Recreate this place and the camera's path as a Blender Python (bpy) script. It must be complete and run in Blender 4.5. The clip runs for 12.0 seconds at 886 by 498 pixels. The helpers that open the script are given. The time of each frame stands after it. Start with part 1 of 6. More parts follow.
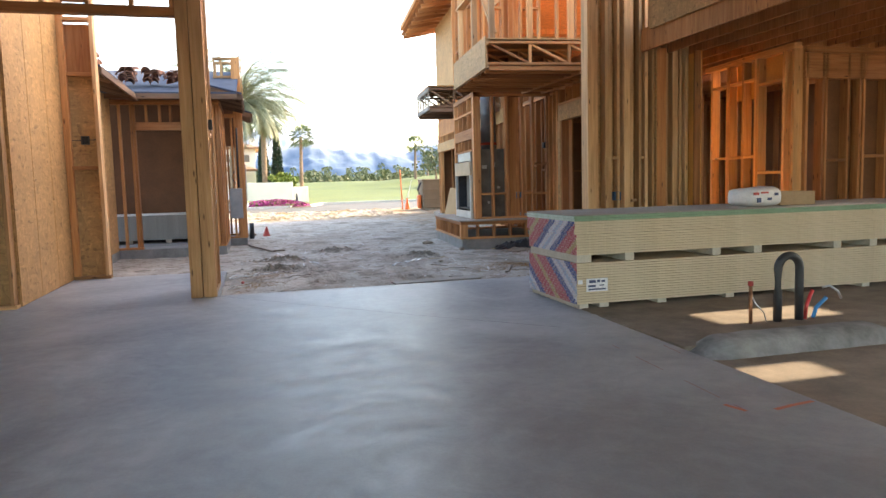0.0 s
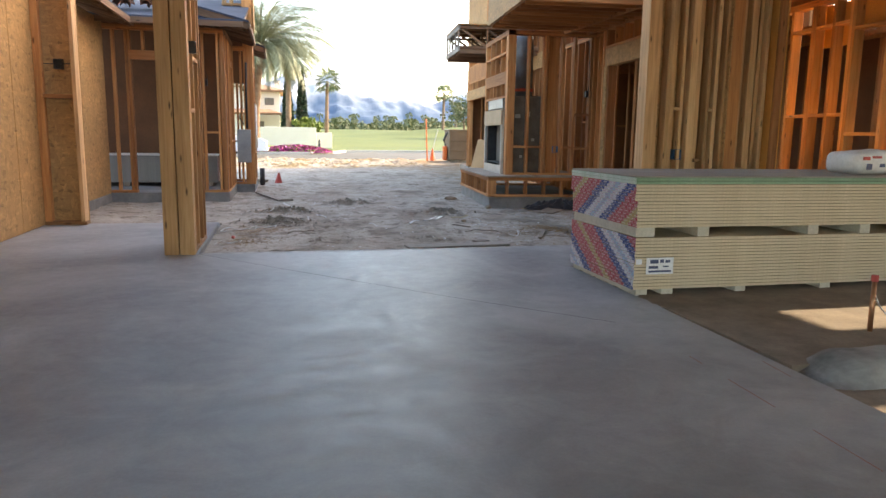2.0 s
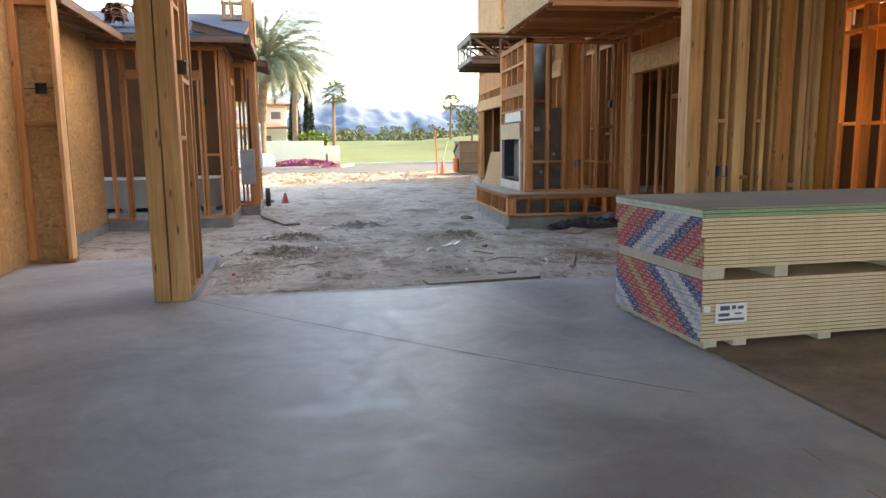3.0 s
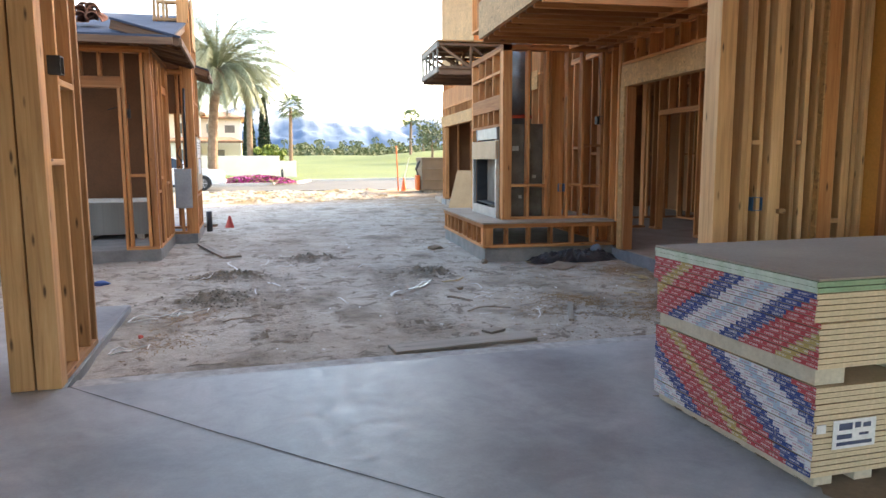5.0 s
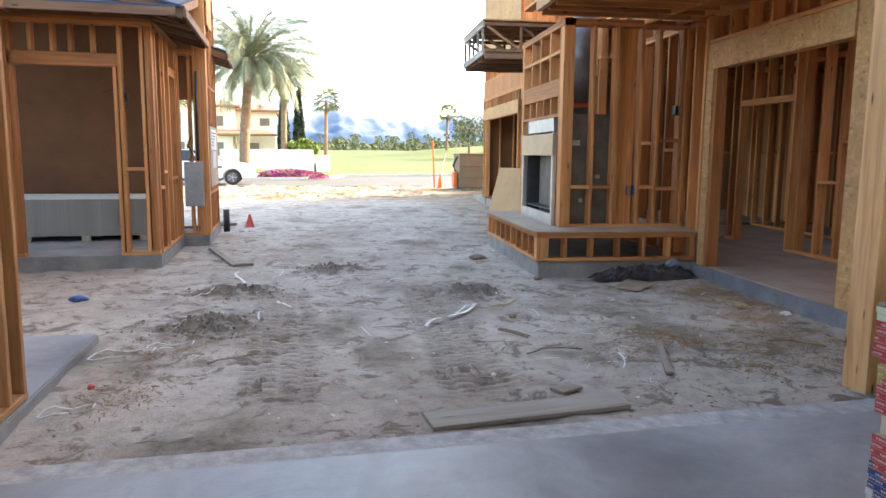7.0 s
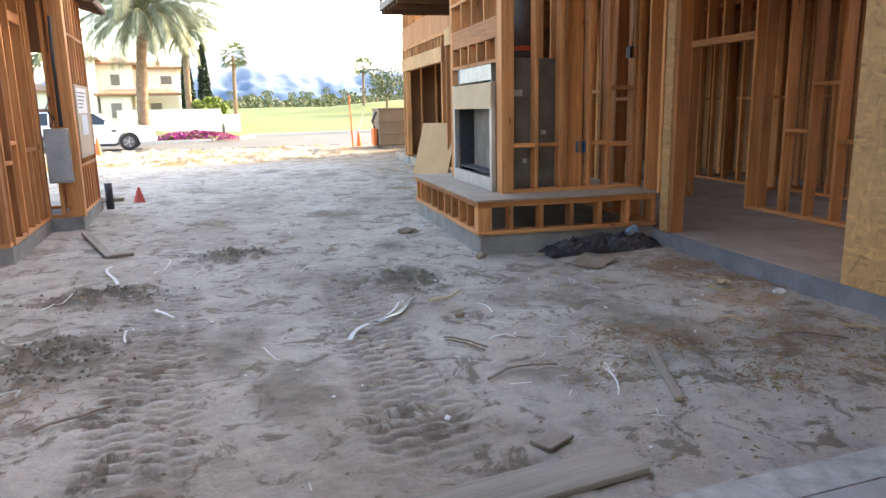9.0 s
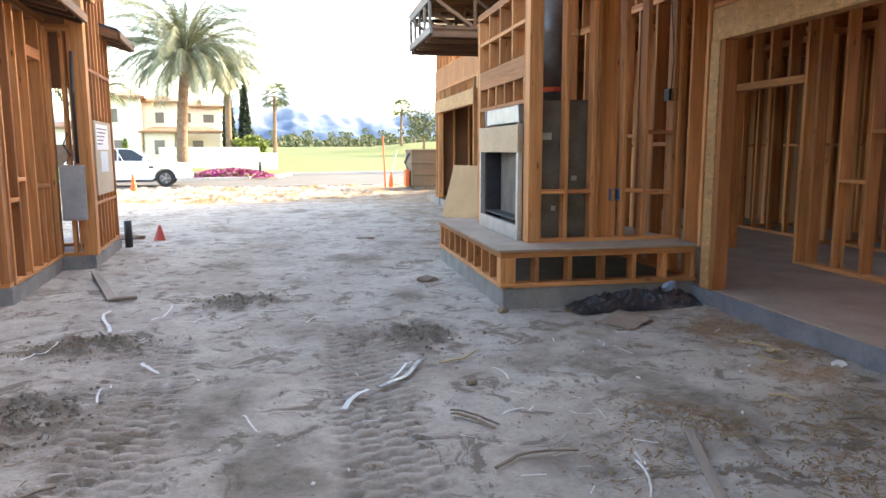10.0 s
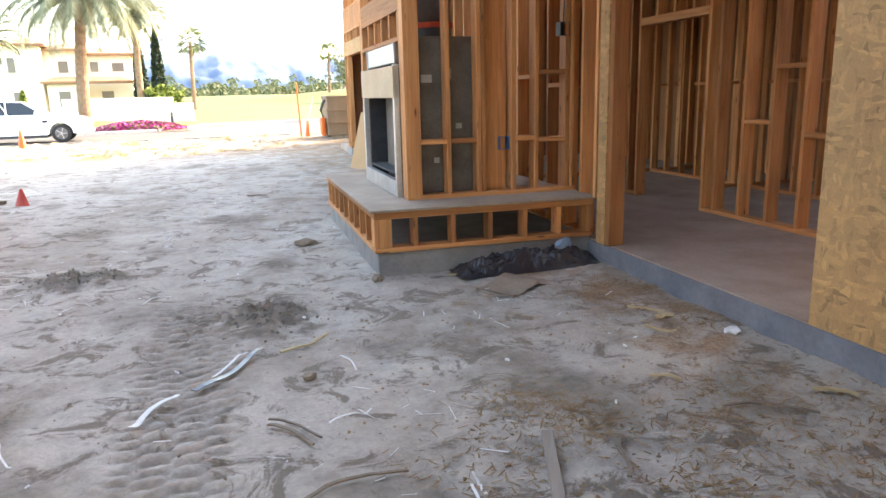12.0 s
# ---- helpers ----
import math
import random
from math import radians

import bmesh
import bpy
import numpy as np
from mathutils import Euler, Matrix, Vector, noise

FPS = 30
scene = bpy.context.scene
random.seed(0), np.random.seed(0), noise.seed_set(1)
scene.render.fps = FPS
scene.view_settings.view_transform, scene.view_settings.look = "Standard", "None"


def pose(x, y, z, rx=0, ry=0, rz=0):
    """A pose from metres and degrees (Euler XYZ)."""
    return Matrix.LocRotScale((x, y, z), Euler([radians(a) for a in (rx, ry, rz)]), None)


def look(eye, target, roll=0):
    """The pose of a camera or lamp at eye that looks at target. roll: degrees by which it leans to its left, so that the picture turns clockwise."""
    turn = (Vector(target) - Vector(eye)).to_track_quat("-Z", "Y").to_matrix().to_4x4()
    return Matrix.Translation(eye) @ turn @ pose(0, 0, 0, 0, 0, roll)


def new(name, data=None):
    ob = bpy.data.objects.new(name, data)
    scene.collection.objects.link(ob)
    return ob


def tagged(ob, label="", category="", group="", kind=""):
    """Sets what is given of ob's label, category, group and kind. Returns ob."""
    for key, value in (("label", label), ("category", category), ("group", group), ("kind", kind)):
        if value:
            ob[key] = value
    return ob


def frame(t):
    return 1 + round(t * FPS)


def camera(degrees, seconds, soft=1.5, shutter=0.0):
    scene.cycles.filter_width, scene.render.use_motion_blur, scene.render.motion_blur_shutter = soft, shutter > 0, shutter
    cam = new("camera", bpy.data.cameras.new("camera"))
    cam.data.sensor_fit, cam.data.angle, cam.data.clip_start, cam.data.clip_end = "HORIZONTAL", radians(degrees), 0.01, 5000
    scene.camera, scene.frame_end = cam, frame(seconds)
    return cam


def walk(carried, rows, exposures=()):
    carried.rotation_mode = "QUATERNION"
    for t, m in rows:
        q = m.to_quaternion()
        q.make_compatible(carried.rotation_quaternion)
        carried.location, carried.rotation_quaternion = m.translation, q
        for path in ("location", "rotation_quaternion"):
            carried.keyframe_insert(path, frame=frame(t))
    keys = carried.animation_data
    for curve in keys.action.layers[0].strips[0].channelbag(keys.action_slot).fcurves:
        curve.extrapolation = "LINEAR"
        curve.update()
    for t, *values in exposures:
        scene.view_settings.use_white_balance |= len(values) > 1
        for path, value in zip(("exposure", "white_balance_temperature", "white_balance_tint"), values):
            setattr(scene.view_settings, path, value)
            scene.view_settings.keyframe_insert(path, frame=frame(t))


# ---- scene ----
cam = camera(64.7, 12.0)
METRES, EYE, TILT, LEAN, TURN = 8.6, 1.27, -0.7, 0.0, -14.9
ROWS = [
    (0.0, 0.0, 0.0, 0.0, -0.12, -4.69, 1.5),
    (0.5, 0.0085, 0.0262, -0.004, -0.72, -6.05, 0.26),
    (1.0, 0.0162, 0.0642, -0.0054, 3.88, -4.68, -1.99),
    (1.5, 0.0108, 0.1064, -0.0085, 6.65, -7.14, -1.19),
    (2.0, 0.0011, 0.1661, -0.0052, 2.1, -8.53, -0.85),
    (2.5, -0.0063, 0.2096, 0.0013, 4.68, -5.17, -0.76),
    (3.0, -0.0184, 0.2639, 0.012, 2.68, -7.85, 0.54),
    (5.0, -0.0374, 0.4529, 0.0246, -0.62, -6.69, 0.24),
    (5.5, -0.0398, 0.4964, 0.0223, -0.3, -8.53, -0.56),
    (6.0, -0.0419, 0.5469, 0.0263, -0.88, -7.45, 0.05),
    (6.5, -0.046, 0.5968, 0.0261, -0.55, -6.57, -0.78),
    (7.0, -0.0524, 0.6407, 0.0252, 2.25, -7.01, -0.52),
    (9.0, -0.0595, 0.8057, 0.0294, -4.34, -10.72, 1.16),
    (9.5, -0.0516, 0.8369, 0.03, -0.85, -7.23, -0.23),
    (10.0, -0.038, 0.866, 0.0309, -1.3, -7.37, 0.19),
    (10.5, -0.026, 0.896, 0.0316, -0.2, -7.45, -0.07),
    (11.0, -0.015, 0.9165, 0.0323, -1.94, -8.82, 0.65),
    (11.5, 0.0071, 0.9338, 0.0315, -2.3, -9.99, 0.28),
    (12.0, 0.0359, 0.9514, 0.0316, -6.52, -11.81, 1.44),
]
walk(cam, [(t, pose(0, 0, EYE, TILT, LEAN, TURN) @ pose(METRES * x, METRES * y, METRES * z, 90 + pitch, roll, yaw)) for t, x, y, z, yaw, pitch, roll in ROWS],
     exposures=[(0.0, 2.85, 7350, 10), (0.6, 2.85, 7350, 10), (2.0, 2.66, 7650, 10), (3.2, 2.74, 7650, 10), (5.5, 3.0, 7400, 10), (9.5, 3.12, 7550, 11), (11.0, 3.08, 7550, 11), (11.5, 3.12, 7600, 11), (12.0, 3.5, 7900, 12)])

# ---- light ----
SUN_TO = Vector((0.93, 0.36, 0.53)).normalized()
world = bpy.data.worlds.new("sky")
scene.world = world
world.use_nodes = True
wt = world.node_tree
sky = wt.nodes.new("ShaderNodeTexSky")
sky.sky_type = 'NISHITA'
sky.sun_disc = False
sky.sun_elevation = math.asin(SUN_TO.z)
sky.sun_rotation = math.atan2(SUN_TO.x, SUN_TO.y)
sky.dust_density = 2.0
wt.links.new(sky.outputs[0], wt.nodes["Background"].inputs[0])
wt.nodes["Background"].inputs[1].default_value = 0.15
sun_data = bpy.data.lights.new("sun", 'SUN')
sun_data.energy = 1.7
sun_data.angle = radians(0.53)
sun_data.color = (1.0, 0.86, 0.68)
sun_ob = new("sun", sun_data)
sun_ob.matrix_world = look((30, 30, 20), Vector((30, 30, 20)) - SUN_TO)


# ---- materials ----
def mat_base(name, rough=0.8, metal=0.0):
    m = bpy.data.materials.new(name)
    m.use_nodes = True
    nt = m.node_tree
    b = nt.nodes["Principled BSDF"]
    b.inputs["Roughness"].default_value = rough
    b.inputs["Metallic"].default_value = metal
    return m, nt, b


def link(nt, a, b):
    nt.links.new(a, b)


def coords(nt, kind="Object", scale=(1, 1, 1), shuffle=False):
    """Texture coordinates, scaled, and shifted at random from piece to piece."""
    tc = nt.nodes.new("ShaderNodeTexCoord")
    mp = nt.nodes.new("ShaderNodeMapping")
    mp.inputs["Scale"].default_value = scale
    link(nt, tc.outputs[kind], mp.inputs["Vector"])
    if shuffle:
        oi = nt.nodes.new("ShaderNodeObjectInfo")
        mul = nt.nodes.new("ShaderNodeMath")
        mul.operation = 'MULTIPLY'
        mul.inputs[1].default_value = 37.0
        link(nt, oi.outputs["Random"], mul.inputs[0])
        link(nt, mul.outputs[0], mp.inputs["Location"])
    return mp.outputs[0]


def noise_tex(nt, vec, scale, detail=4.0, rough=0.55, dist=0.0):
    n = nt.nodes.new("ShaderNodeTexNoise")
    n.inputs["Scale"].default_value = scale
    n.inputs["Detail"].default_value = detail
    n.inputs["Roughness"].default_value = rough
    n.inputs["Distortion"].default_value = dist
    link(nt, vec, n.inputs["Vector"])
    return n.outputs[0]


def ramp(nt, fac, stops):
    r = nt.nodes.new("ShaderNodeValToRGB")
    els = r.color_ramp.elements
    while len(els) < len(stops):
        els.new(0.5)
    for e, (p, c) in zip(els, stops):
        e.position = p
        e.color = (*c, 1) if len(c) == 3 else c
    link(nt, fac, r.inputs[0])
    return r.outputs[0]


def grey(v):
    return (v, v, v)


def mix(nt, fac, a, b, mode='MIX'):
    m = nt.nodes.new("ShaderNodeMix")
    m.data_type = 'RGBA'
    m.blend_type = mode
    for s, i in ((fac, 0), (a, 6), (b, 7)):
        if isinstance(s, (int, float)):
            m.inputs[i].default_value = s
        elif isinstance(s, tuple):
            m.inputs[i].default_value = (*s, 1)
        else:
            link(nt, s, m.inputs[i])
    return m.outputs[2]


def bump(nt, b, h, strength=0.3, dist=0.01):
    n = nt.nodes.new("ShaderNodeBump")
    n.inputs["Strength"].default_value = strength
    n.inputs["Distance"].default_value = dist
    link(nt, h, n.inputs["Height"])
    link(nt, n.outputs[0], b.inputs["Normal"])


def lumber(name, dark, mid, light):
    """Sawn softwood: grain along the piece's own z, knots, and a tone of its own for each piece."""
    m, nt, b = mat_base(name, 0.75)
    grain = noise_tex(nt, coords(nt, "Object", (24, 24, 1.2), True), 1.0, 6, 0.62, 0.8)
    col = ramp(nt, grain, [(0.20, dark), (0.48, mid), (0.85, light)])
    broad = noise_tex(nt, coords(nt, "Object", (5, 5, 0.9), True), 1.0, 3)
    col = mix(nt, 0.55, col, ramp(nt, broad, [(0.3, grey(0.62)), (0.7, grey(1.25))]), 'MULTIPLY')
    vor = nt.nodes.new("ShaderNodeTexVoronoi")
    vor.inputs["Scale"].default_value = 1.0
    link(nt, coords(nt, "Object", (11, 11, 2.6), True), vor.inputs["Vector"])
    knot = ramp(nt, vor.outputs["Distance"], [(0.05, grey(1)), (0.14, grey(0))])
    col = mix(nt, knot, col, tuple(c * 0.35 for c in dark))
    oi = nt.nodes.new("ShaderNodeObjectInfo")
    tone = ramp(nt, oi.outputs["Random"], [(0.0, (0.60, 0.52, 0.46)), (0.35, (0.85, 0.78, 0.70)), (0.65, (1.0, 0.95, 0.9)), (1.0, (1.22, 1.22, 1.2))])
    col = mix(nt, 1.0, col, tone, 'MULTIPLY')
    link(nt, col, b.inputs["Base Color"])
    bump(nt, b, grain, 0.25, 0.004)
    return m


def osb_mat(name, tint):
    """Pressed strand board: long thin flakes of differing tone lying every way."""
    m, nt, b = mat_base(name, 0.7)
    co = coords(nt, "Object")
    warp = nt.nodes.new("ShaderNodeTexNoise")
    warp.inputs["Scale"].default_value = 5.0
    link(nt, co, warp.inputs["Vector"])
    layers = []
    for sc in ((9, 9, 40), (38, 38, 10), (18, 18, 26)):
        mp = nt.nodes.new("ShaderNodeMapping")
        mp.inputs["Scale"].default_value = sc
        mp.inputs["Rotation"].default_value = (0.5, 0.35, 0.0) if sc[0] == 26 else (0.15, -0.1, 0.0)
        link(nt, mix(nt, 0.10, co, warp.outputs[1]), mp.inputs["Vector"])
        v = nt.nodes.new("ShaderNodeTexVoronoi")
        v.inputs["Scale"].default_value = 1.0
        link(nt, mp.outputs[0], v.inputs["Vector"])
        sep = nt.nodes.new("ShaderNodeSeparateColor")
        link(nt, v.outputs["Color"], sep.inputs[0])
        layers.append(sep)
    pick = ramp(nt, layers[2].outputs[1], [(0.45, grey(0)), (0.55, grey(1))])
    tone = mix(nt, pick, layers[0].outputs[0], layers[1].outputs[0])
    tone = mix(nt, 0.3, tone, layers[2].outputs[0])
    col = ramp(nt, tone, [(0.05, tuple(c * 0.60 for c in tint)), (0.25, tuple(c * 0.9 for c in tint)), (0.6, tint), (0.95, tuple(min(1, c * 1.28) for c in tint))])
    fine = noise_tex(nt, coords(nt, "Object", (70, 70, 70)), 1.0, 4)
    col = mix(nt, 0.4, col, ramp(nt, fine, [(0.3, grey(0.75)), (0.7, grey(1.15))]), 'MULTIPLY')
    big = noise_tex(nt, co, 1.1, 4)
    col = mix(nt, 0.6, col, ramp(nt, big, [(0.3, grey(0.74)), (0.7, grey(1.12))]), 'MULTIPLY')
    link(nt, col, b.inputs["Base Color"])
    bump(nt, b, tone, 0.2, 0.003)
    return m


def mottled(name, a, c, scale=4.0, rough=0.8, fine=40.0, bumps=0.2, metal=0.0, kind="Object"):
    m, nt, b = mat_base(name, rough, metal)
    co = coords(nt, kind)
    n = noise_tex(nt, co, scale, 6, 0.6)
    f = noise_tex(nt, co, fine, 4, 0.6)
    col = ramp(nt, n, [(0.3, a), (0.7, c)])
    col = mix(nt, 0.35, col, ramp(nt, f, [(0.3, grey(0.7)), (0.7, grey(1.2))]), 'MULTIPLY')
    link(nt, col, b.inputs["Base Color"])
    bump(nt, b, f, bumps, 0.006)
    return m


def slab_mat():
    """Power-trowelled garage concrete: broad cloudy sheen, trowel arcs, dust."""
    m, nt, b = mat_base("trowelled_concrete", 0.4)
    co = coords(nt, "Object")
    n1 = noise_tex(nt, co, 0.55, 5, 0.6, 0.8)
    n2 = noise_tex(nt, co, 2.6, 6, 0.65, 1.2)
    n3 = noise_tex(nt, co, 60, 3)
    col = ramp(nt, n1, [(0.32, (0.19, 0.195, 0.205)), (0.5, (0.28, 0.285, 0.29)), (0.66, (0.40, 0.40, 0.40))])
    col = mix(nt, 0.5, col, ramp(nt, n2, [(0.36, grey(0.72)), (0.6, grey(1.15))]), 'MULTIPLY')
    col = mix(nt, 0.3, col, ramp(nt, n3, [(0.3, grey(0.8)), (0.7, grey(1.1))]), 'MULTIPLY')
    link(nt, col, b.inputs["Base Color"])
    link(nt, ramp(nt, mix(nt, 0.4, mix(nt, 0.5, n1, n2), noise_tex(nt, co, 9, 7, 0.7, 0.6)), [(0.38, grey(0.34)), (0.60, grey(0.62))]), b.inputs["Roughness"])
    bump(nt, b, n2, 0.03, 0.006)
    return m


def dirt_mat():
    m, nt, b = mat_base("packed_dirt", 0.95)
    co = coords(nt, "Object")
    n1 = noise_tex(nt, co, 0.8, 6, 0.65, 0.5)
    n2 = noise_tex(nt, co, 7.0, 9, 0.72)
    n3 = noise_tex(nt, co, 45, 5, 0.7)
    scuffs = noise_tex(nt, co, 3.2, 10, 0.74, 0.9)
    col = ramp(nt, n1, [(0.30, (0.31, 0.255, 0.20)), (0.46, (0.405, 0.35, 0.29)), (0.68, (0.50, 0.45, 0.385))])
    col = mix(nt, 0.6, col, ramp(nt, n2, [(0.34, grey(0.62)), (0.52, grey(1.0)), (0.66, grey(1.15))]), 'MULTIPLY')
    col = mix(nt, ramp(nt, scuffs, [(0.53, grey(0)), (0.585, grey(0.85))]), col, (0.16, 0.125, 0.092))
    col = mix(nt, 0.5, col, ramp(nt, n3, [(0.3, grey(0.7)), (0.7, grey(1.2))]), 'MULTIPLY')
    dust = noise_tex(nt, co, 1.7, 7, 0.7, 0.4)
    sep = nt.nodes.new("ShaderNodeSeparateXYZ")
    link(nt, co, sep.inputs[0])
    side = nt.nodes.new("ShaderNodeMapRange")
    for i, v in ((1, 3.2), (2, 6.2), (3, -0.16), (4, 0.085)):
        side.inputs[i].default_value = v
    link(nt, sep.outputs[0], side.inputs[0])
    add = nt.nodes.new("ShaderNodeMath")
    link(nt, dust, add.inputs[0])
    link(nt, side.outputs[0], add.inputs[1])
    # Dark dug soil on the heaps, and painted shade in the tyre grooves.
    att = nt.nodes.new("ShaderNodeAttribute")
    att.attribute_name = "disturbed_and_shade"
    dug_shade = ramp(nt, n2, [(0.32, (0.075, 0.058, 0.042)), (0.62, (0.215, 0.175, 0.13))])
    col = mix(nt, att.outputs["Fac"], col, dug_shade)
    straw = nt.nodes.new("ShaderNodeAttribute")
    straw.attribute_name = "straw"
    col = mix(nt, straw.outputs["Fac"], col, ramp(nt, n2, [(0.35, (0.11, 0.065, 0.022)), (0.6, (0.24, 0.165, 0.07))]))
    col = mix(nt, ramp(nt, add.outputs[0], [(0.49, grey(0)), (0.64, grey(0.8))]), col, ramp(nt, n3, [(0.35, (0.17, 0.095, 0.045)), (0.65, (0.36, 0.23, 0.12))]))
    link(nt, col, b.inputs["Base Color"])
    bump(nt, b, mix(nt, 0.55, n3, n2), 0.9, 0.03)
    return m


WOOD = lumber("framing_lumber", (0.30, 0.155, 0.066), (0.52, 0.30, 0.142), (0.66, 0.43, 0.235))
FIR = lumber("red_fir_lumber", (0.30, 0.115, 0.038), (0.51, 0.225, 0.080), (0.66, 0.35, 0.15))
GREYWOOD = lumber("weathered_lumber", (0.17, 0.14, 0.115), (0.27, 0.235, 0.20), (0.37, 0.33, 0.29))
OSB = osb_mat("strand_board", (0.45, 0.25, 0.10))
DARKWOOD = lumber("dark_brown_lumber", (0.10, 0.055, 0.032), (0.19, 0.105, 0.058), (0.29, 0.175, 0.10))
# Pale studs, lightened further in place of missing bounced light.
PALE_LIT = lumber("pale_lit_lumber", (0.44, 0.255, 0.115), (0.66, 0.425, 0.22), (0.80, 0.57, 0.34))
# Brighter, more orange lumber: the warm glow is put into its colour.
GLOWPINE = lumber("glow_pine_lumber", (0.50, 0.24, 0.085), (0.72, 0.39, 0.15), (0.84, 0.52, 0.24))
PLY = mottled("brown_plywood", (0.17, 0.07, 0.026), (0.24, 0.105, 0.04), 1.5, 0.7, 30)
CONC = slab_mat()
FOOT = mottled("rough_concrete", (0.17, 0.17, 0.17), (0.30, 0.295, 0.285), 3.0, 0.9, 30, 0.5)
DIRT = dirt_mat()


# ---- building helpers ----
def finish(bm, name, material, parent=None, label="", smooth=False):
    me = bpy.data.meshes.new(name)
    bmesh.ops.recalc_face_normals(bm, faces=bm.faces)
    bm.to_mesh(me)
    bm.free()
    if smooth:
        me.polygons.foreach_set("use_smooth", [True] * len(me.polygons))
    me.materials.append(material)
    ob = new(name, me)
    if parent:
        ob.parent = parent
    return tagged(ob, label)


def part(name, bm, material, parent, label="", smooth=False):
    return finish(bm, name, material, parent, label, smooth)


def box_bm(x0, x1, y0, y1, z0, z1, bev=0.0, bm=None, seg=1):
    own = bm is None
    bm = bm or bmesh.new()
    r = bmesh.ops.create_cube(bm, size=1.0, matrix=Matrix.Translation(((x0 + x1) / 2, (y0 + y1) / 2, (z0 + z1) / 2)) @ Matrix.Diagonal((x1 - x0, y1 - y0, z1 - z0, 1)))
    if bev and own:
        bmesh.ops.bevel(bm, geom=bm.edges[:], offset=bev, segments=seg, affect='EDGES')
    return bm


def cyl_bm(r, a, b, r2=None, n=16, bm=None):
    bm = bm or bmesh.new()
    a, b = Vector(a), Vector(b)
    turn = (b - a).to_track_quat("Z", "Y").to_matrix().to_4x4()
    bmesh.ops.create_cone(bm, cap_ends=True, segments=n, radius1=r, radius2=r if r2 is None else r2, depth=(b - a).length, matrix=Matrix.Translation((a + b) / 2) @ turn)
    return bm


def tube_bm(pts, r, n=8, bm=None):
    """A round tube through the points."""
    bm = bm or bmesh.new()
    pts = [Vector(p) for p in pts]
    rings = []
    for i, p in enumerate(pts):
        d = (pts[min(i + 1, len(pts) - 1)] - pts[max(i - 1, 0)]).normalized()
        q = d.to_track_quat("Z", "Y")
        rad = r[i] if isinstance(r, (list, tuple)) else r
        rings.append([bm.verts.new(p + q @ Vector((rad * math.cos(k * math.tau / n), rad * math.sin(k * math.tau / n), 0))) for k in range(n)])
    for u, v in zip(rings, rings[1:]):
        for k in range(n):
            bm.faces.new((u[k], u[(k + 1) % n], v[(k + 1) % n], v[k]))
    bm.faces.new(rings[0][::-1])
    bm.faces.new(rings[-1])
    return bm


BOARDS = {}


def board(parent, name, a, b, w, d, material=None, label=""):
    """One sawn piece from a to b, in the parent's metres. Upright: w along x, d along y. Lying: w upright, d across."""
    material = material or WOOD
    a, b = Vector(a), Vector(b)
    z = (b - a).normalized()
    key = (round(w, 4), round(d, 4), round((b - a).length, 3), material.name)
    if key not in BOARDS:
        bm = box_bm(-w / 2, w / 2, -d / 2, d / 2, 0, key[2], min(0.004, w / 8, d / 8))
        me = bpy.data.meshes.new(name)
        bm.to_mesh(me)
        bm.free()
        me.materials.append(material)
        BOARDS[key] = me
    ref = Vector((1, 0, 0)) if abs(z.z) > 0.7 else Vector((0, 0, 1))
    x = (ref - z * ref.dot(z)).normalized()
    y = z.cross(x)
    ob = new(name, BOARDS[key])
    ob.parent = parent
    ob.matrix_basis = Matrix.Translation(a) @ Matrix((x, y, z)).transposed().to_4x4()
    return tagged(ob, label)


def base(name, m, label, category, kind="", group=""):
    e = new(name)
    e.empty_display_size = 0.1
    e.matrix_world = m
    return tagged(e, label, category, group, kind)


def stud_wall(name, label, m, length, height, us, depth=0.14, blocks=(), material=None, headers=(), z0=0.0, top=2, bottom=True, w=0.042, skip=()):
    """A framed wall along its own x: plates, studs at us (or (u, foot, head)), blocks (u0, u1, z), headers (u0, u1, z, height)."""
    wall = base(name, m, label, "wall", "structure")
    material = material or WOOD
    if bottom:
        edges = [0.0]
        for s0, s1 in skip:
            edges += [s0, s1]
        edges.append(length)
        for e0, e1 in zip(edges[::2], edges[1::2]):
            if e1 - e0 > 0.05:
                board(wall, "bottom_plate", (e0, 0, z0 + 0.021), (e1, 0, z0 + 0.021), 0.042, depth, material)
    for k in range(top):
        board(wall, "top_plate", (0, 0, height - 0.021 - 0.043 * k), (length, 0, height - 0.021 - 0.043 * k), 0.042, depth, material)
    for u in us:
        u, f, h = u if isinstance(u, tuple) else (u, z0 + 0.043, height - 0.043 * top)
        board(wall, "stud", (u, 0, f), (u, 0, h), w, depth, material)
    for u0, u1, z in blocks:
        board(wall, "block", (u0, 0, z), (u1, 0, z), 0.042, depth, material)
    for u0, u1, z, hh in headers:
        board(wall, "header", (u0, 0, z + hh / 2), (u1, 0, z + hh / 2), hh, depth, material)
    return wall


def spaced(a, b, step=0.4064):
    n = max(1, round((b - a) / step))
    return [a + (b - a) * k / n for k in range(n + 1)]


RH = pose(3.95, 13.42, 0, 0, 0, -5)   # the wing that stands askew, from its hearth's corner
G = -0.07                             # level of the packed ground


def rh(x, y, z=0, turn=0):
    return RH @ pose(x, y, z, 0, 0, turn)

# ---- ground, slabs ----
def ground_height(x, y):
    n = noise.fractal(Vector((x * 0.7, y * 0.7, 3.1)), 0.9, 2.0, 5) * 0.018 + noise.fractal(Vector((x * 4, y * 4, 7.7)), 0.8, 2.0, 5) * 0.016
    return n


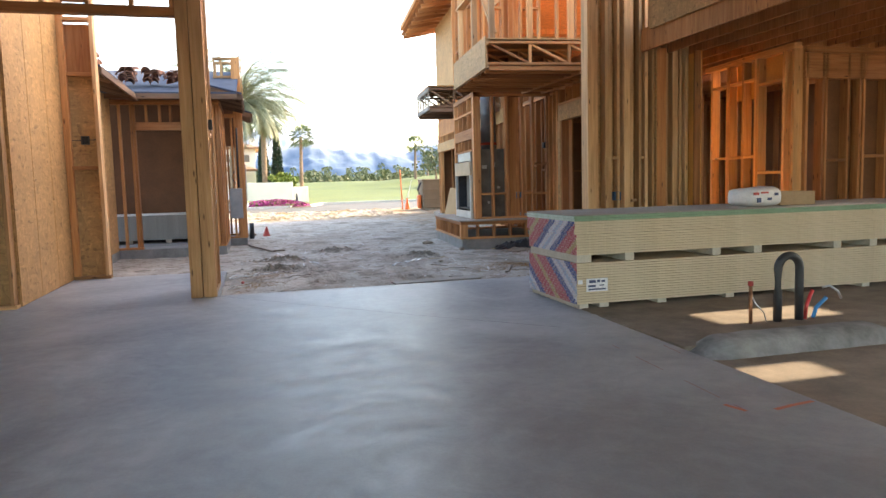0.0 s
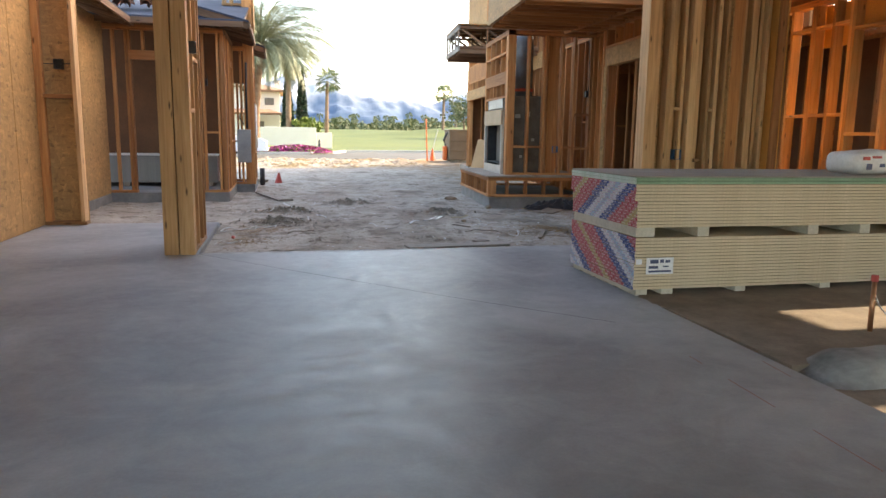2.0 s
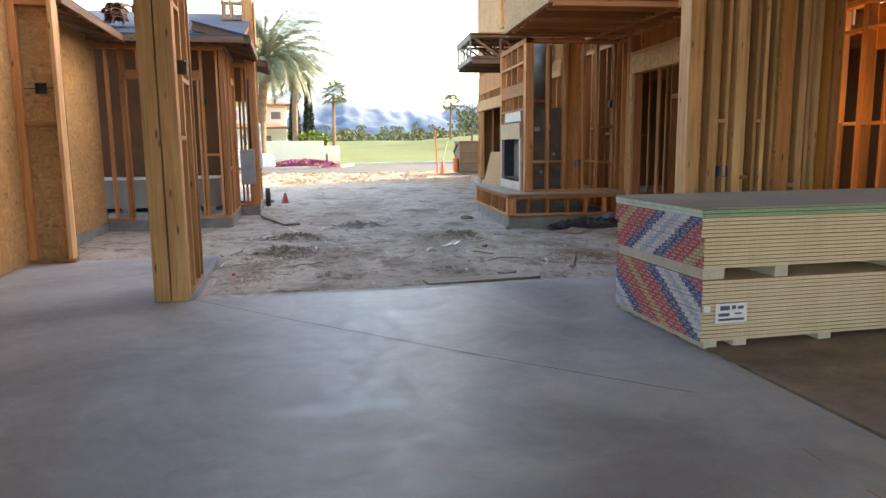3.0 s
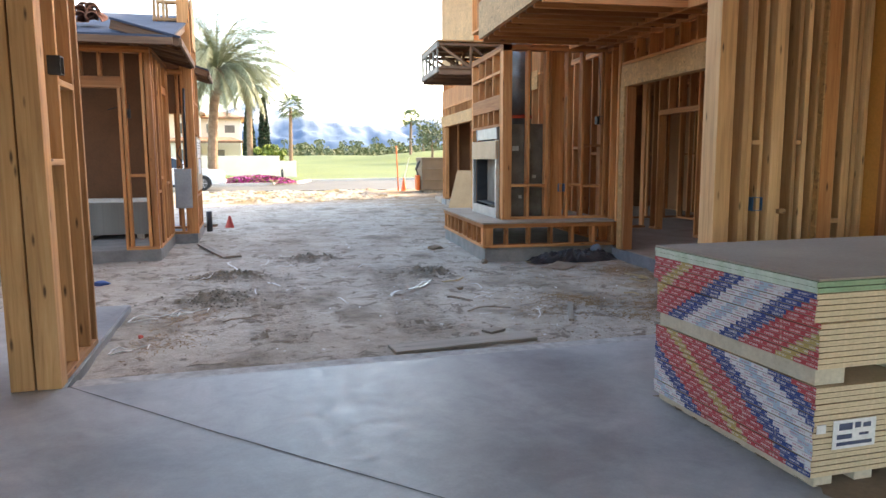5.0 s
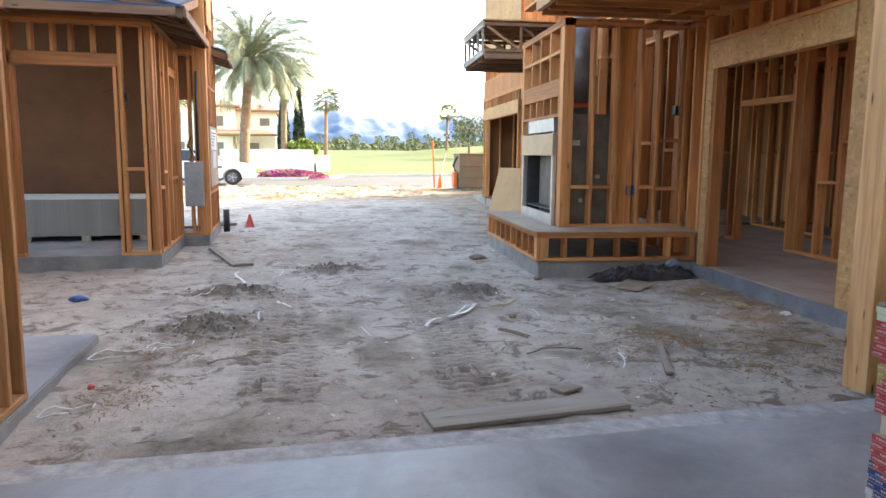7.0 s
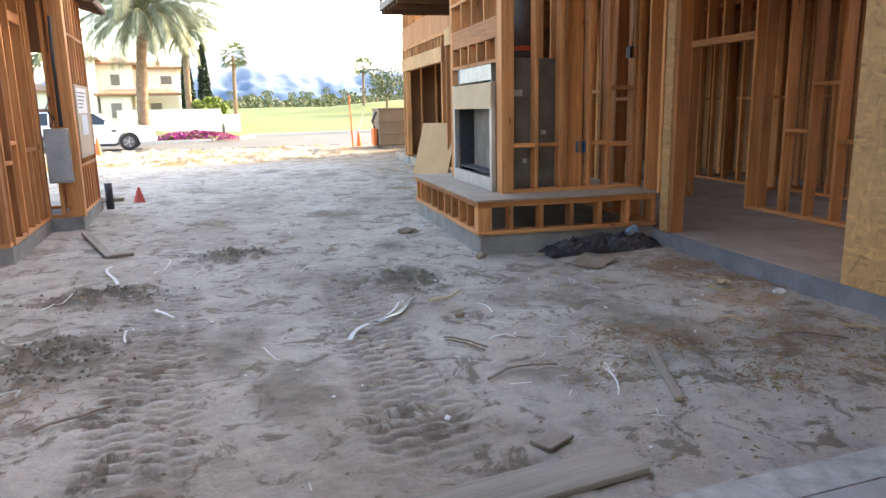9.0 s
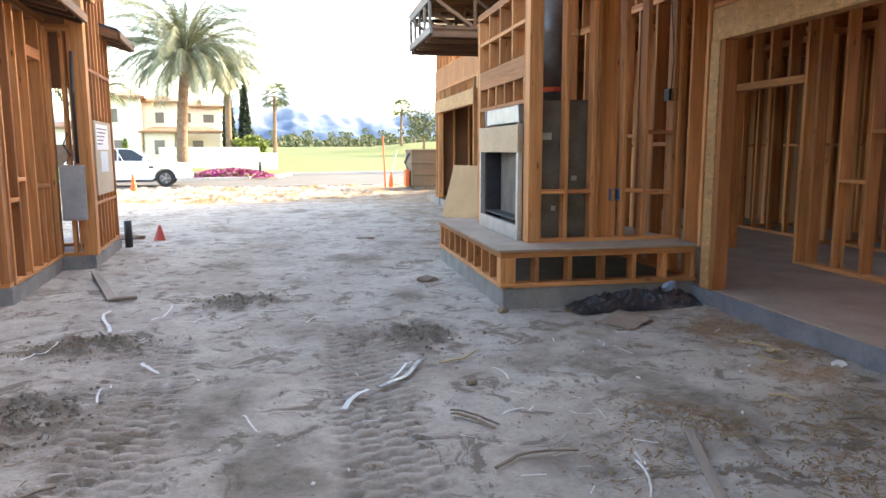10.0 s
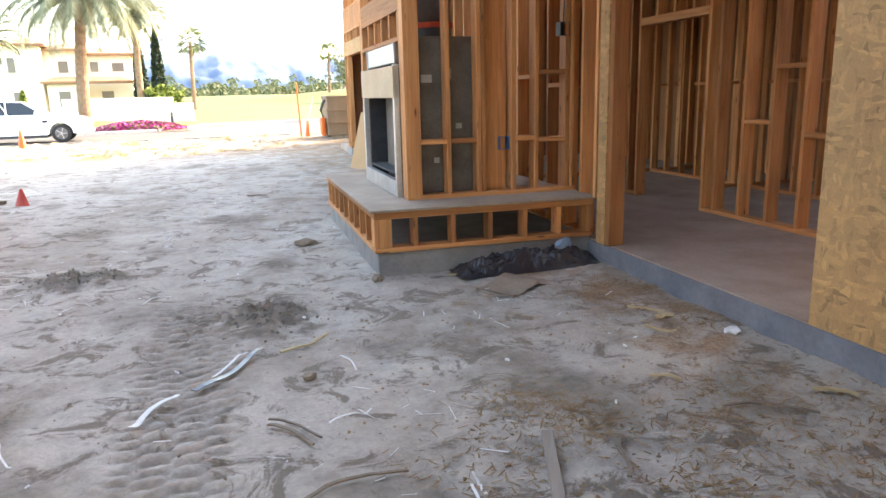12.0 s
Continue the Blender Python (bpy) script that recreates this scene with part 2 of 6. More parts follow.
def axis(cuts):
    out = []
    for a, b, step in cuts:
        k = max(1, round((b - a) / step))
        out += [a + (b - a) * i / k for i in range(k)]
    return out + [cuts[-1][1]]


TRACKS = (((0.90, 9.5), (0.94, 13.4)), ((2.16, 9.4), (2.50, 13.4)))
MOUNDS = ((0.48, 13.1, 0.55, 0.36, 0.08), (2.92, 12.65, 0.42, 0.50, 0.11), (0.32, 11.55, 0.60, 0.60, 0.06), (1.6, 14.45, 0.42, 0.36, 0.08))


def tread(x, y):
    """Tyre tracks pressed into the ground: a shallow rut with slanting lugs."""
    for (x0, y0), (x1, y1) in TRACKS:
        s = (y - y0) / (y1 - y0)
        if -0.02 < s < 1.02:
            cx = x0 + (x1 - x0) * s
            u = (x - cx) / 0.29
            if abs(u) < 1:
                fade = min(1, (s + 0.02) * 8, (1.02 - s) * 8) * (0.85 + 0.3 * noise.noise(Vector((x * 1.5, y * 1.5, 0))))
                edge = min(1, (1 - abs(u)) * 4)
                col = int((u + 1) * 2)
                lug = math.sin((y + 0.05 * u + 0.025 * noise.noise(Vector((x * 5, y * 5, 4)))) * math.tau / 0.105 + math.pi * (col % 2))
                lug = max(-0.7, min(0.7, 1.3 * lug)) * min(1, 0.35 + 4 * abs((u + 1) * 2 - round((u + 1) * 2)))
                return fade * edge * (-0.014 + 0.022 * lug)
    return 0.0


def mound(x, y):
    h = 0
    for mx, my, rx, ry, mh in MOUNDS:
        d = ((x - mx) / rx) ** 2 + ((y - my) / ry) ** 2
        if d < 1:
            h += (1 - d) * (mh * 0.45 * (1 - d) + 0.085 * max(0.0, noise.fractal(Vector((x * 8, y * 8, 1)), 0.5, 2.2, 5)))
    return h


def build_ground():
    xs = axis([(-900, -60, 120), (-60, -12, 8), (-12, -3, 0.6), (-3, -0.5, 0.06), (-0.5, 3.5, 0.035), (3.5, 6.1, 0.05), (6.1, 14, 0.6), (14, 60, 8), (60, 900, 120)])
    ys = axis([(-300, -10, 40), (-10, 8, 1.0), (8, 8.7, 0.1), (8.7, 13.5, 0.0125), (13.5, 14.5, 0.03), (14.5, 22, 0.06), (22, 38, 0.25), (38, 70, 1.5), (70, 1500, 110)])
    verts, faces = [], []
    for y in ys:
        for x in xs:
            near = -3 <= x <= 6.1 and 8.7 <= y <= 38
            h = G + (ground_height(x, y) if -12 < x < 14 and 8 < y < 38 else 0)
            if near and y < 14.6:
                h += tread(x, y) + mound(x, y)
            if 29 < y < 37 and -12 < x < 12:
                h += 0.16 * abs(noise.fractal(Vector((x * 1.2, y * 1.2, 5)), 0.7, 2.0, 5))
            if y > 37.5:
                h = G - 0.02
            verts.append((x, y, h))
    nx = len(xs)
    for j in range(len(ys) - 1):
        for i in range(nx - 1):
            faces.append((j * nx + i, j * nx + i + 1, (j + 1) * nx + i + 1, (j + 1) * nx + i))
    me = bpy.data.meshes.new("ground")
    me.from_pydata(verts, [], faces)
    me.polygons.foreach_set("use_smooth", [True] * len(faces))
    me.materials.append(DIRT)
    dug_shade, straw = me.attributes.new("disturbed_and_shade", 'FLOAT', 'POINT'), me.attributes.new("straw", 'FLOAT', 'POINT')
    tones, strewn = [], []
    for x, y, _ in verts:
        a = b = 0.0
        if -3 < x < 6.1 and 8.7 < y < 26:
            n = noise.fractal(Vector((x * 1.1, y * 0.9, 11)), 0.8, 2.0, 6)
            a = max(0.0, min(0.75, n * 1.4 - 0.26))
            for mx, my, rx, ry, mh in MOUNDS:
                d = ((x - mx) / rx) ** 2 + ((y - my) / ry) ** 2
                a = max(a, min(0.85, 1.15 - 1.0 * d + 1.3 * noise.fractal(Vector((x * 5, y * 5, 2)), 0.7, 2.0, 4)))
            # Lug shade painted into the tone: the deeper the groove, the darker.
            if abs(tread(x, y)) > 0.001:
                a = max(0.3 * a, min(0.8, -0.25 - 30 * tread(x, y) + 0.3 * noise.noise(Vector((x * 2, y * 2, 8)))))
        if 27 < y < 37.5 and -14 < x < 14:
            b = max(0.3, min(1.0, 2.6 * noise.fractal(Vector((x * 0.8, y * 1.1, 5)), 0.7, 2.0, 6) + 0.25)) * min(1, (y - 27) / 2)
        tones.append(max(0.0, a))
        strewn.append(b)
    dug_shade.data.foreach_set("value", tones)
    straw.data.foreach_set("value", strewn)
    return tagged(new("ground", me), "packed bare dirt yard with tyre tracks and scattered debris", "ground", kind="structure")


build_ground()


def prism(name, outline, z0, z1, material, label, category, kind="structure", bev=0.0):
    bm = bmesh.new()
    low = [bm.verts.new((x, y, z0)) for x, y in outline]
    f = bm.faces.new(low)
    r = bmesh.ops.extrude_face_region(bm, geom=[f])
    for v in r["geom"]:
        if isinstance(v, bmesh.types.BMVert):
            v.co.z = z1
    if bev:
        tops = [e for e in bm.edges if all(abs(v.co.z - z1) < 1e-6 for v in e.verts)]
        bmesh.ops.bevel(bm, geom=tops, offset=bev, segments=2, affect='EDGES')
    ob = finish(bm, name, material)
    return tagged(ob, label, category, kind=kind)


# garage floor, with a strip cut out over the trench
prism("floor_garage", [(-7, -6), (11.2, -6), (11.2, 1.7), (2.98, 1.7), (3.04, 5.85), (11.2, 5.85), (11.2, 8.63), (-0.48, 8.63), (-0.48, 11.27), (-2.75, 11.27), (-2.75, 8.63), (-7, 8.63)], -0.35, 0.0, CONC,
      "grey trowelled concrete garage floor with cloudy marks", "floor", bev=0.012)
LIP = mottled("pitted_concrete", (0.29, 0.28, 0.265), (0.50, 0.487, 0.465), 11, 0.95, 26, 1.0)
prism("floor_apron", [(-0.476, 8.634), (6.0, 8.634), (6.0, 8.86), (-0.476, 8.86)], -0.35, -0.022, LIP, "rough concrete lip along the garage floor's edge", "kerb", bev=0.02)


def world_outline(pts):
    return [tuple((RH @ Vector((x, y, 0)))[:2]) for x, y in pts]


prism("floor_right_house", world_outline([(2.03, -4.25), (14, -4.25), (14, 15), (1.9, 15), (1.9, 3.2), (2.03, 3.2)]), -0.4, 0.1, mottled("dusty_concrete", (0.24, 0.175, 0.13), (0.37, 0.295, 0.235), 2.2, 0.8, 40, 0.15), "raised concrete floor slab of the framed house", "floor", bev=0.01)
prism("trim_slab_edge", world_outline([(2.006, -4.25), (2.028, -4.25), (2.028, 0.02), (2.006, 0.02)]), -0.4, 0.092, mottled("blue_grey_concrete", (0.125, 0.132, 0.15), (0.21, 0.215, 0.23), 4, 0.9, 30, 0.4), "blue-grey face of the slab's edge", "kerb")
prism("floor_left_house", [(-9, 15.0), (-0.6, 15.0), (-0.6, 17.15), (-0.22, 17.15), (-0.22, 19.25), (-9, 19.25)], -0.4, 0.1, FOOT, "raised concrete floor slab of the small house", "floor", bev=0.01)

# ---- garage shell ----
P = pose
front_y = 8.68
wall = stud_wall("wall_garage_post", "built-up lumber posts at the end of the garage wall", P(-0.635, 8.69, 0, 0, 0, 90), 1.08, 4.1,
                 [0.42, 0.83, 1.05], 0.28, blocks=[(0.07, 0.42, 1.42), (0.07, 0.42, 2.55), (0.42, 0.83, 1.95)], material=WOOD)
for k, u in enumerate((-0.075, 0.075)):
    board(wall, "post", (-0.01, u, 0.0), (-0.01, u, 4.06), 0.15, 0.136 if k else 0.142, WOOD)
wall = stud_wall("wall_garage_front", "framed garage wall with strand board behind the studs", P(-7, front_y, 0), 4.4, 4.1, spaced(0.1, 4.36, 0.41), 0.14, blocks=[(3.55, 3.95, 1.05), (3.95, 4.34, 1.25)])
part("panel", box_bm(0, 4.4, 0.073, 0.086, 0.02, 4.1), OSB, wall)
wall = base("wall_porch_side", P(-2.6, 8.76, 0, 0, 0, 90), "strand board sheathed wall beside the porch", "wall", "structure")
for k in range(6):
    part("panel", box_bm(0.40 * k + 0.003, 0.40 * k + 0.397, -0.012 + 0.002 * (k % 2), 0.0, 0.01, 4.0), OSB, wall)
for u in spaced(0.02, 2.38, 0.4):
    board(wall, "stud", (u, 0.072, 0.05), (u, 0.072, 4.1), 0.042, 0.14)
for z in (0.03, 3.95):
    board(wall, "plate", (0, 0.072, z), (2.4, 0.072, z), 0.042, 0.14)
wall = base("wall_porch_end", P(-2.6, 11.2, 0), "short framed bay with a junction box and an open transom", "wall", "structure")
board(wall, "stud", (0.055, -0.03, 0.05), (0.055, -0.03, 4.4), 0.085, 0.10, FIR)
board(wall, "stud", (0.47, -0.03, 0.05), (0.47, -0.03, 4.4), 0.05, 0.20)
board(wall, "bottom_plate", (0, 0, 0.025), (0.5, 0, 0.025), 0.045, 0.14)
board(wall, "block", (0.10, -0.03, 1.62), (0.445, -0.03, 1.62), 0.05, 0.16, FIR)
for z in (2.95, 3.72, 4.0):
    board(wall, "rail", (0.04, 0, z), (0.45, 0, z), 0.05, 0.14, FIR)
part("panel", box_bm(0, 0.5, 0.075, 0.087, 0.0, 2.95), OSB, wall)
part("fascia_panel", box_bm(0.04, 0.45, 0.03, 0.06, 2.98, 3.66), FIR, wall)
wall = base("wall_transom", P(-2.6, front_y, 0), "framed transom with open lights above the porch opening", "wall", "structure")
board(wall, "rail", (0.0, 0, 3.28), (1.82, 0, 3.28), 0.10, 0.14, FIR)
board(wall, "rail", (0.0, 0, 4.02), (1.82, 0, 4.02), 0.14, 0.14, FIR)
for u in (0.02, 0.47, 0.92, 1.37, 1.79):
    board(wall, "mullion", (u, 0, 3.33), (u, 0, 3.95), 0.042, 0.14, FIR)

beam = base("wall_garage_header", P(-0.8, front_y, 0), "deep laminated beam over the wide garage opening", "beam", "structure")
board(beam, "beam", (0, 0, 4.05), (5.6, 0, 4.05), 0.40, 0.14, FIR)


def ceiling(name, m, lx, ly, z, label, along_y=True, step=0.406, depth=0.29, material=None, holes=()):
    """Joists under a deck, one mesh, with openings (x0, x1, y0, y1) framed through it."""
    bm = bmesh.new()
    if along_y:
        for x in spaced(0.02, lx - 0.02, step):
            cuts = [0.0]
            for h in sorted(holes, key=lambda h: h[2]):
                if h[0] - 0.56 < x < h[1]:
                    cuts += [h[2] - 0.22, h[3]]
            cuts.append(ly)
            for y0, y1 in zip(cuts[::2], cuts[1::2]):
                box_bm(x - 0.02, x + 0.02, y0, y1, z, z + depth, bm=bm)
    else:
        for y in spaced(0.02, ly - 0.02, step):
            box_bm(0, lx, y - 0.02, y + 0.02, z, z + depth, bm=bm)
    xs = sorted({0.0, lx, *[h[0] for h in holes], *[h[1] for h in holes]})
    for x0, x1 in zip(xs, xs[1:]):
        cuts = [0.0]
        for h in sorted(holes, key=lambda h: h[2]):
            if h[0] <= x0 and x1 <= h[1]:
                cuts += [h[2], h[3]]
        cuts.append(ly)
        for y0, y1 in zip(cuts[::2], cuts[1::2]):
            box_bm(x0, x1, y0, y1, z + depth + 0.001, z + depth + 0.02, bm=bm)
    ob = finish(bm, name, material or FIR)
    ob.matrix_world = m
    return tagged(ob, label, "ceiling", kind="structure")


wall = base("wall_garage_upper", P(5.36, -6, 0, 0, 0, 90), "sheathed wall between the two ceiling levels", "wall", "structure")
part("panel", box_bm(0, 14.75, -0.02, 0.02, 3.30, 4.42), OSB, wall)
ceiling("ceiling_garage", P(-7, -6, 0), 12.37, 14.8, 4.1, "bare timber joists and decking over the garage")
# Walls out of view; open stretches are left in them for extra daylight.
for nm, m, ln in (("wall_garage_back", P(-7, -6, 0), 3.2), ("wall_garage_rear", P(7.2, -6, 0), 5.3), ("wall_garage_left", P(-7, -6, 0, 0, 0, 90), 14.7)):
    wall = stud_wall(nm, "plain framed and sheathed garage wall", m, ln, 4.1, spaced(0.1, ln - 0.1, 0.61), 0.14)
    part("panel", box_bm(9.5, ln, 0.078, 0.09, 0, 4.1) if nm.endswith("left") else box_bm(0, ln, -0.09, -0.078, 0, 4.1), OSB, wall)
# ---- frame wall between garage and courtyard, and the rooms to its side ----
wall = base("wall_side_bay", P(4.56, 9.12, 0), "framed wall of pale studs with strand board behind", "wall", "structure")
board(wall, "post", (0.06, 0.0, -0.2), (0.06, 0.0, 4.2), 0.16, 0.20, WOOD, "thick pale corner post on a footing")
for u, wd, off in ((0.30, 0.05, 0.0), (0.352, 0.05, -0.02), (0.50, 0.042, 0.03), (0.62, 0.09, 0.0), (0.715, 0.05, 0.04), (0.83, 0.042, 0.0), (0.93, 0.05, -0.03), (1.05, 0.05, 0.0), (1.125, 0.09, 0.03), (1.26, 0.042, 0.0), (1.40, 0.09, -0.02), (1.50, 0.05, 0.02), (1.59, 0.05, 0.0)):
    board(wall, "stud", (u, 0.02 + off / 2, 0.05), (u, 0.02 + off / 2, 4.2), wd, 0.14 - abs(off), PALE_LIT)
for u0, u1, z in ((0.38, 0.475, 1.56), (0.83, 0.895, 1.56), (0.70, 0.775, 0.95), (1.27, 1.395, 0.85), (1.13, 1.215, 2.6)):
    board(wall, "block", (u0, 0.02, z), (u1, 0.02, z), 0.042, 0.14, PALE_LIT)
board(wall, "bottom_plate", (0.18, 0.02, 0.022), (1.6, 0.02, 0.022), 0.042, 0.14)
part("panel", box_bm(0.16, 1.22, 0.095, 0.108, 0.0, 4.2), OSB, wall)
part("panel", box_bm(1.224, 1.62, 0.095, 0.108, 0.0, 4.2), OSB, wall)

wall = base("wall_courtyard_side", rh(2.12, -4.25, 0, 90), "strand board sheathed outer wall on the slab's edge", "wall", "structure")
part("panel", box_bm(0, 1.66, 0.07, 0.083, 0.02, 3.1), OSB, wall)
for u in (0.02, 0.42, 0.83, 1.24, 1.6, 1.645):
    board(wall, "stud", (u, 0, 0.15), (u, 0, 3.1), 0.042, 0.14, FIR)
board(wall, "bottom_plate", (0, 0, 0.122), (1.66, 0, 0.122), 0.042, 0.14, FIR)

# room beside the garage: inner stud walls, ceiling, beam, outer wall with added sun openings
beam = base("wall_room_beam", P(5.75, 9.1, 0), "long timber beam along the ceiling's edge", "beam", "structure")
board(beam, "beam", (0, 0, 3.38), (0.9, -9.5, 3.38), 0.40, 0.14, FIR)
# The holes are made up, placed so that sun beams land in the rooms.
ceiling("ceiling_room", P(5.4, -6, 0), 5.9, 20, 3.05, "bare joists over the side room with openings added for sun beams", along_y=True, holes=[(4.28, 5.55, 13.34, 13.90), (3.60, 4.25, 11.96, 12.32), (2.6, 5.8, 15.95, 17.55)])
# Plywood whose colour is pushed to orange to strengthen the hall's warm glow.
GLOWPLY = mottled("glow_orange_plywood", (0.64, 0.29, 0.07), (0.74, 0.37, 0.10), 2, 0.7)
wall = stud_wall("wall_room_north", "open stud wall across the side room", P(7.52, 8.36, 0), 3.7, 3.04, [0.03, 0.30, 0.36, 0.74, 0.95, 1.02, 1.42, 1.85, 2.3, 2.75, 3.2, 3.65], 0.14,
                 blocks=[(0.38, 0.72, 1.45), (1.04, 1.40, 1.5), (1.87, 2.28, 1.35)], material=FIR, headers=[(0.0, 3.7, 2.60, 0.35)], z0=0.1)
part("panel", box_bm(0.38, 3.7, 0.073, 0.088, 0.1, 2.6), PLY, wall)
# Added board: closes the joist gap against leaking daylight.
part("rim_board", box_bm(0.0, 3.7, -0.02, 0.02, 3.042, 3.335), FIR, wall)
# Added reflector: bounces sun into the hall and stops beams leaking past.
wall = base("wall_hall_bounce", P(6.20, 8.80, 0, 0, 0, 90), "orange plywood reflector added on the back of the framed bay", "wall", "structure")
for k in range(3):
    part("panel", box_bm(0.64 * k, 0.64 * k + 0.637, -0.012, 0.0, 0.1, 3.04, 0.002), GLOWPLY, wall)
for u in (0.03, 0.42, 0.82, 1.19, 1.6):
    board(wall, "stud", (u, 0.05, 0.1), (u, 0.05, 3.04), 0.042, 0.09, FIR)

# Unseen sheets, added so that sunlit orange bounces up onto the studs.
bounce_floor = base("floor_bounce_sheet", P(6.24, 8.66, 0.104), "orange-brown reflector sheets added on the hall's floor to bounce sun", "floor sheet", "structure")
for k in range(2):
    part("sheet", box_bm(0, 1.1, 1.1 * k, 1.1 * k + 1.095, 0, 0.015, 0.002), GLOWPLY, bounce_floor)

# unseen outer wall far to the side, sheathed but for openings added to let sun in
def pierced(name, m, length, height, holes, label, material):
    """A sheathed outer wall with square openings through it."""
    w = base(name, m, label, "wall", "structure")
    us = sorted({0.0, length, *[h[0] for h in holes], *[h[1] for h in holes]})
    for u0, u1 in zip(us, us[1:]):
        zs = [0.0]
        for h in sorted(holes, key=lambda h: h[2]):
            if h[0] <= u0 and u1 <= h[1]:
                zs += [h[2], h[3]]
        zs.append(height)
        for z0, z1 in zip(zs[::2], zs[1::2]):
            if z1 - z0 > 0.02:
                part("panel", box_bm(u0, u1, -0.08, 0.08, z0, z1), material, w)
    for u in spaced(0.1, length - 0.1, 0.61):
        if not any(h[0] - 0.05 < u < h[1] + 0.05 for h in holes):
            board(w, "stud", (u, 0.14, 0.0), (u, 0.14, height), 0.042, 0.12, FIR)
    return w


pierced("wall_outer_east", P(11.3, -6, 0, 0, 0, 90), 26.0, 3.4, [(2.0, 6.5, 0.4, 3.0), (8.0, 11.0, 0.9, 3.0)], "plain unseen outer wall with openings added to let sun in", PLY)

# ---- courtyard house: hearth and fireplace ----
hearth = base("hearth", rh(0, 0, 0), "raised lumber hearth base on a concrete plinth", "hearth")
part("plinth", box_bm(0.03, 2.03, 0.03, 3.12, -0.4, 0.13, 0.01), FOOT, hearth, "rough grey concrete plinth")
for y in (0.07, 3.03):
    board(hearth, "bottom_plate", (0, y, 0.152), (2.03, y, 0.152), 0.042, 0.14, FIR)
    board(hearth, "top_plate", (0, y, 0.45), (2.03, y, 0.45), 0.06, 0.14, FIR)
board(hearth, "bottom_plate", (0.07, 0.14, 0.152), (0.07, 2.96, 0.152), 0.042, 0.14, FIR)
board(hearth, "top_plate", (0.07, 0.14, 0.45), (0.07, 2.96, 0.45), 0.06, 0.14, FIR)
board(hearth, "corner_post", (0.075, 0.071, 0.174), (0.075, 0.071, 0.419), 0.15, 0.138, FIR)
for x in (0.36, 0.70, 1.04, 1.37, 1.70, 2.0):
    board(hearth, "cripple_stud", (x, 0.07, 0.174), (x, 0.07, 0.419), 0.042, 0.135, FIR)
for y in (0.42, 0.75, 1.08, 1.42, 1.75, 2.08, 2.42, 2.75, 3.0):
    board(hearth, "cripple_stud", (0.07, y, 0.174), (0.07, y, 0.419), 0.135, 0.042, FIR)
CAP = mottled("grey_sheathing", (0.27, 0.20, 0.145), (0.40, 0.31, 0.23), 3, 0.8)
part("cap", box_bm(-0.03, 2.06, -0.03, 3.1, 0.482, 0.505, 0.003), CAP, hearth, "thin grey-brown deck board")

STEEL = mottled("galvanised_steel", (0.42, 0.43, 0.45), (0.58, 0.59, 0.61), 6, 0.38, 50, 0.05, 0.9)
BLACK = mottled("black_firebrick", (0.02, 0.02, 0.022), (0.04, 0.04, 0.042), 8, 0.7)
TANBOARD = mottled("tan_board", (0.50, 0.35, 0.20), (0.58, 0.42, 0.26), 3, 0.7)

wall = stud_wall("wall_fireplace_face", "framed chimney breast around a metal firebox", rh(0.47, 0.42, 0, 90), 2.1, 3.1,
                 [(0.02, 0.52, 3.01), (0.065, 0.52, 3.01), (0.11, 0.52, 3.01), (0.16, 0.52, 3.01), (2.08, 0.52, 3.01), (2.03, 0.52, 3.01), (0.62, 2.40, 3.01), (1.10, 2.40, 3.01), (1.55, 2.40, 3.01)], 0.14,
                 material=FIR, headers=[(0.18, 2.0, 2.17, 0.22)], bottom=False)
board(wall, "rail", (0.18, 0, 1.93), (2.0, 0, 1.93), 0.042, 0.14, FIR)
for u in (0.2, 0.55, 0.9, 1.25, 1.6, 1.98):
    board(wall, "block", (u, 0, 1.955), (u, 0, 2.165), 0.042, 0.14, FIR)
board(wall, "rail", (0.18, 0, 2.72), (2.0, 0, 2.72), 0.042, 0.14, FIR)

fire = base("fireplace", rh(0.40, 0.62, 0.51), "steel firebox with a dark opening set above the hearth", "fireplace")
bm = box_bm(-0.05, 0.0, 0.0, 0.07, 0.0, 1.2)
box_bm(-0.05, 0.0, 1.53, 1.6, 0.0, 1.2, bm=bm)
box_bm(-0.05, 0.0, 0.07, 1.53, 0.0, 0.15, bm=bm)
part("surround", bm, STEEL, fire, "bright galvanised surround")
part("panel", box_bm(-0.06, -0.01, 0.0, 1.6, 0.905, 1.19, 0.004), TANBOARD, fire, "tan board above the opening")
bm = box_bm(0.45, 0.48, 0.06, 1.54, 0.02, 1.2)
box_bm(0.0, 0.45, 0.10, 0.13, 0.02, 1.2, bm=bm)
box_bm(0.0, 0.45, 1.47, 1.50, 0.02, 1.2, bm=bm)
box_bm(0.0, 0.45, 0.13, 1.47, 0.18, 0.2, bm=bm)
box_bm(0.0, 0.45, 0.13, 1.47, 1.17, 1.2, bm=bm)
part("firebox", bm, BLACK, fire, "dark refractory firebox")
part("hood", box_bm(0.0, 0.4, 0.15, 1.45, 1.215, 1.40, 0.01), STEEL, fire)
for y in (0.12, 1.46):
    board(fire, "bracket", (0.0, y, 1.2), (0.0, y + 0.03, 1.4), 0.02, 0.01, STEEL)
flue = base("flue_pipe", rh(0.85, 1.35, 0), "grey metal chimney flue inside the framing", "flue")
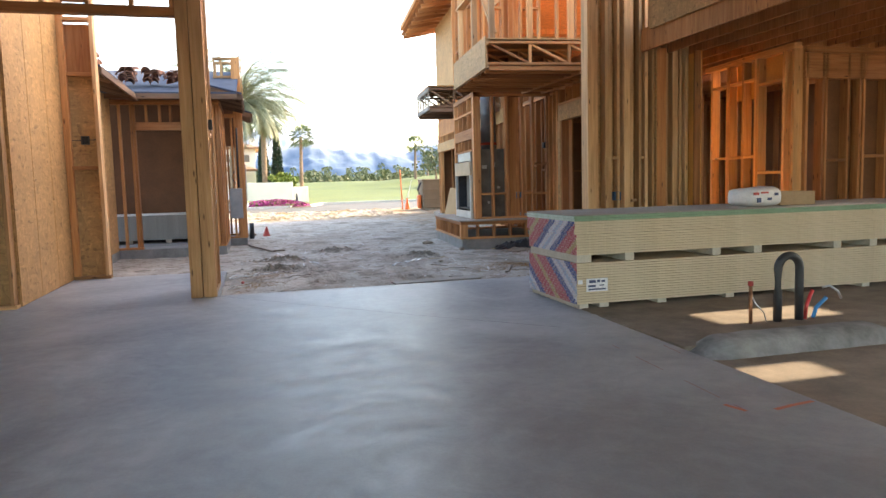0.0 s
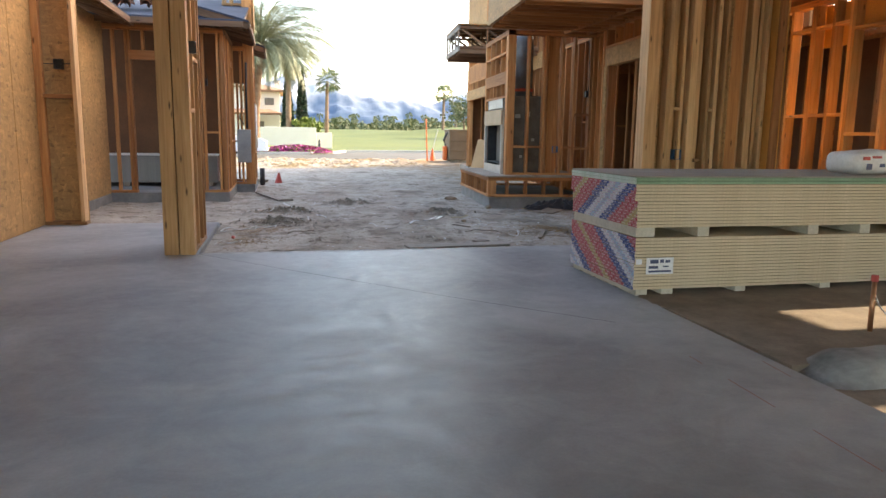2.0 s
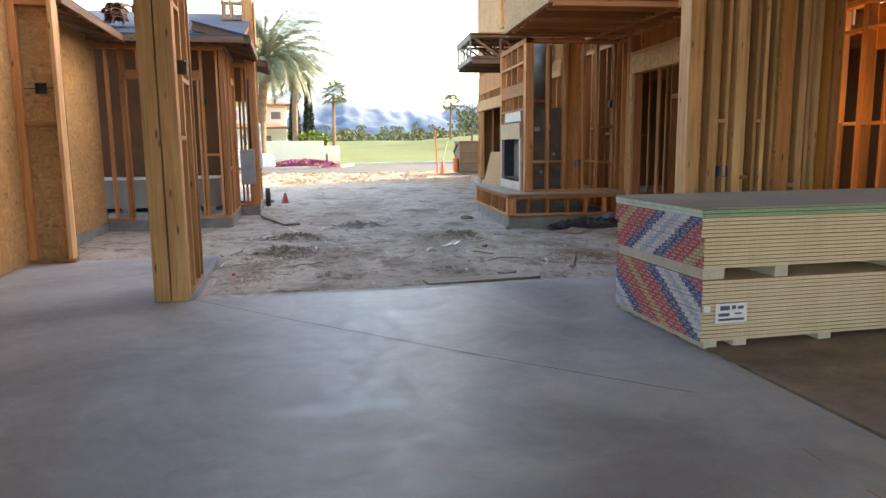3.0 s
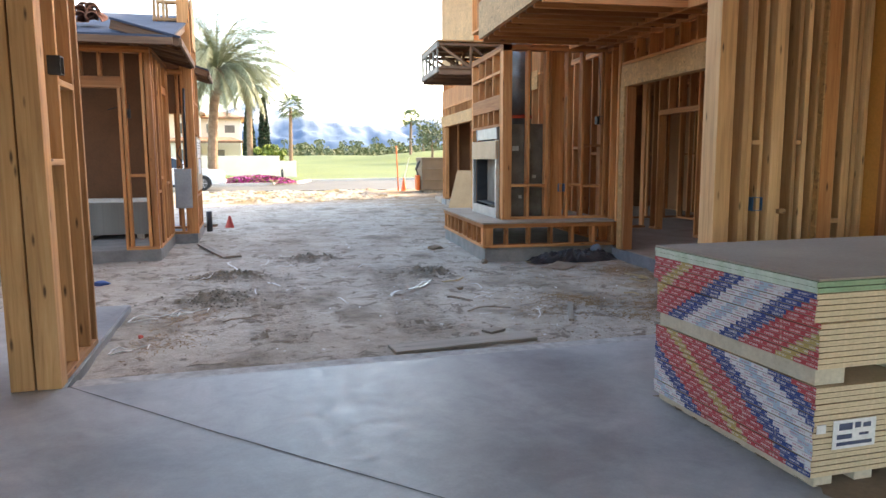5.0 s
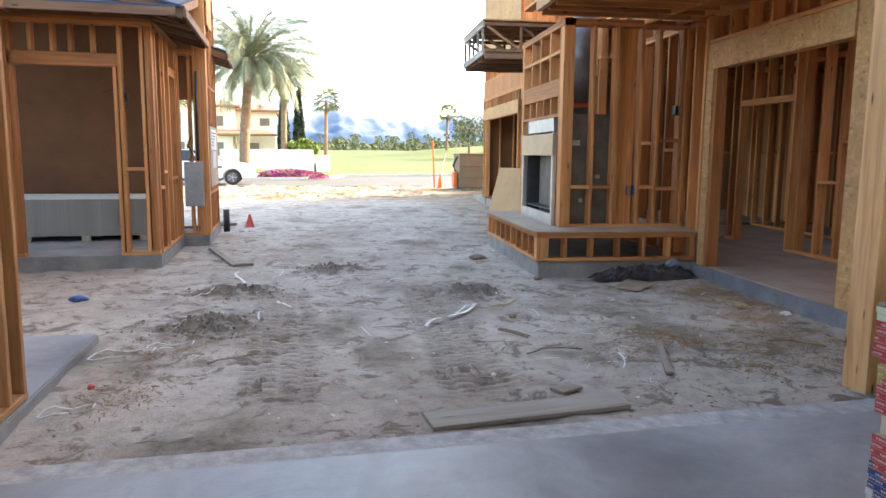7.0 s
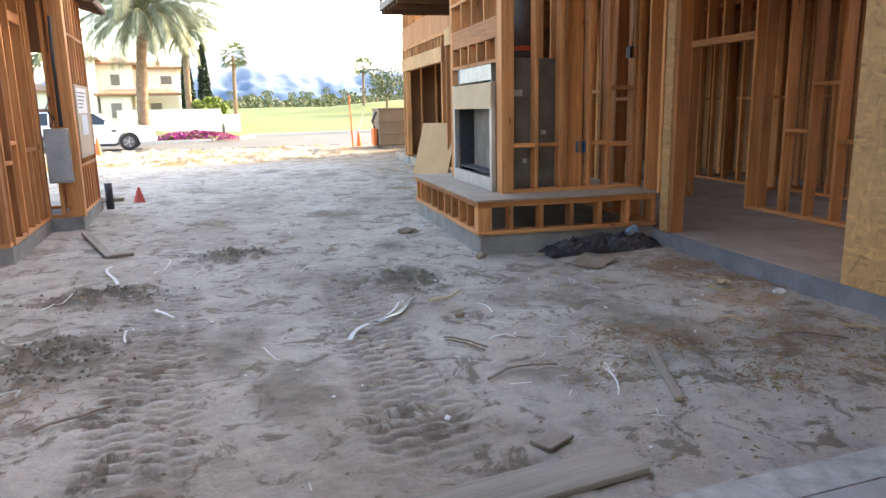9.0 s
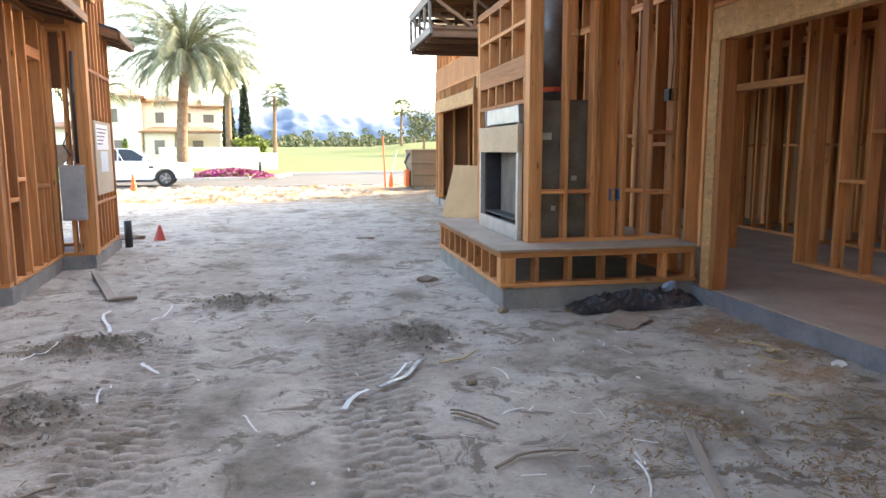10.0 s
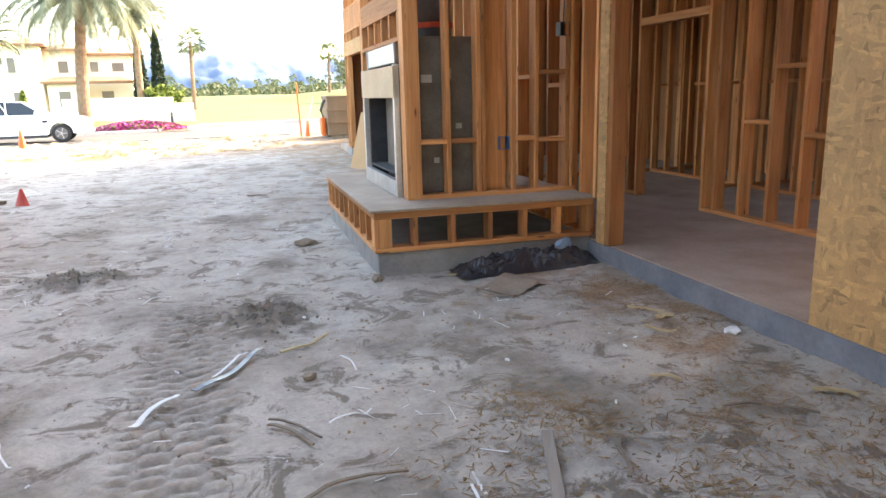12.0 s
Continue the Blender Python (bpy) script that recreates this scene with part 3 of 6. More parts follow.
part("firebox_body", box_bm(-0.30, 0.35, -0.75, 0.6, 0.51, 1.95, 0.01), mottled("dark_sheet_steel", (0.10, 0.085, 0.072), (0.18, 0.16, 0.14), 5, 0.6, 40, 0.1, 0.3), flue, "dark sheet-metal body")
for x, z, w, h in ((-0.20, 1.58, 0.10, 0.07), (0.0, 1.62, 0.07, 0.09), (-0.12, 0.84, 0.05, 0.05), (0.10, 1.15, 0.06, 0.05)):
    part("sticker", box_bm(x - w / 2, x + w / 2, -0.756, -0.752, z - h / 2, z + h / 2), mottled("faded_label", (0.36, 0.35, 0.33), (0.48, 0.47, 0.45), 6, 0.7), flue, "faded paper label")
part("pipe", cyl_bm(0.16, (0, -0.35, 1.95), (0, -0.35, 3.5), n=24), mottled("dull_flue_steel", (0.13, 0.13, 0.13), (0.20, 0.20, 0.20), 5, 0.55, 40, 0.1, 0.6), flue, smooth=True)
part("collar", cyl_bm(0.175, (0, -0.35, 2.05), (0, -0.35, 2.10), n=24), mottled("red_tape", (0.45, 0.06, 0.03), (0.5, 0.08, 0.04)), flue, "red band")

wall = stud_wall("wall_fireplace_side", "open stud wall beside the fireplace", rh(0.4, 0.49, 0), 1.66, 3.1,
                 [(0.02, 0.52, 3.01), (0.065, 0.52, 3.01), (0.11, 0.52, 3.01), 0.40, 0.69, 0.735, 1.03, 1.26, 1.57, 1.62], 0.14,
                 blocks=[(0.14, 0.38, 1.02), (0.42, 0.67, 1.02), (1.05, 1.24, 1.02), (1.28, 1.55, 1.62), (1.28, 1.55, 1.0)], material=FIR, z0=0.5)
board(wall, "wide_stud", (0.87, 0.03, 0.52), (0.87, 0.03, 3.01), 0.21, 0.042, FIR)
wall = stud_wall("wall_house_west", "long open stud wall of the house", rh(2.1, 0.2, 0, 90), 3.0, 3.1, [0.05, 0.4, 0.8, 1.2, 1.6, 2.0, 2.4, 2.8], 0.14, blocks=[(0.42, 0.78, 1.5), (1.22, 1.58, 1.6)], material=FIR, z0=0.1)

# wide opening with its post and strand-faced header
op = base("wall_opening_frame", rh(2.08, -2.53, 0, 90), "wide opening framed by a post and a deep header", "wall", "structure")
board(op, "post", (2.28, 0.0, 0.1), (2.28, 0.0, 2.44), 0.20, 0.14, FIR, "reddish built-up post")
part("post_facing", box_bm(2.24, 2.385, 0.071, 0.085, 0.1, 2.44), OSB, op)
part("header", box_bm(-0.06, 2.40, -0.07, 0.07, 2.442, 2.74, 0.004), OSB, op, "deep strand-lumber header")
board(op, "sill_rail", (-0.06, 0, 2.765), (2.4, 0, 2.765), 0.042, 0.14, FIR)
for u in spaced(0.0, 2.35, 0.39):
    board(op, "cripple_stud", (u, 0, 2.787), (u, 0, 3.06), 0.042, 0.14, FIR)
board(op, "top_plate", (-0.06, 0, 3.08), (2.4, 0, 3.08), 0.042, 0.14, FIR)
board(op, "trimmer", (2.44, 0.02, 0.5), (2.44, 0.02, 3.05), 0.042, 0.14, FIR)

# hall behind the opening
wall = stud_wall("wall_hall_corner", "open stud wall at the hall's end, lumber brightened for the glow", rh(3.92, -4.75, 0, 90), 2.3, 3.1, [0.02, 0.22, 0.83, 0.88, 1.20, 1.58, 1.63, 2.09], 0.14, material=GLOWPINE, z0=0.1,
                 blocks=[(0.24, 0.81, 1.30), (0.24, 0.81, 2.62), (0.90, 1.18, 1.55), (1.22, 1.56, 1.55), (1.65, 2.07, 1.55), (0.90, 1.56, 2.72), (1.65, 2.07, 2.72)], w=0.06)
part("panel", box_bm(0.92, 1.54, -0.068, -0.054, 2.45, 3.01), GLOWPLY, wall, "plywood square under the ceiling, coloured for the orange glow")
part("panel", box_bm(0.26, 0.80, -0.068, -0.054, 2.645, 3.01), GLOWPLY, wall)
# Board added above the plates to block daylight between the joists.
part("rim_board", box_bm(0.0, 2.3, -0.02, 0.02, 3.102, 3.335), WOOD, wall)
wall = stud_wall("wall_hall_east", "open stud wall along the hall with a door opening", rh(3.92, -2.44, 0, 90), 4.94, 3.1, [0.34, 0.74, 1.14, 1.54, 1.94, 2.34, 2.74, 3.14, 3.34, 4.69, 4.89], 0.14, material=FIR, z0=0.1, headers=[(3.36, 4.67, 2.2, 0.09)], skip=[(3.36, 4.67)],
                 blocks=[(0.36, 0.72, 1.62), (0.76, 1.12, 1.2), (1.16, 1.52, 1.62), (1.56, 1.92, 1.0), (1.96, 2.32, 1.62), (2.36, 2.72, 1.1)])
for u in (3.64, 3.99, 4.34):
    board(wall, "cripple_stud", (u, 0, 2.29), (u, 0, 3.01), 0.042, 0.14, FIR)
wall = stud_wall("wall_hall_end", "stud wall at the hall's end", rh(2.2, 2.7, 0), 1.65, 3.1, [0.05, 0.3, 0.7, 1.15, 1.6], 0.14, material=FIR, z0=0.1)
for nm, x, y, ang, ln in (("wall_inner_a", 5.6, 0.6, 90, 4.0), ("wall_inner_b", 2.3, 4.6, 0, 5.5), ("wall_inner_c", 5.0, 2.4, 0, 3.5)):
    stud_wall(nm, "open stud wall deeper in the house", rh(x, y, 0, ang), ln, 3.1, spaced(0.05, ln - 0.05, 0.41), 0.09, material=FIR, z0=0.1, blocks=[(0.1 + 0.82 * k, 0.44 + 0.82 * k, 1.5) for k in range(int(ln / 0.9))])
wall = base("wall_inner_back", rh(2.2, 8.2, 0), "brown plywood wall at the back of the rooms", "wall", "structure")
part("panel", box_bm(0, 8.5, 0, 0.02, 0.1, 3.1), PLY, wall)
wall = base("wall_inner_side", rh(8.9, -4.0, 0, 90), "brown plywood wall at the back of the rooms", "wall", "structure")
part("panel", box_bm(5.5, 12.2, 0, 0.02, 0.1, 3.1), PLY, wall)
ceiling("ceiling_house", rh(2.06, 0.75, 0), 8.0, 12.55, 3.105, "floor trusses and decking over the rooms", along_y=False, depth=0.42)


# ---- balconies of open floor trusses ----
def truss_balcony(m, lx, ly, label, lumber_a=None, lumber_b=None):
    """A box of floor trusses under a deck; two lumbers for trusses and rim."""
    lumber_a, lumber_b = lumber_a or FIR, lumber_b or WOOD
    b = base("balcony", m, label, "balcony")
    for k, y in enumerate(spaced(0.025, ly - 0.025, 0.6)):
        for z in (0.068, 0.405):
            board(b, "truss_chord", (0.02, y, z), (lx, y, z), 0.042, 0.09, lumber_a)
        n = max(2, round(lx / 0.62))
        for i in range(n):
            a, c = 0.05 + (lx - 0.1) * i / n, 0.05 + (lx - 0.1) * (i + 1) / n
            board(b, "truss_web", (a, y, 0.385), (c, y, 0.07), 0.04, 0.042, lumber_a)
            board(b, "truss_post", (c, y, 0.07), (c, y, 0.385), 0.042, 0.06, lumber_a)
    for z in (0.045, 0.405):
        board(b, "rim_chord", (0.0, 0.0, z), (0.0, ly, z), 0.085, 0.042, lumber_b)
    for y in spaced(0.1, ly - 0.1, 0.4):
        board(b, "rim_post", (0.0, y, 0.09), (0.0, y, 0.36), 0.042, 0.042, lumber_b)
    part("deck", box_bm(-0.02, lx, -0.02, ly + 0.02, 0.452, 0.472), OSB, b, "strand board deck")
    for y in spaced(0.02, ly - 0.02, 0.30):
        board(b, "soffit_joist", (0.02, y, -0.005), (lx, y, -0.005), 0.07, 0.042, lumber_a)
    part("soffit", box_bm(0.0, lx, 0.0, ly, 0.032, 0.044), PLY, b, "dark plywood soffit")
    return b


b1 = truss_balcony(rh(0.0, -2.52, 3.1), 2.1, 2.65, "cantilevered balcony of open floor trusses with a plywood side")
part("side_panel", box_bm(-0.045, -0.026, -0.02, 2.65, 0.0, 0.50), OSB, b1, "pale strand board rim")
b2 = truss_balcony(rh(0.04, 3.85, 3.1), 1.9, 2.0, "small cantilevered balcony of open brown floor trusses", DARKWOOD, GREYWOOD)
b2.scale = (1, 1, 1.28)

# ---- upper storey ----
wall = stud_wall("wall_upper_front", "open stud wall of the upper floor", rh(0.6, 0.45, 3.57), 6.0, 2.9, spaced(0.05, 5.9, 0.4), 0.14, material=FIR, blocks=[(0.1, 0.44, 1.2), (0.9, 1.24, 1.2)], headers=[(1.7, 3.2, 2.2, 0.3)])
part("panel", box_bm(3.3, 6.0, -0.09, -0.075, 0, 2.9), OSB, wall)
wall = stud_wall("wall_upper_chase", "framed chimney chase of the upper floor", rh(0.47, 0.42, 3.57, 90), 2.1, 3.1, spaced(0.05, 2.05, 0.4), 0.14, material=FIR, blocks=[(0.1, 0.44, 1.3), (0.9, 1.24, 1.3), (1.3, 1.64, 0.6)])
wall = stud_wall("wall_upper_west", "upper wall with strand board on its far part", rh(1.95, 2.5, 3.57, 90), 10.8, 3.6, spaced(0.05, 10.7, 0.42), 0.14, material=FIR, headers=[(1.0, 3.0, 2.2, 0.3)])
part("panel", box_bm(6.2, 10.8, 0.075, 0.09, 0.55, 3.6), OSB, wall)
post = base("wall_upper_rail", rh(0.03, -2.5, 3.575), "framed guard posts and braces on the balcony", "railing", "structure")
for y in (0.05, 1.3, 2.5):
    board(post, "post", (0.06, y, 0), (0.06, y, 2.9), 0.09, 0.09, WOOD)
board(post, "rail", (0.06, 0.0, 1.05), (0.06, 2.6, 1.05), 0.042, 0.14, WOOD)
board(post, "rail", (0.06, 0.0, 2.95), (0.06, 2.6, 2.95), 0.09, 0.14, WOOD)
board(post, "brace", (0.11, 0.1, 0.1), (0.11, 2.4, 2.6), 0.09, 0.042, WOOD)
for x in (0.7, 1.4, 2.0):
    board(post, "post", (x, 0.05, 0), (x, 0.05, 2.9), 0.09, 0.09, FIR)
board(post, "beam", (0.0, 0.05, 3.08), (2.2, 0.05, 3.08), 0.24, 0.14, FIR)
# Ridge is out of view, raised to keep stray sun off the garage wall.
bm = bmesh.new()
rv = [bm.verts.new(v) for v in ((0.6, -2.9, 7.2), (9, -2.9, 7.2), (9, 14.0, 7.2), (0.6, 14.0, 7.2), (4.4, 1.5, 10.2), (5.2, 1.5, 10.2), (5.2, 9.6, 10.2), (4.4, 9.6, 10.2), (0.6, -2.9, 7.36), (9, -2.9, 7.36), (9, 14.0, 7.36), (0.6, 14.0, 7.36))]
for f in ((0, 1, 2, 3), (8, 9, 5, 4), (9, 10, 6, 5), (10, 11, 7, 6), (11, 8, 4, 7), (4, 5, 6, 7), (0, 1, 9, 8), (1, 2, 10, 9), (2, 3, 11, 10), (3, 0, 8, 11)):
    bm.faces.new([rv[k] for k in f])
ob = finish(bm, "roof_right_house", FIR)
ob.matrix_world = RH
tagged(ob, "hipped timber roof with deep eaves", "roof", kind="structure")
eave = base("eave_right_house", rh(0.75, 6.4, 7.0), "overhanging eave with red-brown rafter tails", "eave", "structure")
for k in range(14):
    board(eave, "rafter_tail", (0, 0.6 * k, 0.0), (1.3, 0.6 * k, 0.25), 0.14, 0.06, FIR)
part("deck", box_bm(-0.05, 0.6, -0.2, 8.2, 0.16, 0.19), FIR, eave)

# far bay of the house, with its wide door opening
wall = stud_wall("wall_far_bay", "framed wall with a wide door opening", rh(1.95, 3.2, 0, 90), 10.2, 3.1,
                 [0.05, 0.45, 0.85, 1.25, 1.65, 2.05, 2.45, 2.85, 3.25, 3.65, 4.05, 4.45, 4.85, 5.25, 5.65, 5.7, 9.75, 9.8, 10.1], 0.14, material=FIR, z0=0.1,
                 headers=[(5.68, 9.82, 2.45, 0.32)], skip=[(5.74, 9.72)])
part("panel", box_bm(5.6, 10.2, 0.075, 0.09, 2.45, 2.78), OSB, wall)
part("panel", box_bm(0.1, 5.3, 0.075, 0.09, 2.75, 3.1), OSB, wall)
part("rim_board", box_bm(0.0, 10.2, -0.05, 0.06, 3.101, 3.569), FIR, wall)
for u in spaced(5.7, 10.15, 0.3):
    board(wall, "cripple_stud", (u, 0, 2.79), (u, 0, 3.01), 0.042, 0.14, FIR)
part("corner_footing", box_bm(9.6, 10.25, -0.09, 0.09, -0.3, 0.098, 0.01), FOOT, wall)
wall = stud_wall("wall_far_end", "plywood-backed stud wall at the end of the house", rh(1.95, 13.42, 0), 7.0, 3.1, spaced(0.05, 6.95, 0.42), 0.14, material=FIR, z0=0.1)
part("panel", box_bm(0.1, 7.0, 0.073, 0.088, 0.1, 3.1), PLY, wall)
wall = base("wall_far_back", rh(5.5, 7.0, 0, 90), "brown plywood wall inside the far bay", "wall", "structure")
part("panel", box_bm(1.3, 6.4, 0, 0.02, 0.1, 3.1), PLY, wall)
for u in spaced(1.4, 6.3, 0.42):
    board(wall, "stud", (u, 0.07, 0.1), (u, 0.07, 3.1), 0.042, 0.09, FIR)
# unseen plain block, added to shade the yard
wing = base("house_shade_block", P(8.9, 26.8, 0, 0, 0, -5), "plain unseen block added behind the house to shade the yard", "house")
part("wall", box_bm(0, 7, 0, 4.6, -0.1, 7.0), OSB, wing)
part("roof", box_bm(-0.5, 7.5, -0.4, 5.0, 7.0, 7.2), FIR, wing)
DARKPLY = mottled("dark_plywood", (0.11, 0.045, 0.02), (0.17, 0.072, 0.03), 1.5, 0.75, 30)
# ---- small house across the yard ----
wall = stud_wall("wall_left_house_front", "open stud wall with a wide door opening", P(-4.5, 15.08, 0), 3.88, 3.05, [0.05, 0.45, 0.85, 1.25, 1.65, 2.0, 2.22, 2.27, (3.44, 0.14, 2.46), 3.5, 3.76, 3.82, 3.86], 0.14, z0=0.1,
                 blocks=[(3.52, 3.74, 1.2)], headers=[(2.25, 3.48, 2.46, 0.16)], material=FIR, skip=[(2.30, 3.42)])
for u in (2.5, 2.75, 2.95, 3.2):
    board(wall, "cripple_stud", (u, 0, 2.625), (u, 0, 2.96), 0.042, 0.14, FIR)
wall = stud_wall("wall_left_house_side", "open stud wall with a tall window opening", P(-0.67, 15.16, 0, 0, 0, 90), 1.98, 3.05, [0.02, 0.35, 0.63, 1.03, (1.3, 0.14, 1.02), 1.6, 1.75, 1.95], 0.14, z0=0.1,
                 blocks=[(0.37, 0.61, 1.15), (1.05, 1.58, 1.04), (0.05, 0.33, 0.95)], headers=[(1.05, 1.58, 2.5, 0.12)], material=FIR)
wall = stud_wall("wall_left_house_bay", "stud wall that juts towards the yard", P(-0.3, 17.22, 0, 0, 0, 90), 1.95, 4.3, [0.3, 0.55, 0.8, 1.05, 1.3, 1.55, 1.9], 0.14, z0=0.1,
                 blocks=[(0.32, 1.9, 0.75), (0.32, 1.9, 2.5)], material=FIR)
board(wall, "post", (0.08, 0.0, 0.1), (0.08, 0.0, 4.3), 0.18, 0.2, FIR, "thick reddish corner post")
stud_wall("wall_left_house_return", "short stud wall in the recess", P(-0.66, 17.25, 0), 0.3, 3.0, [0.02, 0.2], 0.14, z0=0.1, material=FIR)
wall = stud_wall("wall_left_house_back", "brown plywood wall inside the small house", P(-4.5, 18.3, 0), 4.2, 3.05, [], 0.09, z0=0.1, material=FIR)
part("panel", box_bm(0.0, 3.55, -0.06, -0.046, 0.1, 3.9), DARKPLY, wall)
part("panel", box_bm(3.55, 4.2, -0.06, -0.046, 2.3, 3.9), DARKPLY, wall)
for u in (0.05, 0.3, 3.9, 4.15):
    board(wall, "stud", (u, 0, 0.15), (u, 0, 2.95), 0.042, 0.09, FIR)
wall = base("wall_wing_osb", P(-2.66, 11.3, 0, 0, 0, 90), "strand board sheathed wing wall on a concrete stem", "wall", "structure")
part("panel", box_bm(0, 3.72, -0.012, 0, 0.09, 3.1), OSB, wall)
part("stem", box_bm(0, 3.72, -0.02, 0.15, -0.4, 0.088, 0.005), FOOT, wall)
for u in spaced(0.05, 3.6, 0.41):
    board(wall, "stud", (u, 0.075, 0.1), (u, 0.075, 3.1), 0.042, 0.14, FIR)
stud_wall("wall_left_house_west", "open stud wall of the small house", P(-4.5, 15.1, 0, 0, 0, 90), 3.2, 3.05, spaced(0.05, 3.1, 0.41), 0.14, z0=0.1, material=FIR)
TAR = mottled("roof_underlayment", (0.035, 0.042, 0.065), (0.06, 0.07, 0.10), 2, 0.9)


def low_roof(name, m, length, run, rise, label, tails=True):
    """A sheet of roof deck that climbs along its own y, with rafter tails under the eave along x."""
    r = base(name, m, label, "roof", "structure")
    for u in spaced(0.05, length - 0.05, 0.42):
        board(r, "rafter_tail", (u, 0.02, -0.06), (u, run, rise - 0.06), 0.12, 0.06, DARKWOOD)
    bm = bmesh.new()
    vs = [bm.verts.new(v) for v in ((0, 0, 0), (length, 0, 0), (length, run, rise), (0, run, rise), (0, 0, 0.03), (length, 0, 0.03), (length, run, rise + 0.03), (0, run, rise + 0.03))]
    for f in ((0, 1, 2, 3), (4, 5, 6, 7), (0, 1, 5, 4), (1, 2, 6, 5), (2, 3, 7, 6), (3, 0, 4, 7)):
        bm.faces.new([vs[i] for i in f])
    part("deck", bm, TAR, r, "blue-black roofing underlayment")
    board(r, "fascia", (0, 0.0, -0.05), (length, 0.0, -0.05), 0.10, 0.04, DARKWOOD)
    return r


low_roof("roof_left_house", P(-4.6, 14.55, 3.12), 4.35, 4.5, 1.1, "low roof with blue-black underlayment and rafter tails")
low_roof("roof_wing", P(-2.1, 11.4, 3.10, 0, 0, 90), 3.4, 3.5, 1.0, "low wing roof with exposed rafter tails")
low_roof("roof_left_side", P(-0.15, 14.58, 3.12, 0, 0, 90), 2.6, 0.9, 0.22, "narrow eave with exposed rafter tails")
eave = low_roof("roof_left_far", P(0.02, 18.6, 3.15, 0, 0, 90), 1.5, 0.8, 0.25, "narrow far eave with exposed rafter tails")
# ---- drywall stack ----
PAPER = mottled("drywall_paper", (0.60, 0.48, 0.32), (0.70, 0.57, 0.40), 3, 0.85, 60, 0.1)
FACE = mottled("drywall_face", (0.30, 0.265, 0.225), (0.37, 0.33, 0.285), 1.5, 0.85, 60, 0.1)
GREENP = mottled("green_drywall_paper", (0.22, 0.34, 0.21), (0.28, 0.40, 0.26), 3, 0.85)
LABEL = mottled("white_label", (0.74, 0.75, 0.77), (0.82, 0.82, 0.84), 4, 0.6)
INK = mottled("blue_black_ink", (0.05, 0.07, 0.14), (0.08, 0.10, 0.18), 9, 0.6)


def tape_mat(name, slant, phase):
    """Printed end tape: slanting bands of blue, white, red and yellow made of short printed runs, one row for each pair of sheets."""
    m, nt, b = mat_base(name, 0.55)
    geo = nt.nodes.new("ShaderNodeNewGeometry")
    sep = nt.nodes.new("ShaderNodeSeparateXYZ")
    link(nt, geo.outputs["Position"], sep.inputs[0])

    def math_node(op, a, c, clamp=False):
        n = nt.nodes.new("ShaderNodeMath")
        n.operation = op
        for i, v in enumerate((a, c)):
            if isinstance(v, (int, float)):
                n.inputs[i].default_value = v
            else:
                link(nt, v, n.inputs[i])
        return n.outputs[0]
    row = math_node('FLOOR', math_node('DIVIDE', sep.outputs[2], 0.0254), 0)
    s = math_node('FRACT', math_node('DIVIDE', math_node('ADD', math_node('ADD', sep.outputs[1], phase * 1.22), math_node('MULTIPLY', row, slant)), 1.22), 0)
    r = nt.nodes.new("ShaderNodeValToRGB")
    r.color_ramp.interpolation = 'CONSTANT'
    els = r.color_ramp.elements
    BLUE, WHITE, RED, YEL = (0.025, 0.055, 0.22, 1), (0.62, 0.62, 0.66, 1), (0.42, 0.05, 0.065, 1), (0.42, 0.32, 0.11, 1)
    stops = [(0.0, BLUE), (0.12, WHITE), (0.21, (0.36, 0.47, 0.60, 1)), (0.28, WHITE), (0.37, BLUE), (0.49, RED), (0.70, YEL), (0.79, RED)]
    while len(els) < len(stops):
        els.new(0.5)
    for e, (p, c) in zip(els, stops):
        e.position, e.color = p, c
    link(nt, s, r.inputs[0])
    zf = math_node('FRACT', math_node('DIVIDE', sep.outputs[2], 0.0254), 0)
    mid = math_node('MULTIPLY', math_node('GREATER_THAN', zf, 0.32), math_node('LESS_THAN', zf, 0.66))
    yf = math_node('FRACT', math_node('ADD', math_node('MULTIPLY', sep.outputs[1], 11.0), math_node('MULTIPLY', row, 0.37)), 0)
    word = math_node('MULTIPLY', mid, math_node('LESS_THAN', yf, 0.68))
    lett = noise_tex(nt, coords(nt, "Object", (1, 160, 60)), 1.0, 2)
    inked = math_node('MULTIPLY', word, math_node('GREATER_THAN', lett, 0.44))
    light2 = math_node('LESS_THAN', math_node('ABSOLUTE', math_node('SUBTRACT', s, 0.245), 0), 0.125)
    prn = mix(nt, light2, (0.70, 0.66, 0.66), (0.42, 0.15, 0.20))
    col = mix(nt, math_node('MULTIPLY', inked, 0.6), r.outputs[0], prn)
    scuff = noise_tex(nt, coords(nt, "Object"), 22, 5)
    col = mix(nt, ramp(nt, scuff, [(0.6, grey(0)), (0.72, grey(0.5))]), col, (0.55, 0.51, 0.46))
    gap = math_node('LESS_THAN', zf, 0.10)
    col = mix(nt, math_node('MULTIPLY', gap, 0.55), col, (0.45, 0.42, 0.38))
    link(nt, col, b.inputs["Base Color"])
    return m


TAPE_DOWN, TAPE_UP = tape_mat("end_tape_lower", -0.040, 0.36), tape_mat("end_tape_upper", 0.041, 0.80)


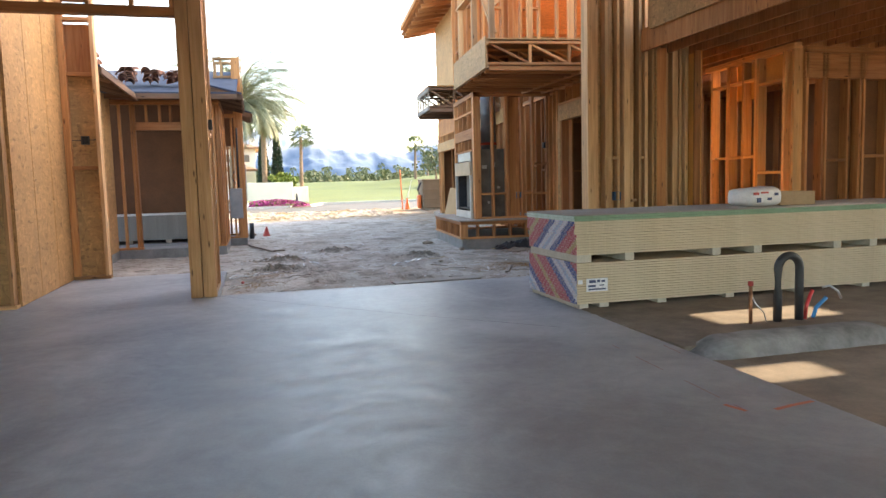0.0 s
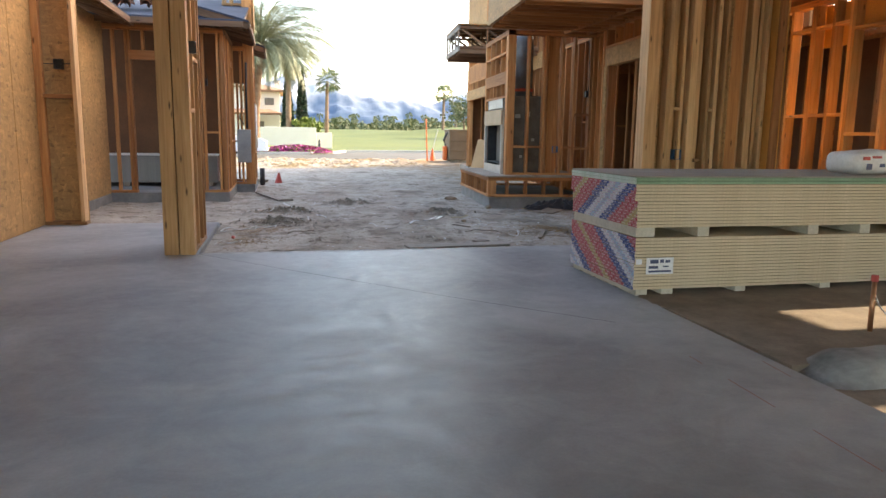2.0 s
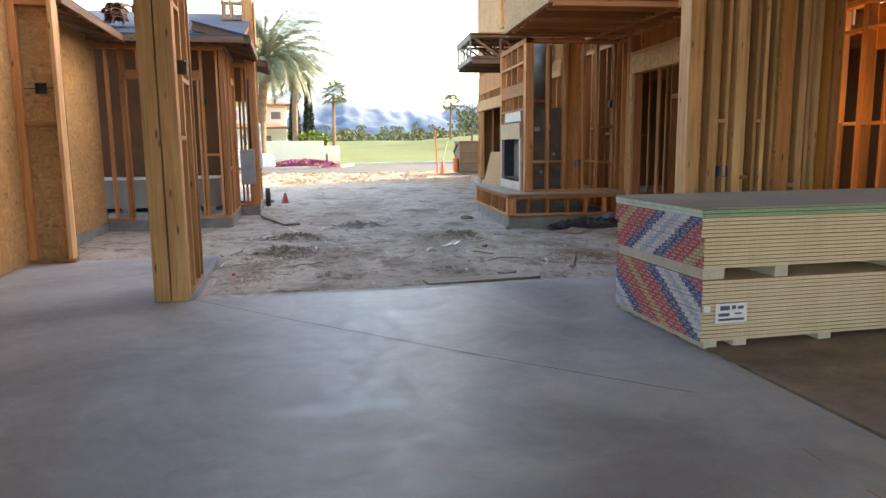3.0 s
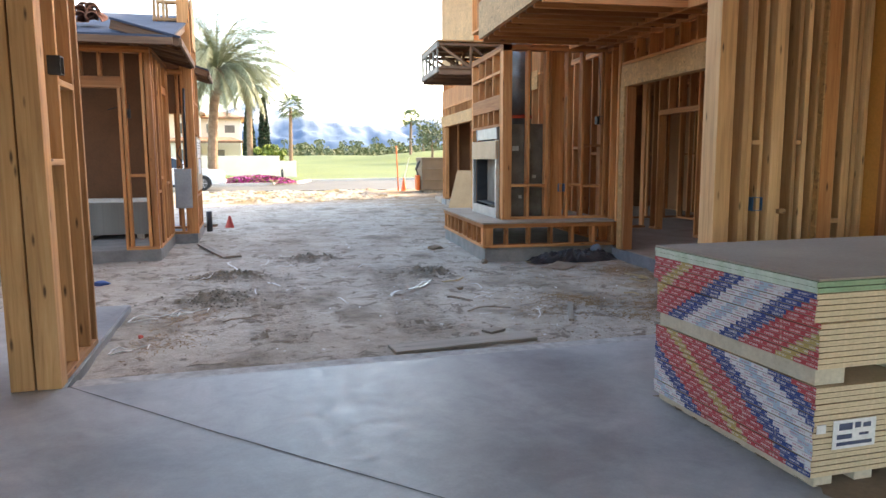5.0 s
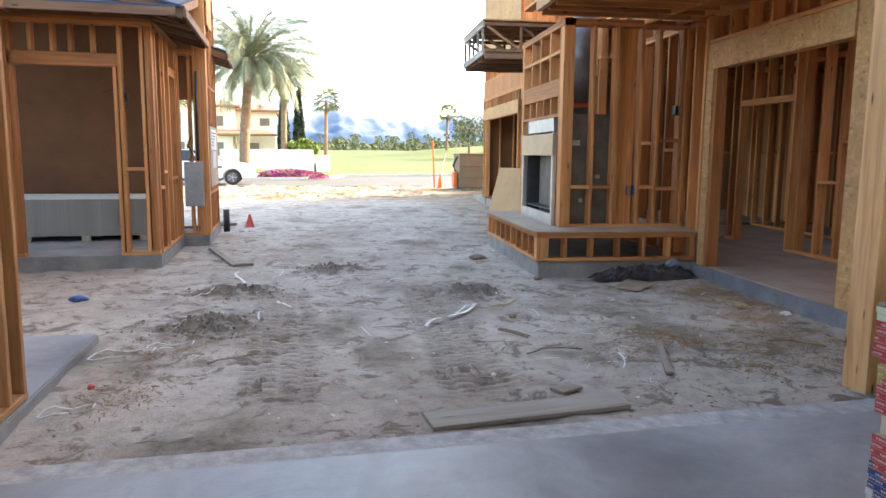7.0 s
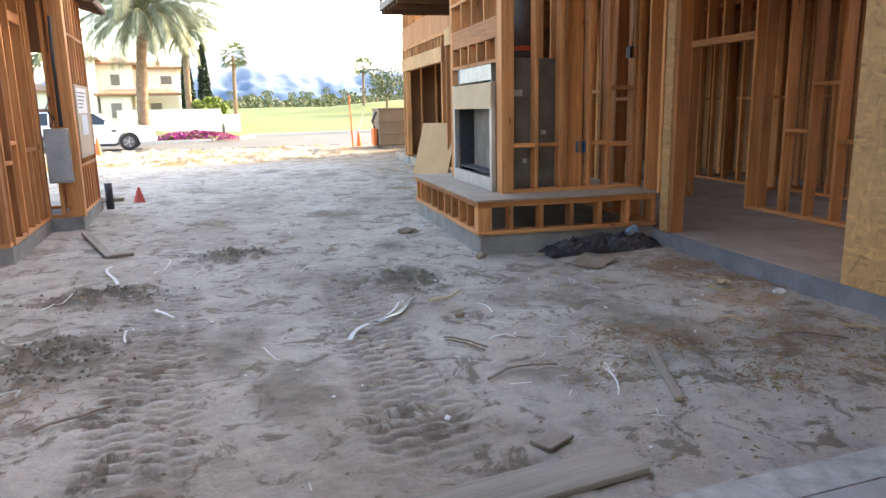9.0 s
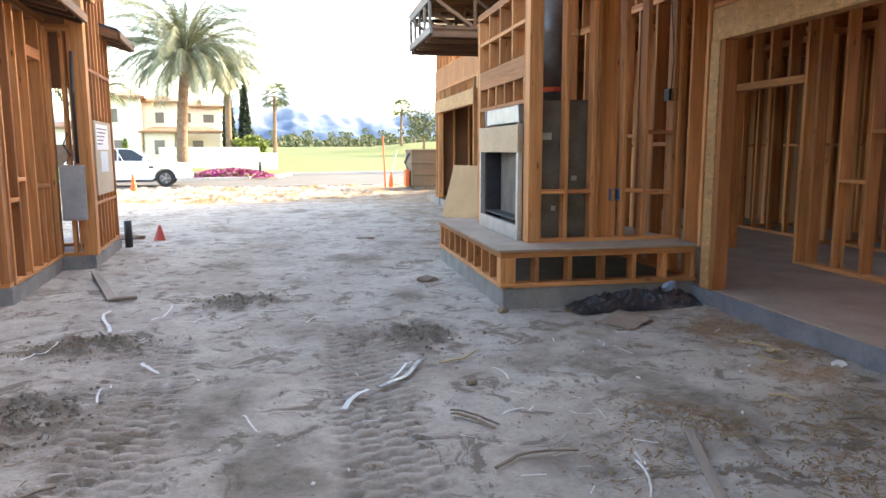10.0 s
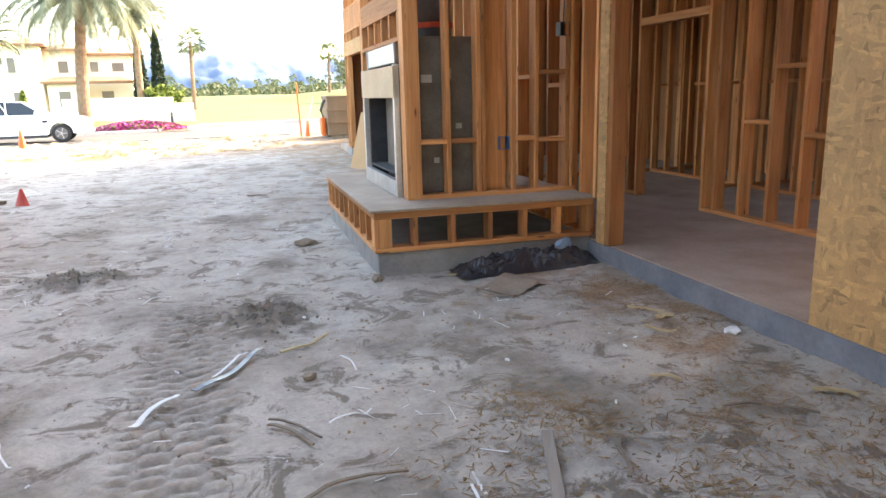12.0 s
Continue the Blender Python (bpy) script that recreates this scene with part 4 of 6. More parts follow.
def pair_mesh(length, width, tape, paper):
    """Two sheets bound face to face: a fine groove along the middle, and tape over both ends."""
    bm = bmesh.new()
    for z0, z1 in ((0.0, 0.0103), (0.0106, 0.0205)):
        box_bm(0.002, length - 0.002, 0.0, width, z0, z1, bm=bm)
    me = bpy.data.meshes.new("drywall_sheet")
    n = len(bm.faces)
    for x0, x1 in ((0.0, 0.002), (length - 0.002, length)):
        box_bm(x0, x1, 0.001, width - 0.001, 0.0, 0.0235, bm=bm)
    bm.faces.ensure_lookup_table()
    for f in bm.faces[n:]:
        f.material_index = 1
    bm.to_mesh(me)
    bm.free()
    me.materials.append(paper)
    me.materials.append(tape)
    return me


rng = random.Random(4)
stack = base("drywall_stack", P(2.99, 6.2, 0), "long stack of cream drywall sheets with printed striped end tape", "drywall stack")
low_me, up_me = pair_mesh(4.88, 1.22, TAPE_DOWN, PAPER), pair_mesh(4.88, 1.22, TAPE_UP, PAPER)
green_me = pair_mesh(4.88, 1.22, mottled("pale_green_tape", (0.42, 0.56, 0.42), (0.66, 0.72, 0.66), 9, 0.6), GREENP)
for k in range(16):
    ob = new("drywall_sheet", low_me)
    ob.parent = stack
    ob.location = (rng.uniform(-0.004, 0.004), rng.uniform(-0.003, 0.003), 0.0508 + 0.0254 * k)
for k in range(15):
    ob = new("drywall_sheet", green_me if k in (13, 14) else up_me)
    ob.parent = stack
    ob.location = (rng.uniform(-0.004, 0.004) - (0.015 if k > 7 else 0), rng.uniform(-0.003, 0.003) + (0.012 if k > 7 else 0), 0.5334 + 0.0254 * k)
part("cover_sheet", box_bm(-0.012, 4.88, 0.008, 1.235, 0.915, 0.925, 0.002), FACE, stack, "grey-brown top sheet")
DUN = mottled("gypsum_dunnage", (0.50, 0.45, 0.36), (0.60, 0.55, 0.45), 5, 0.9)
for x in (0.08, 0.30, 0.95, 1.75, 2.6, 3.5, 4.2, 4.75):
    part("spacer", box_bm(x - 0.05, x + 0.05, 0.01, 1.21, 0.0, 0.05, 0.003), DUN, stack)
for x in (0.58, 1.58, 2.08, 3.1, 3.58, 4.3, 4.78):
    part("spacer", box_bm(x - 0.05, x + 0.05, 0.005, 1.215, 0.4575, 0.533, 0.003), DUN, stack)
part("edge_strip", box_bm(0.012, 0.17, 0.02, 1.20, 0.4575, 0.533, 0.003), DUN, stack)
tag = part("label", box_bm(0.10, 0.33, -0.008, -0.005, 0.17, 0.30), LABEL, stack, "white printed label")
for x0, x1, z0, z1 in ((0.13, 0.20, 0.255, 0.285), (0.215, 0.245, 0.26, 0.285), (0.26, 0.30, 0.26, 0.28), (0.12, 0.31, 0.185, 0.20), (0.24, 0.29, 0.225, 0.235), (0.12, 0.2, 0.215, 0.235)):
    part("print_bar", box_bm(x0, x1, -0.0105, -0.0085, z0, z1), INK, tag)
part("sticker", box_bm(0.012, 0.06, -0.009, -0.006, 0.25, 0.29), LABEL, stack)

# bag and carton on the stack
bag = base("joint_compound_bag", P(5.35, 6.62, 0.926, 0, 0, 8), "white paper bag with printed patches slumped on the stack", "bag")
bm = bmesh.new()
bmesh.ops.create_uvsphere(bm, u_segments=24, v_segments=14, radius=1.0)
for v in bm.verts:
    c = v.co
    c.x, c.y, c.z = 0.27 * math.copysign(abs(c.x) ** 0.5, c.x), 0.19 * math.copysign(abs(c.y) ** 0.5, c.y), 0.105 + 0.105 * math.copysign(abs(c.z) ** 0.55, c.z)
    c.z += 0.02 * noise.noise(c * 7)
part("sack", bm, mottled("white_paper_sack", (0.66, 0.64, 0.62), (0.78, 0.76, 0.73), 6, 0.7), bag, smooth=True)
REDP = mottled("red_print", (0.45, 0.06, 0.05), (0.55, 0.09, 0.07), 6, 0.6)
for x, z, w, h, mt in ((-0.17, 0.14, 0.07, 0.03, REDP), (-0.05, 0.15, 0.10, 0.02, REDP), (-0.13, 0.07, 0.05, 0.05, INK), (0.02, 0.08, 0.06, 0.03, INK), (0.12, 0.13, 0.05, 0.03, INK)):
    part("print_patch", box_bm(x - w / 2, x + w / 2, -0.195, -0.18, z - h / 2, z + h / 2), mt, bag)
carton = base("cardboard_carton", P(5.86, 6.66, 0.926, 0, 0, -12), "open brown cardboard carton lying on the stack", "carton")
CARD = mottled("cardboard", (0.36, 0.24, 0.13), (0.44, 0.30, 0.17), 3, 0.85)
bm = box_bm(-0.2, 0.2, -0.15, -0.145, 0, 0.15)
box_bm(-0.2, 0.2, 0.145, 0.15, 0, 0.15, bm=bm)
box_bm(-0.2, -0.195, -0.145, 0.145, 0, 0.15, bm=bm)
box_bm(0.195, 0.2, -0.145, 0.145, 0, 0.15, bm=bm)
box_bm(-0.195, 0.195, -0.145, 0.145, 0, 0.006, bm=bm)
part("box", bm, CARD, carton)

# ---- trench with plumbing ----
EARTH = mottled("damp_earth", (0.18, 0.138, 0.10), (0.29, 0.23, 0.17), 4, 0.95, 40, 0.6)
for x0, y0, y1, z in ((2.5, 1.5, 4.5, -0.045), (3.045, 4.504, 6.0, 0.004)):
    ob = finish(box_bm(x0, 11.2, y0, y1, -0.36, z), "floor_bare_earth", EARTH)
    tagged(ob, "bare brown earth where no concrete is poured", "earth", kind="structure")
curb = base("footing_block", P(3.08, 4.44, -0.07), "rough concrete footing that crosses the trench", "footing")
bm = bmesh.new()
bmesh.ops.create_grid(bm, x_segments=40, y_segments=6, size=1.0)
for v in bm.verts:
    u, w = v.co.x * 0.5 + 0.5, v.co.y
    v.co = Vector((u * 1.85, w * 0.24, 0.15 * (1 - w ** 4) * min(1, 6 * u + 0.2, 6 * (1 - u) + 0.2) + 0.015 * noise.noise(Vector((u * 9, w * 3, 0)))))
part("mass", bm, mottled("splashed_concrete", (0.13, 0.125, 0.12), (0.36, 0.35, 0.33), 4, 0.85, 30, 0.5), curb, smooth=True)
bm = bmesh.new()
bm_top = [bm.verts.new((3.02 + 0.06 * noise.noise(Vector((k * 0.8, 0, 3))), 5.84 + 0.05 * k, 0.007)) for k in range(33)]
bm_far = [bm.verts.new((11.1, 5.84 + 0.05 * k, 0.007)) for k in range(33)]
for k in range(32):
    bm.faces.new((bm_top[k], bm_far[k], bm_far[k + 1], bm_top[k + 1]))
tagged(finish(bm, "floor_dirt_film", EARTH), "thin brown dirt trodden over the concrete", "earth", kind="structure")
pipe = base("drain_loop", P(4.42, 5.02, -0.03), "black plastic drain loop standing out of the trench", "pipe")
arc = [(-0.11, 0, 0), (-0.11, 0, 0.25), (-0.11, 0, 0.49)] + [(0.11 * -math.cos(a), 0, 0.49 + 0.11 * math.sin(a)) for a in [math.pi * k / 10 for k in range(1, 10)]] + [(0.11, 0, 0.49), (0.11, 0, 0.3), (0.115, 0, 0.02)]
part("tube", tube_bm(arc, 0.036, 14), mottled("black_plastic", (0.018, 0.018, 0.02), (0.03, 0.03, 0.033), 6, 0.45), pipe, smooth=True)
for mt, nm, pts, lab in (((0.55, 0.03, 0.03), "hot_line", [(0.17, 0, 0.0), (0.19, 0, 0.15), (0.24, -0.01, 0.29)], "red water line"), ((0.03, 0.22, 0.5), "cold_line", [(0.27, 0.02, 0.0), (0.31, 0.02, 0.12), (0.40, 0.0, 0.21)], "blue water line")):
    part(nm, tube_bm(pts, 0.017, 10), mottled(nm + "_plastic", mt, tuple(c * 1.25 for c in mt), 6, 0.4), pipe, lab, smooth=True)
part("hose_bib", tube_bm([(0.36, 0, 0.30), (0.44, 0.01, 0.31), (0.52, 0.0, 0.26), (0.55, -0.01, 0.19)], 0.011, 8), STEEL, pipe, smooth=True)
part("riser", tube_bm([(-0.38, 0, 0.0), (-0.385, 0, 0.36)], 0.016, 10), mottled("copper", (0.35, 0.17, 0.09), (0.45, 0.22, 0.12), 6, 0.4, 40, 0.1, 0.8), pipe, smooth=True)
part("riser_cap", cyl_bm(0.022, (-0.385, 0, 0.36), (-0.385, 0, 0.40), n=12), REDP, pipe)
part("wire", tube_bm([(-0.38, 0.01, 0.3), (-0.33, 0, 0.2), (-0.25, 0, 0.12), (-0.2, 0.01, 0.0)], 0.005, 6), STEEL, pipe)
# red layout marks and the floor's saw cut
CHALK = mottled("red_chalk", (0.34, 0.15, 0.12), (0.30, 0.19, 0.17), 30, 0.9)


def flat_line(name, pts, width, z, material, label, category, keep=0.7):
    bm = bmesh.new()
    pts = [Vector((*p, z)) for p in pts]
    for a, b in zip(pts, pts[1:]):
        d = (b - a).normalized()
        s = Vector((-d.y, d.x, 0)) * width / 2
        n = max(1, int((b - a).length / 0.12))
        for i in range(n):
            if rng.random() < keep:
                p, q = a.lerp(b, i / n), a.lerp(b, (i + 1) / n)
                bm.faces.new([bm.verts.new(v) for v in (p - s, q - s, q + s, p + s)])
    return tagged(finish(bm, name, material), label, category, kind="structure")


flat_line("trim_chalk_line", [(2.58, 4.75), (2.50, 3.0)], 0.007, 0.004, CHALK, "faint red chalk line on the floor", "mark", 0.35)
flat_line("trim_chalk_line", [(2.98, 5.1), (2.84, 3.6)], 0.007, 0.004, CHALK, "faint red chalk line on the floor", "mark", 0.3)
MARKRED = mottled("red_marking_paint", (0.50, 0.14, 0.08), (0.62, 0.20, 0.12), 30, 0.8)
flat_line("trim_chalk_mark", [(2.46, 3.26), (2.50, 3.13)], 0.03, 0.005, MARKRED, "red paint mark on the floor", "mark")
flat_line("trim_chalk_mark", [(2.66, 3.10), (2.80, 3.13), (2.95, 3.15)], 0.03, 0.005, MARKRED, "red paint mark on the floor", "mark")
JOINT = mottled("joint_shadow", (0.07, 0.07, 0.075), (0.11, 0.11, 0.115), 9, 0.9)
flat_line("trim_saw_cut", [(-0.45, 8.62), (0.4, 7.67), (1.57, 6.42), (2.5, 5.5)], 0.008, 0.003, JOINT, "narrow saw cut across the concrete floor", "joint", 1.1)
# ---- things about the yard ----
def rubble(name, x, y, z, rx, ry, rz, seed, material, label, category, turn=0.0, kind=""):
    bm = bmesh.new()
    bmesh.ops.create_icosphere(bm, subdivisions=2, radius=1.0)
    for v in bm.verts:
        k = 1 + 0.45 * noise.noise(v.co * 1.8 + Vector((seed, 0, 0)))
        v.co = Vector((v.co.x * rx * k, v.co.y * ry * k, v.co.z * rz * k))
    ob = finish(bm, name, material)
    ob.matrix_world = P(x, y, z, 0, 0, turn)
    return tagged(ob, label, category, kind=kind)


def strip(name, a, b, width, material, label, category, curl=0.03, thick=0.004, wig=0.05, z=G):
    """A loose thin strip that lies curling on the ground from a to b."""
    bm = bmesh.new()
    a, b = Vector((*a, 0)), Vector((*b, 0))
    d = b - a
    side = Vector((-d.y, d.x, 0)).normalized()
    n = 10
    rows = []
    for i in range(n + 1):
        s = i / n
        p = a + d * s + side * wig * math.sin(s * 5 + a.x * 9) * d.length
        g = ground_height(p.x, p.y) + (0.006 + 0.7 * mound(p.x, p.y) if p.y < 14.6 else 0)
        p.z = z + 0.008 + g + curl * abs(math.sin(s * 3.3 + a.y * 7))
        w = side * width / 2 * (1 - 0.3 * s)
        rows.append([bm.verts.new(q) for q in (p - w, p + w, p + w + Vector((0, 0, thick)), p - w + Vector((0, 0, thick)))])
    for r0, r1 in zip(rows, rows[1:]):
        for k in range(4):
            bm.faces.new((r0[k], r0[(k + 1) % 4], r1[(k + 1) % 4], r1[k]))
    bm.faces.new(rows[0])
    bm.faces.new(rows[-1])
    return tagged(finish(bm, name, material), label, category)


WHITEP = mottled("white_scrap", (0.62, 0.61, 0.58), (0.75, 0.74, 0.71), 12, 0.7)
STRAW = mottled("split_wood", (0.42, 0.31, 0.16), (0.55, 0.43, 0.25), 9, 0.8)
BARK = mottled("grey_stick", (0.16, 0.12, 0.085), (0.26, 0.20, 0.15), 14, 0.9)
BLACKP = mottled("black_film", (0.012, 0.012, 0.014), (0.03, 0.03, 0.034), 5, 0.32)
for a, b, w in (((2.12, 11.15), (2.31, 11.5), 0.035), ((2.98, 10.83), (3.2, 10.9), 0.012), ((3.24, 11.7), (3.26, 11.45), 0.012), ((0.74, 11.69), (0.74, 12.04), 0.014), ((0.84, 13.72), (0.93, 14.33), 0.014), ((1.02, 13.6), (1.25, 13.75), 0.012)):
    strip("paper_strip", a, b, w, WHITEP, "white paper strip lying on the dirt", "scrap")
for a, b, w in (((0.87, 12.5), (1.01, 12.27), 0.03), ((0.07, 12.71), (0.21, 13.09), 0.012), ((1.55, 11.24), (1.65, 11.0), 0.012), ((3.37, 10.05), (3.26, 9.76), 0.012), ((3.40, 10.13), (3.38, 10.0), 0.01), ((2.3, 13.5), (2.1, 13.35), 0.012), ((0.48, 13.39), (0.40, 14.3), 0.03)):
    strip("paper_strip", a, b, w, WHITEP, "white paper strip lying on the dirt", "scrap")
for a, b, w in (((2.92, 11.87), (3.24, 12.09), 0.02), ((5.11, 11.32), (5.24, 11.17), 0.016), ((4.71, 10.74), (4.82, 10.62), 0.02), ((5.34, 10.25), (5.46, 10.09), 0.03), ((4.51, 13.16), (4.83, 13.28), 0.02), ((5.3, 11.75), (5.45, 11.55), 0.02)):
    strip("wood_sliver", a, b, w, STRAW, "pale split sliver of wood on the dirt", "wood scrap", 0.01, 0.012)
for a, b, w in (((2.72, 10.95), (2.88, 10.66), 0.02), ((2.73, 11.01), (2.93, 10.73), 0.012), ((4.79, 10.28), (5.15, 10.05), 0.02), ((2.70, 10.23), (3.18, 10.33), 0.018), ((0.42, 10.44), (0.76, 10.59), 0.02), ((3.95, 9.9), (4.15, 10.2), 0.02), ((3.5, 19.2), (3.8, 19.14), 0.1)):
    strip("stick", a, b, w, BARK, "grey-brown stick lying on the dirt", "stick", 0.006, 0.009)
strip("banding_strap", (2.41, 11.5), (2.84, 11.97), 0.04, BLACKP, "black banding strap on the dirt", "strap", 0.012)
strip("banding_strap", (2.50, 11.66), (2.74, 11.97), 0.018, WHITEP, "white loose banding strap on the dirt", "strap", 0.012)


def plank(a, b, width, thick, z, material, label, name="plank", tilt=0.0):
    p = base(name, P(a[0], a[1], z), label, "plank")
    board(p, "board", (0, 0, thick / 2), (b[0] - a[0], b[1] - a[1], thick / 2 + tilt), thick, width, material)
    return p


plank((1.72, 9.06), (2.93, 9.17), 0.23, 0.03, G + 0.012, GREYWOOD, "grey weathered plank lying along the concrete lip")
plank((3.86, 10.36), (3.52, 9.62), 0.05, 0.02, G + 0.01, GREYWOOD, "grey weathered board offcut on the dirt")
plank((2.62, 9.42), (2.78, 9.5), 0.12, 0.02, G + 0.01, GREYWOOD, "short broken board offcut on the dirt")
plank((-0.16, 16.7), (0.32, 14.85), 0.09, 0.03, G + 0.012, GREYWOOD, "long grey board lying on the dirt")
plank((0.33, 14.83), (0.55, 14.87), 0.06, 0.03, G + 0.02, BARK, "short dark board offcut on the dirt")
card = base("cardboard_piece", P(4.83, 12.63, G + 0.03, 0, 0, 28), "flattened torn cardboard piece on the dirt", "cardboard")
CARD_OLD = mottled("weathered_cardboard", (0.20, 0.145, 0.10), (0.28, 0.21, 0.15), 4, 0.9)
bm = bmesh.new()
bmesh.ops.create_grid(bm, x_segments=8, y_segments=6, size=0.5)
for v in bm.verts:
    v.co = Vector((v.co.x * 0.44, v.co.y * 0.36, 0.025 * math.sin(v.co.x * 5) + 0.015 * noise.noise(v.co * 4)))
r = bmesh.ops.solidify(bm, geom=bm.faces[:], thickness=0.006)
part("sheet", bm, CARD_OLD, card)
film = base("black_plastic_sheet", P(5.25, 13.16, G, 0, 0, -3), "crumpled black plastic film heaped against the plinth", "plastic sheet")
bm = bmesh.new()
bmesh.ops.create_grid(bm, x_segments=60, y_segments=18, size=0.5)
for v in bm.verts:
    x, y = v.co.x, v.co.y
    e = max(0.0, 1 - (2 * x) ** 4) * max(0.0, 1 - (2 * y) ** 2)
    h = e * (0.10 + 0.15 * abs(noise.fractal(Vector((x * 4.2, y * 2.6, 2)), 0.8, 2.0, 4)))
    v.co = Vector((x * 1.35 + 0.05 * noise.noise(Vector((y * 6, x * 3, 1))), y * 0.42, h + 0.004))
part("film", bm, BLACKP, film)
rubble("rock", 3.64, 15.0, G + 0.03, 0.12, 0.07, 0.05, 1, EARTH, "dark clod of earth lying on the yard", "clod")
rubble("rock", 3.92, 13.27, G + 0.03, 0.05, 0.05, 0.04, 2, EARTH, "small dark stone beside the plinth", "stone")
rubble("rock", 3.0, 11.45, G + 0.02, 0.05, 0.03, 0.02, 3, EARTH, "small dark stone lying on the yard", "stone", 30)
rubble("paper_wad", 5.98, 12.5, G + 0.06, 0.07, 0.05, 0.05, 5, WHITEP, "crumpled white paper beside the slab", "scrap")
rubble("paper_wad", 5.59, 11.07, G + 0.02, 0.06, 0.05, 0.02, 6, WHITEP, "torn white paper scrap on the dirt", "scrap")
rubble("blue_rag", 5.60, 13.12, G + 0.18, 0.09, 0.03, 0.06, 12, mottled("pale_blue_cloth", (0.16, 0.24, 0.36), (0.26, 0.34, 0.46), 8, 0.9), "crumpled pale blue rag on the black film", "rag")
rubble("leaf_scrap", 5.41, 11.5, G + 0.015, 0.06, 0.04, 0.02, 7, STRAW, "yellow-brown scrap lying on the dirt", "scrap")
rubble("blue_can", -1.05, 12.9, G + 0.03, 0.09, 0.04, 0.04, 8, mottled("blue_tin", (0.04, 0.09, 0.28), (0.06, 0.12, 0.34), 8, 0.5), "crushed blue tin lying on the dirt", "tin")
rubble("plastic_bottle", -0.22, 10.0, G + 0.04, 0.02, 0.028, 0.018, 9, REDP, "small crushed red plastic bottle on the dirt", "bottle")
rubble("rock", 0.35, 9.15, G + 0.0, 0.14, 0.05, 0.03, 11, DIRT, "broken lump of grey concrete", "rubble")
for k, (cx, cy, s) in enumerate(((0.1, 10.9, 0.16), (-0.25, 9.6, 0.13), (-0.2, 10.75, 0.2))):
    w = base("wire_scrap", P(cx, cy, G + 0.015), "curled scrap of white wire on the dirt", "wire")
    part("wire", tube_bm([(s * math.cos(a) * (1 + 0.3 * math.sin(2 * a)), 0.6 * s * math.sin(a), 0.02 + 0.02 * math.sin(3 * a)) for a in [0.5 * i for i in range(11)]], 0.006, 6), WHITEP, w, smooth=True)


def lumps(name, spots, material, label, category, seed):
    """Many small uneven lumps in one mesh; spots: (x, y, z, size, flatness)."""
    r = random.Random(seed)
    cube = [Vector(c) for c in ((-1, -1, -1), (1, -1, -1), (1, 1, -1), (-1, 1, -1), (-1, -1, 1), (1, -1, 1), (1, 1, 1), (-1, 1, 1))]
    quads = ((0, 3, 2, 1), (4, 5, 6, 7), (0, 1, 5, 4), (1, 2, 6, 5), (2, 3, 7, 6), (3, 0, 4, 7))
    verts, faces = [], []
    for x, y, z, s, flat in spots:
        turn = Euler((r.uniform(-0.4, 0.4), r.uniform(-0.4, 0.4), r.uniform(0, 6.3))).to_matrix()
        k, wide = len(verts), r.uniform(0.25, 0.9)
        for c in cube:
            q = turn @ Vector((c.x * s * 0.5 * r.uniform(0.6, 1), c.y * s * 0.5 * wide * r.uniform(0.6, 1), c.z * s * 0.5 * flat * r.uniform(0.6, 1)))
            verts.append((x + q.x, y + q.y, z + q.z))
        faces += [tuple(k + i for i in f) for f in quads]
    me = bpy.data.meshes.new(name)
    me.from_pydata(verts, [], faces)
    me.materials.append(material)
    return tagged(new(name, me), label, category, kind="stuff")


def lie(x, y):
    return G + ground_height(x, y) + (tread(x, y) + mound(x, y) if y < 14.6 else 0)


def scatter_mesh(name, count, area, size, material, label, category, seed):
    """Fine litter past counting, strewn over a stretch of the yard."""
    r = random.Random(seed)
    spots = []
    for _ in range(count):
        x, y = r.uniform(*area[0]), r.uniform(*area[1])
        if x > -0.3 or y > 11.4:
            s = size[0] + (size[1] - size[0]) * r.random() ** 2
            spots.append((x, y, lie(x, y) + s * 0.08, s, 0.4))
    return lumps(name, spots, material, label, category, seed)


STRAWY = mottled("dry_straw", (0.20, 0.12, 0.055), (0.36, 0.24, 0.125), 9, 0.9)


def straws(name, count, spots, material, label, category, seed, long=(0.03, 0.12)):
    """Thin dry stems strewn about some spots (x, y, spread), past counting."""
    r = random.Random(seed)
    verts, faces = [], []
    for _ in range(count):
        sx, sy, sp = spots[r.randrange(len(spots))]
        x, y = sx + r.gauss(0, sp), sy + r.gauss(0, sp)
        if y < 8.95 or (x < -0.3 and y < 11.4) or x > 6.0 or (x > 3.9 and y > 13.2):
            continue
        a, ln, w = r.uniform(0, 6.3), r.uniform(*long) / 2, r.uniform(0.0015, 0.004)
        z = lie(x, y) + 0.006
        c, d, n = Vector((x, y, z)), Vector((math.cos(a) * ln, math.sin(a) * ln, r.uniform(-0.004, 0.012))), Vector((-math.sin(a) * w, math.cos(a) * w, 0))
        up = Vector((0, 0, w))
        k = len(verts)
        verts += [tuple(v) for v in (c - d - n, c - d + n, c - d + up, c + d - n, c + d + n, c + d + up)]
        faces += [(k, k + 1, k + 4, k + 3), (k + 1, k + 2, k + 5, k + 4), (k + 2, k, k + 3, k + 5), (k, k + 2, k + 1), (k + 3, k + 4, k + 5)]
    me = bpy.data.meshes.new(name)
    me.from_pydata(verts, [], faces)
    me.materials.append(material)
    return tagged(new(name, me), label, category, kind="stuff")


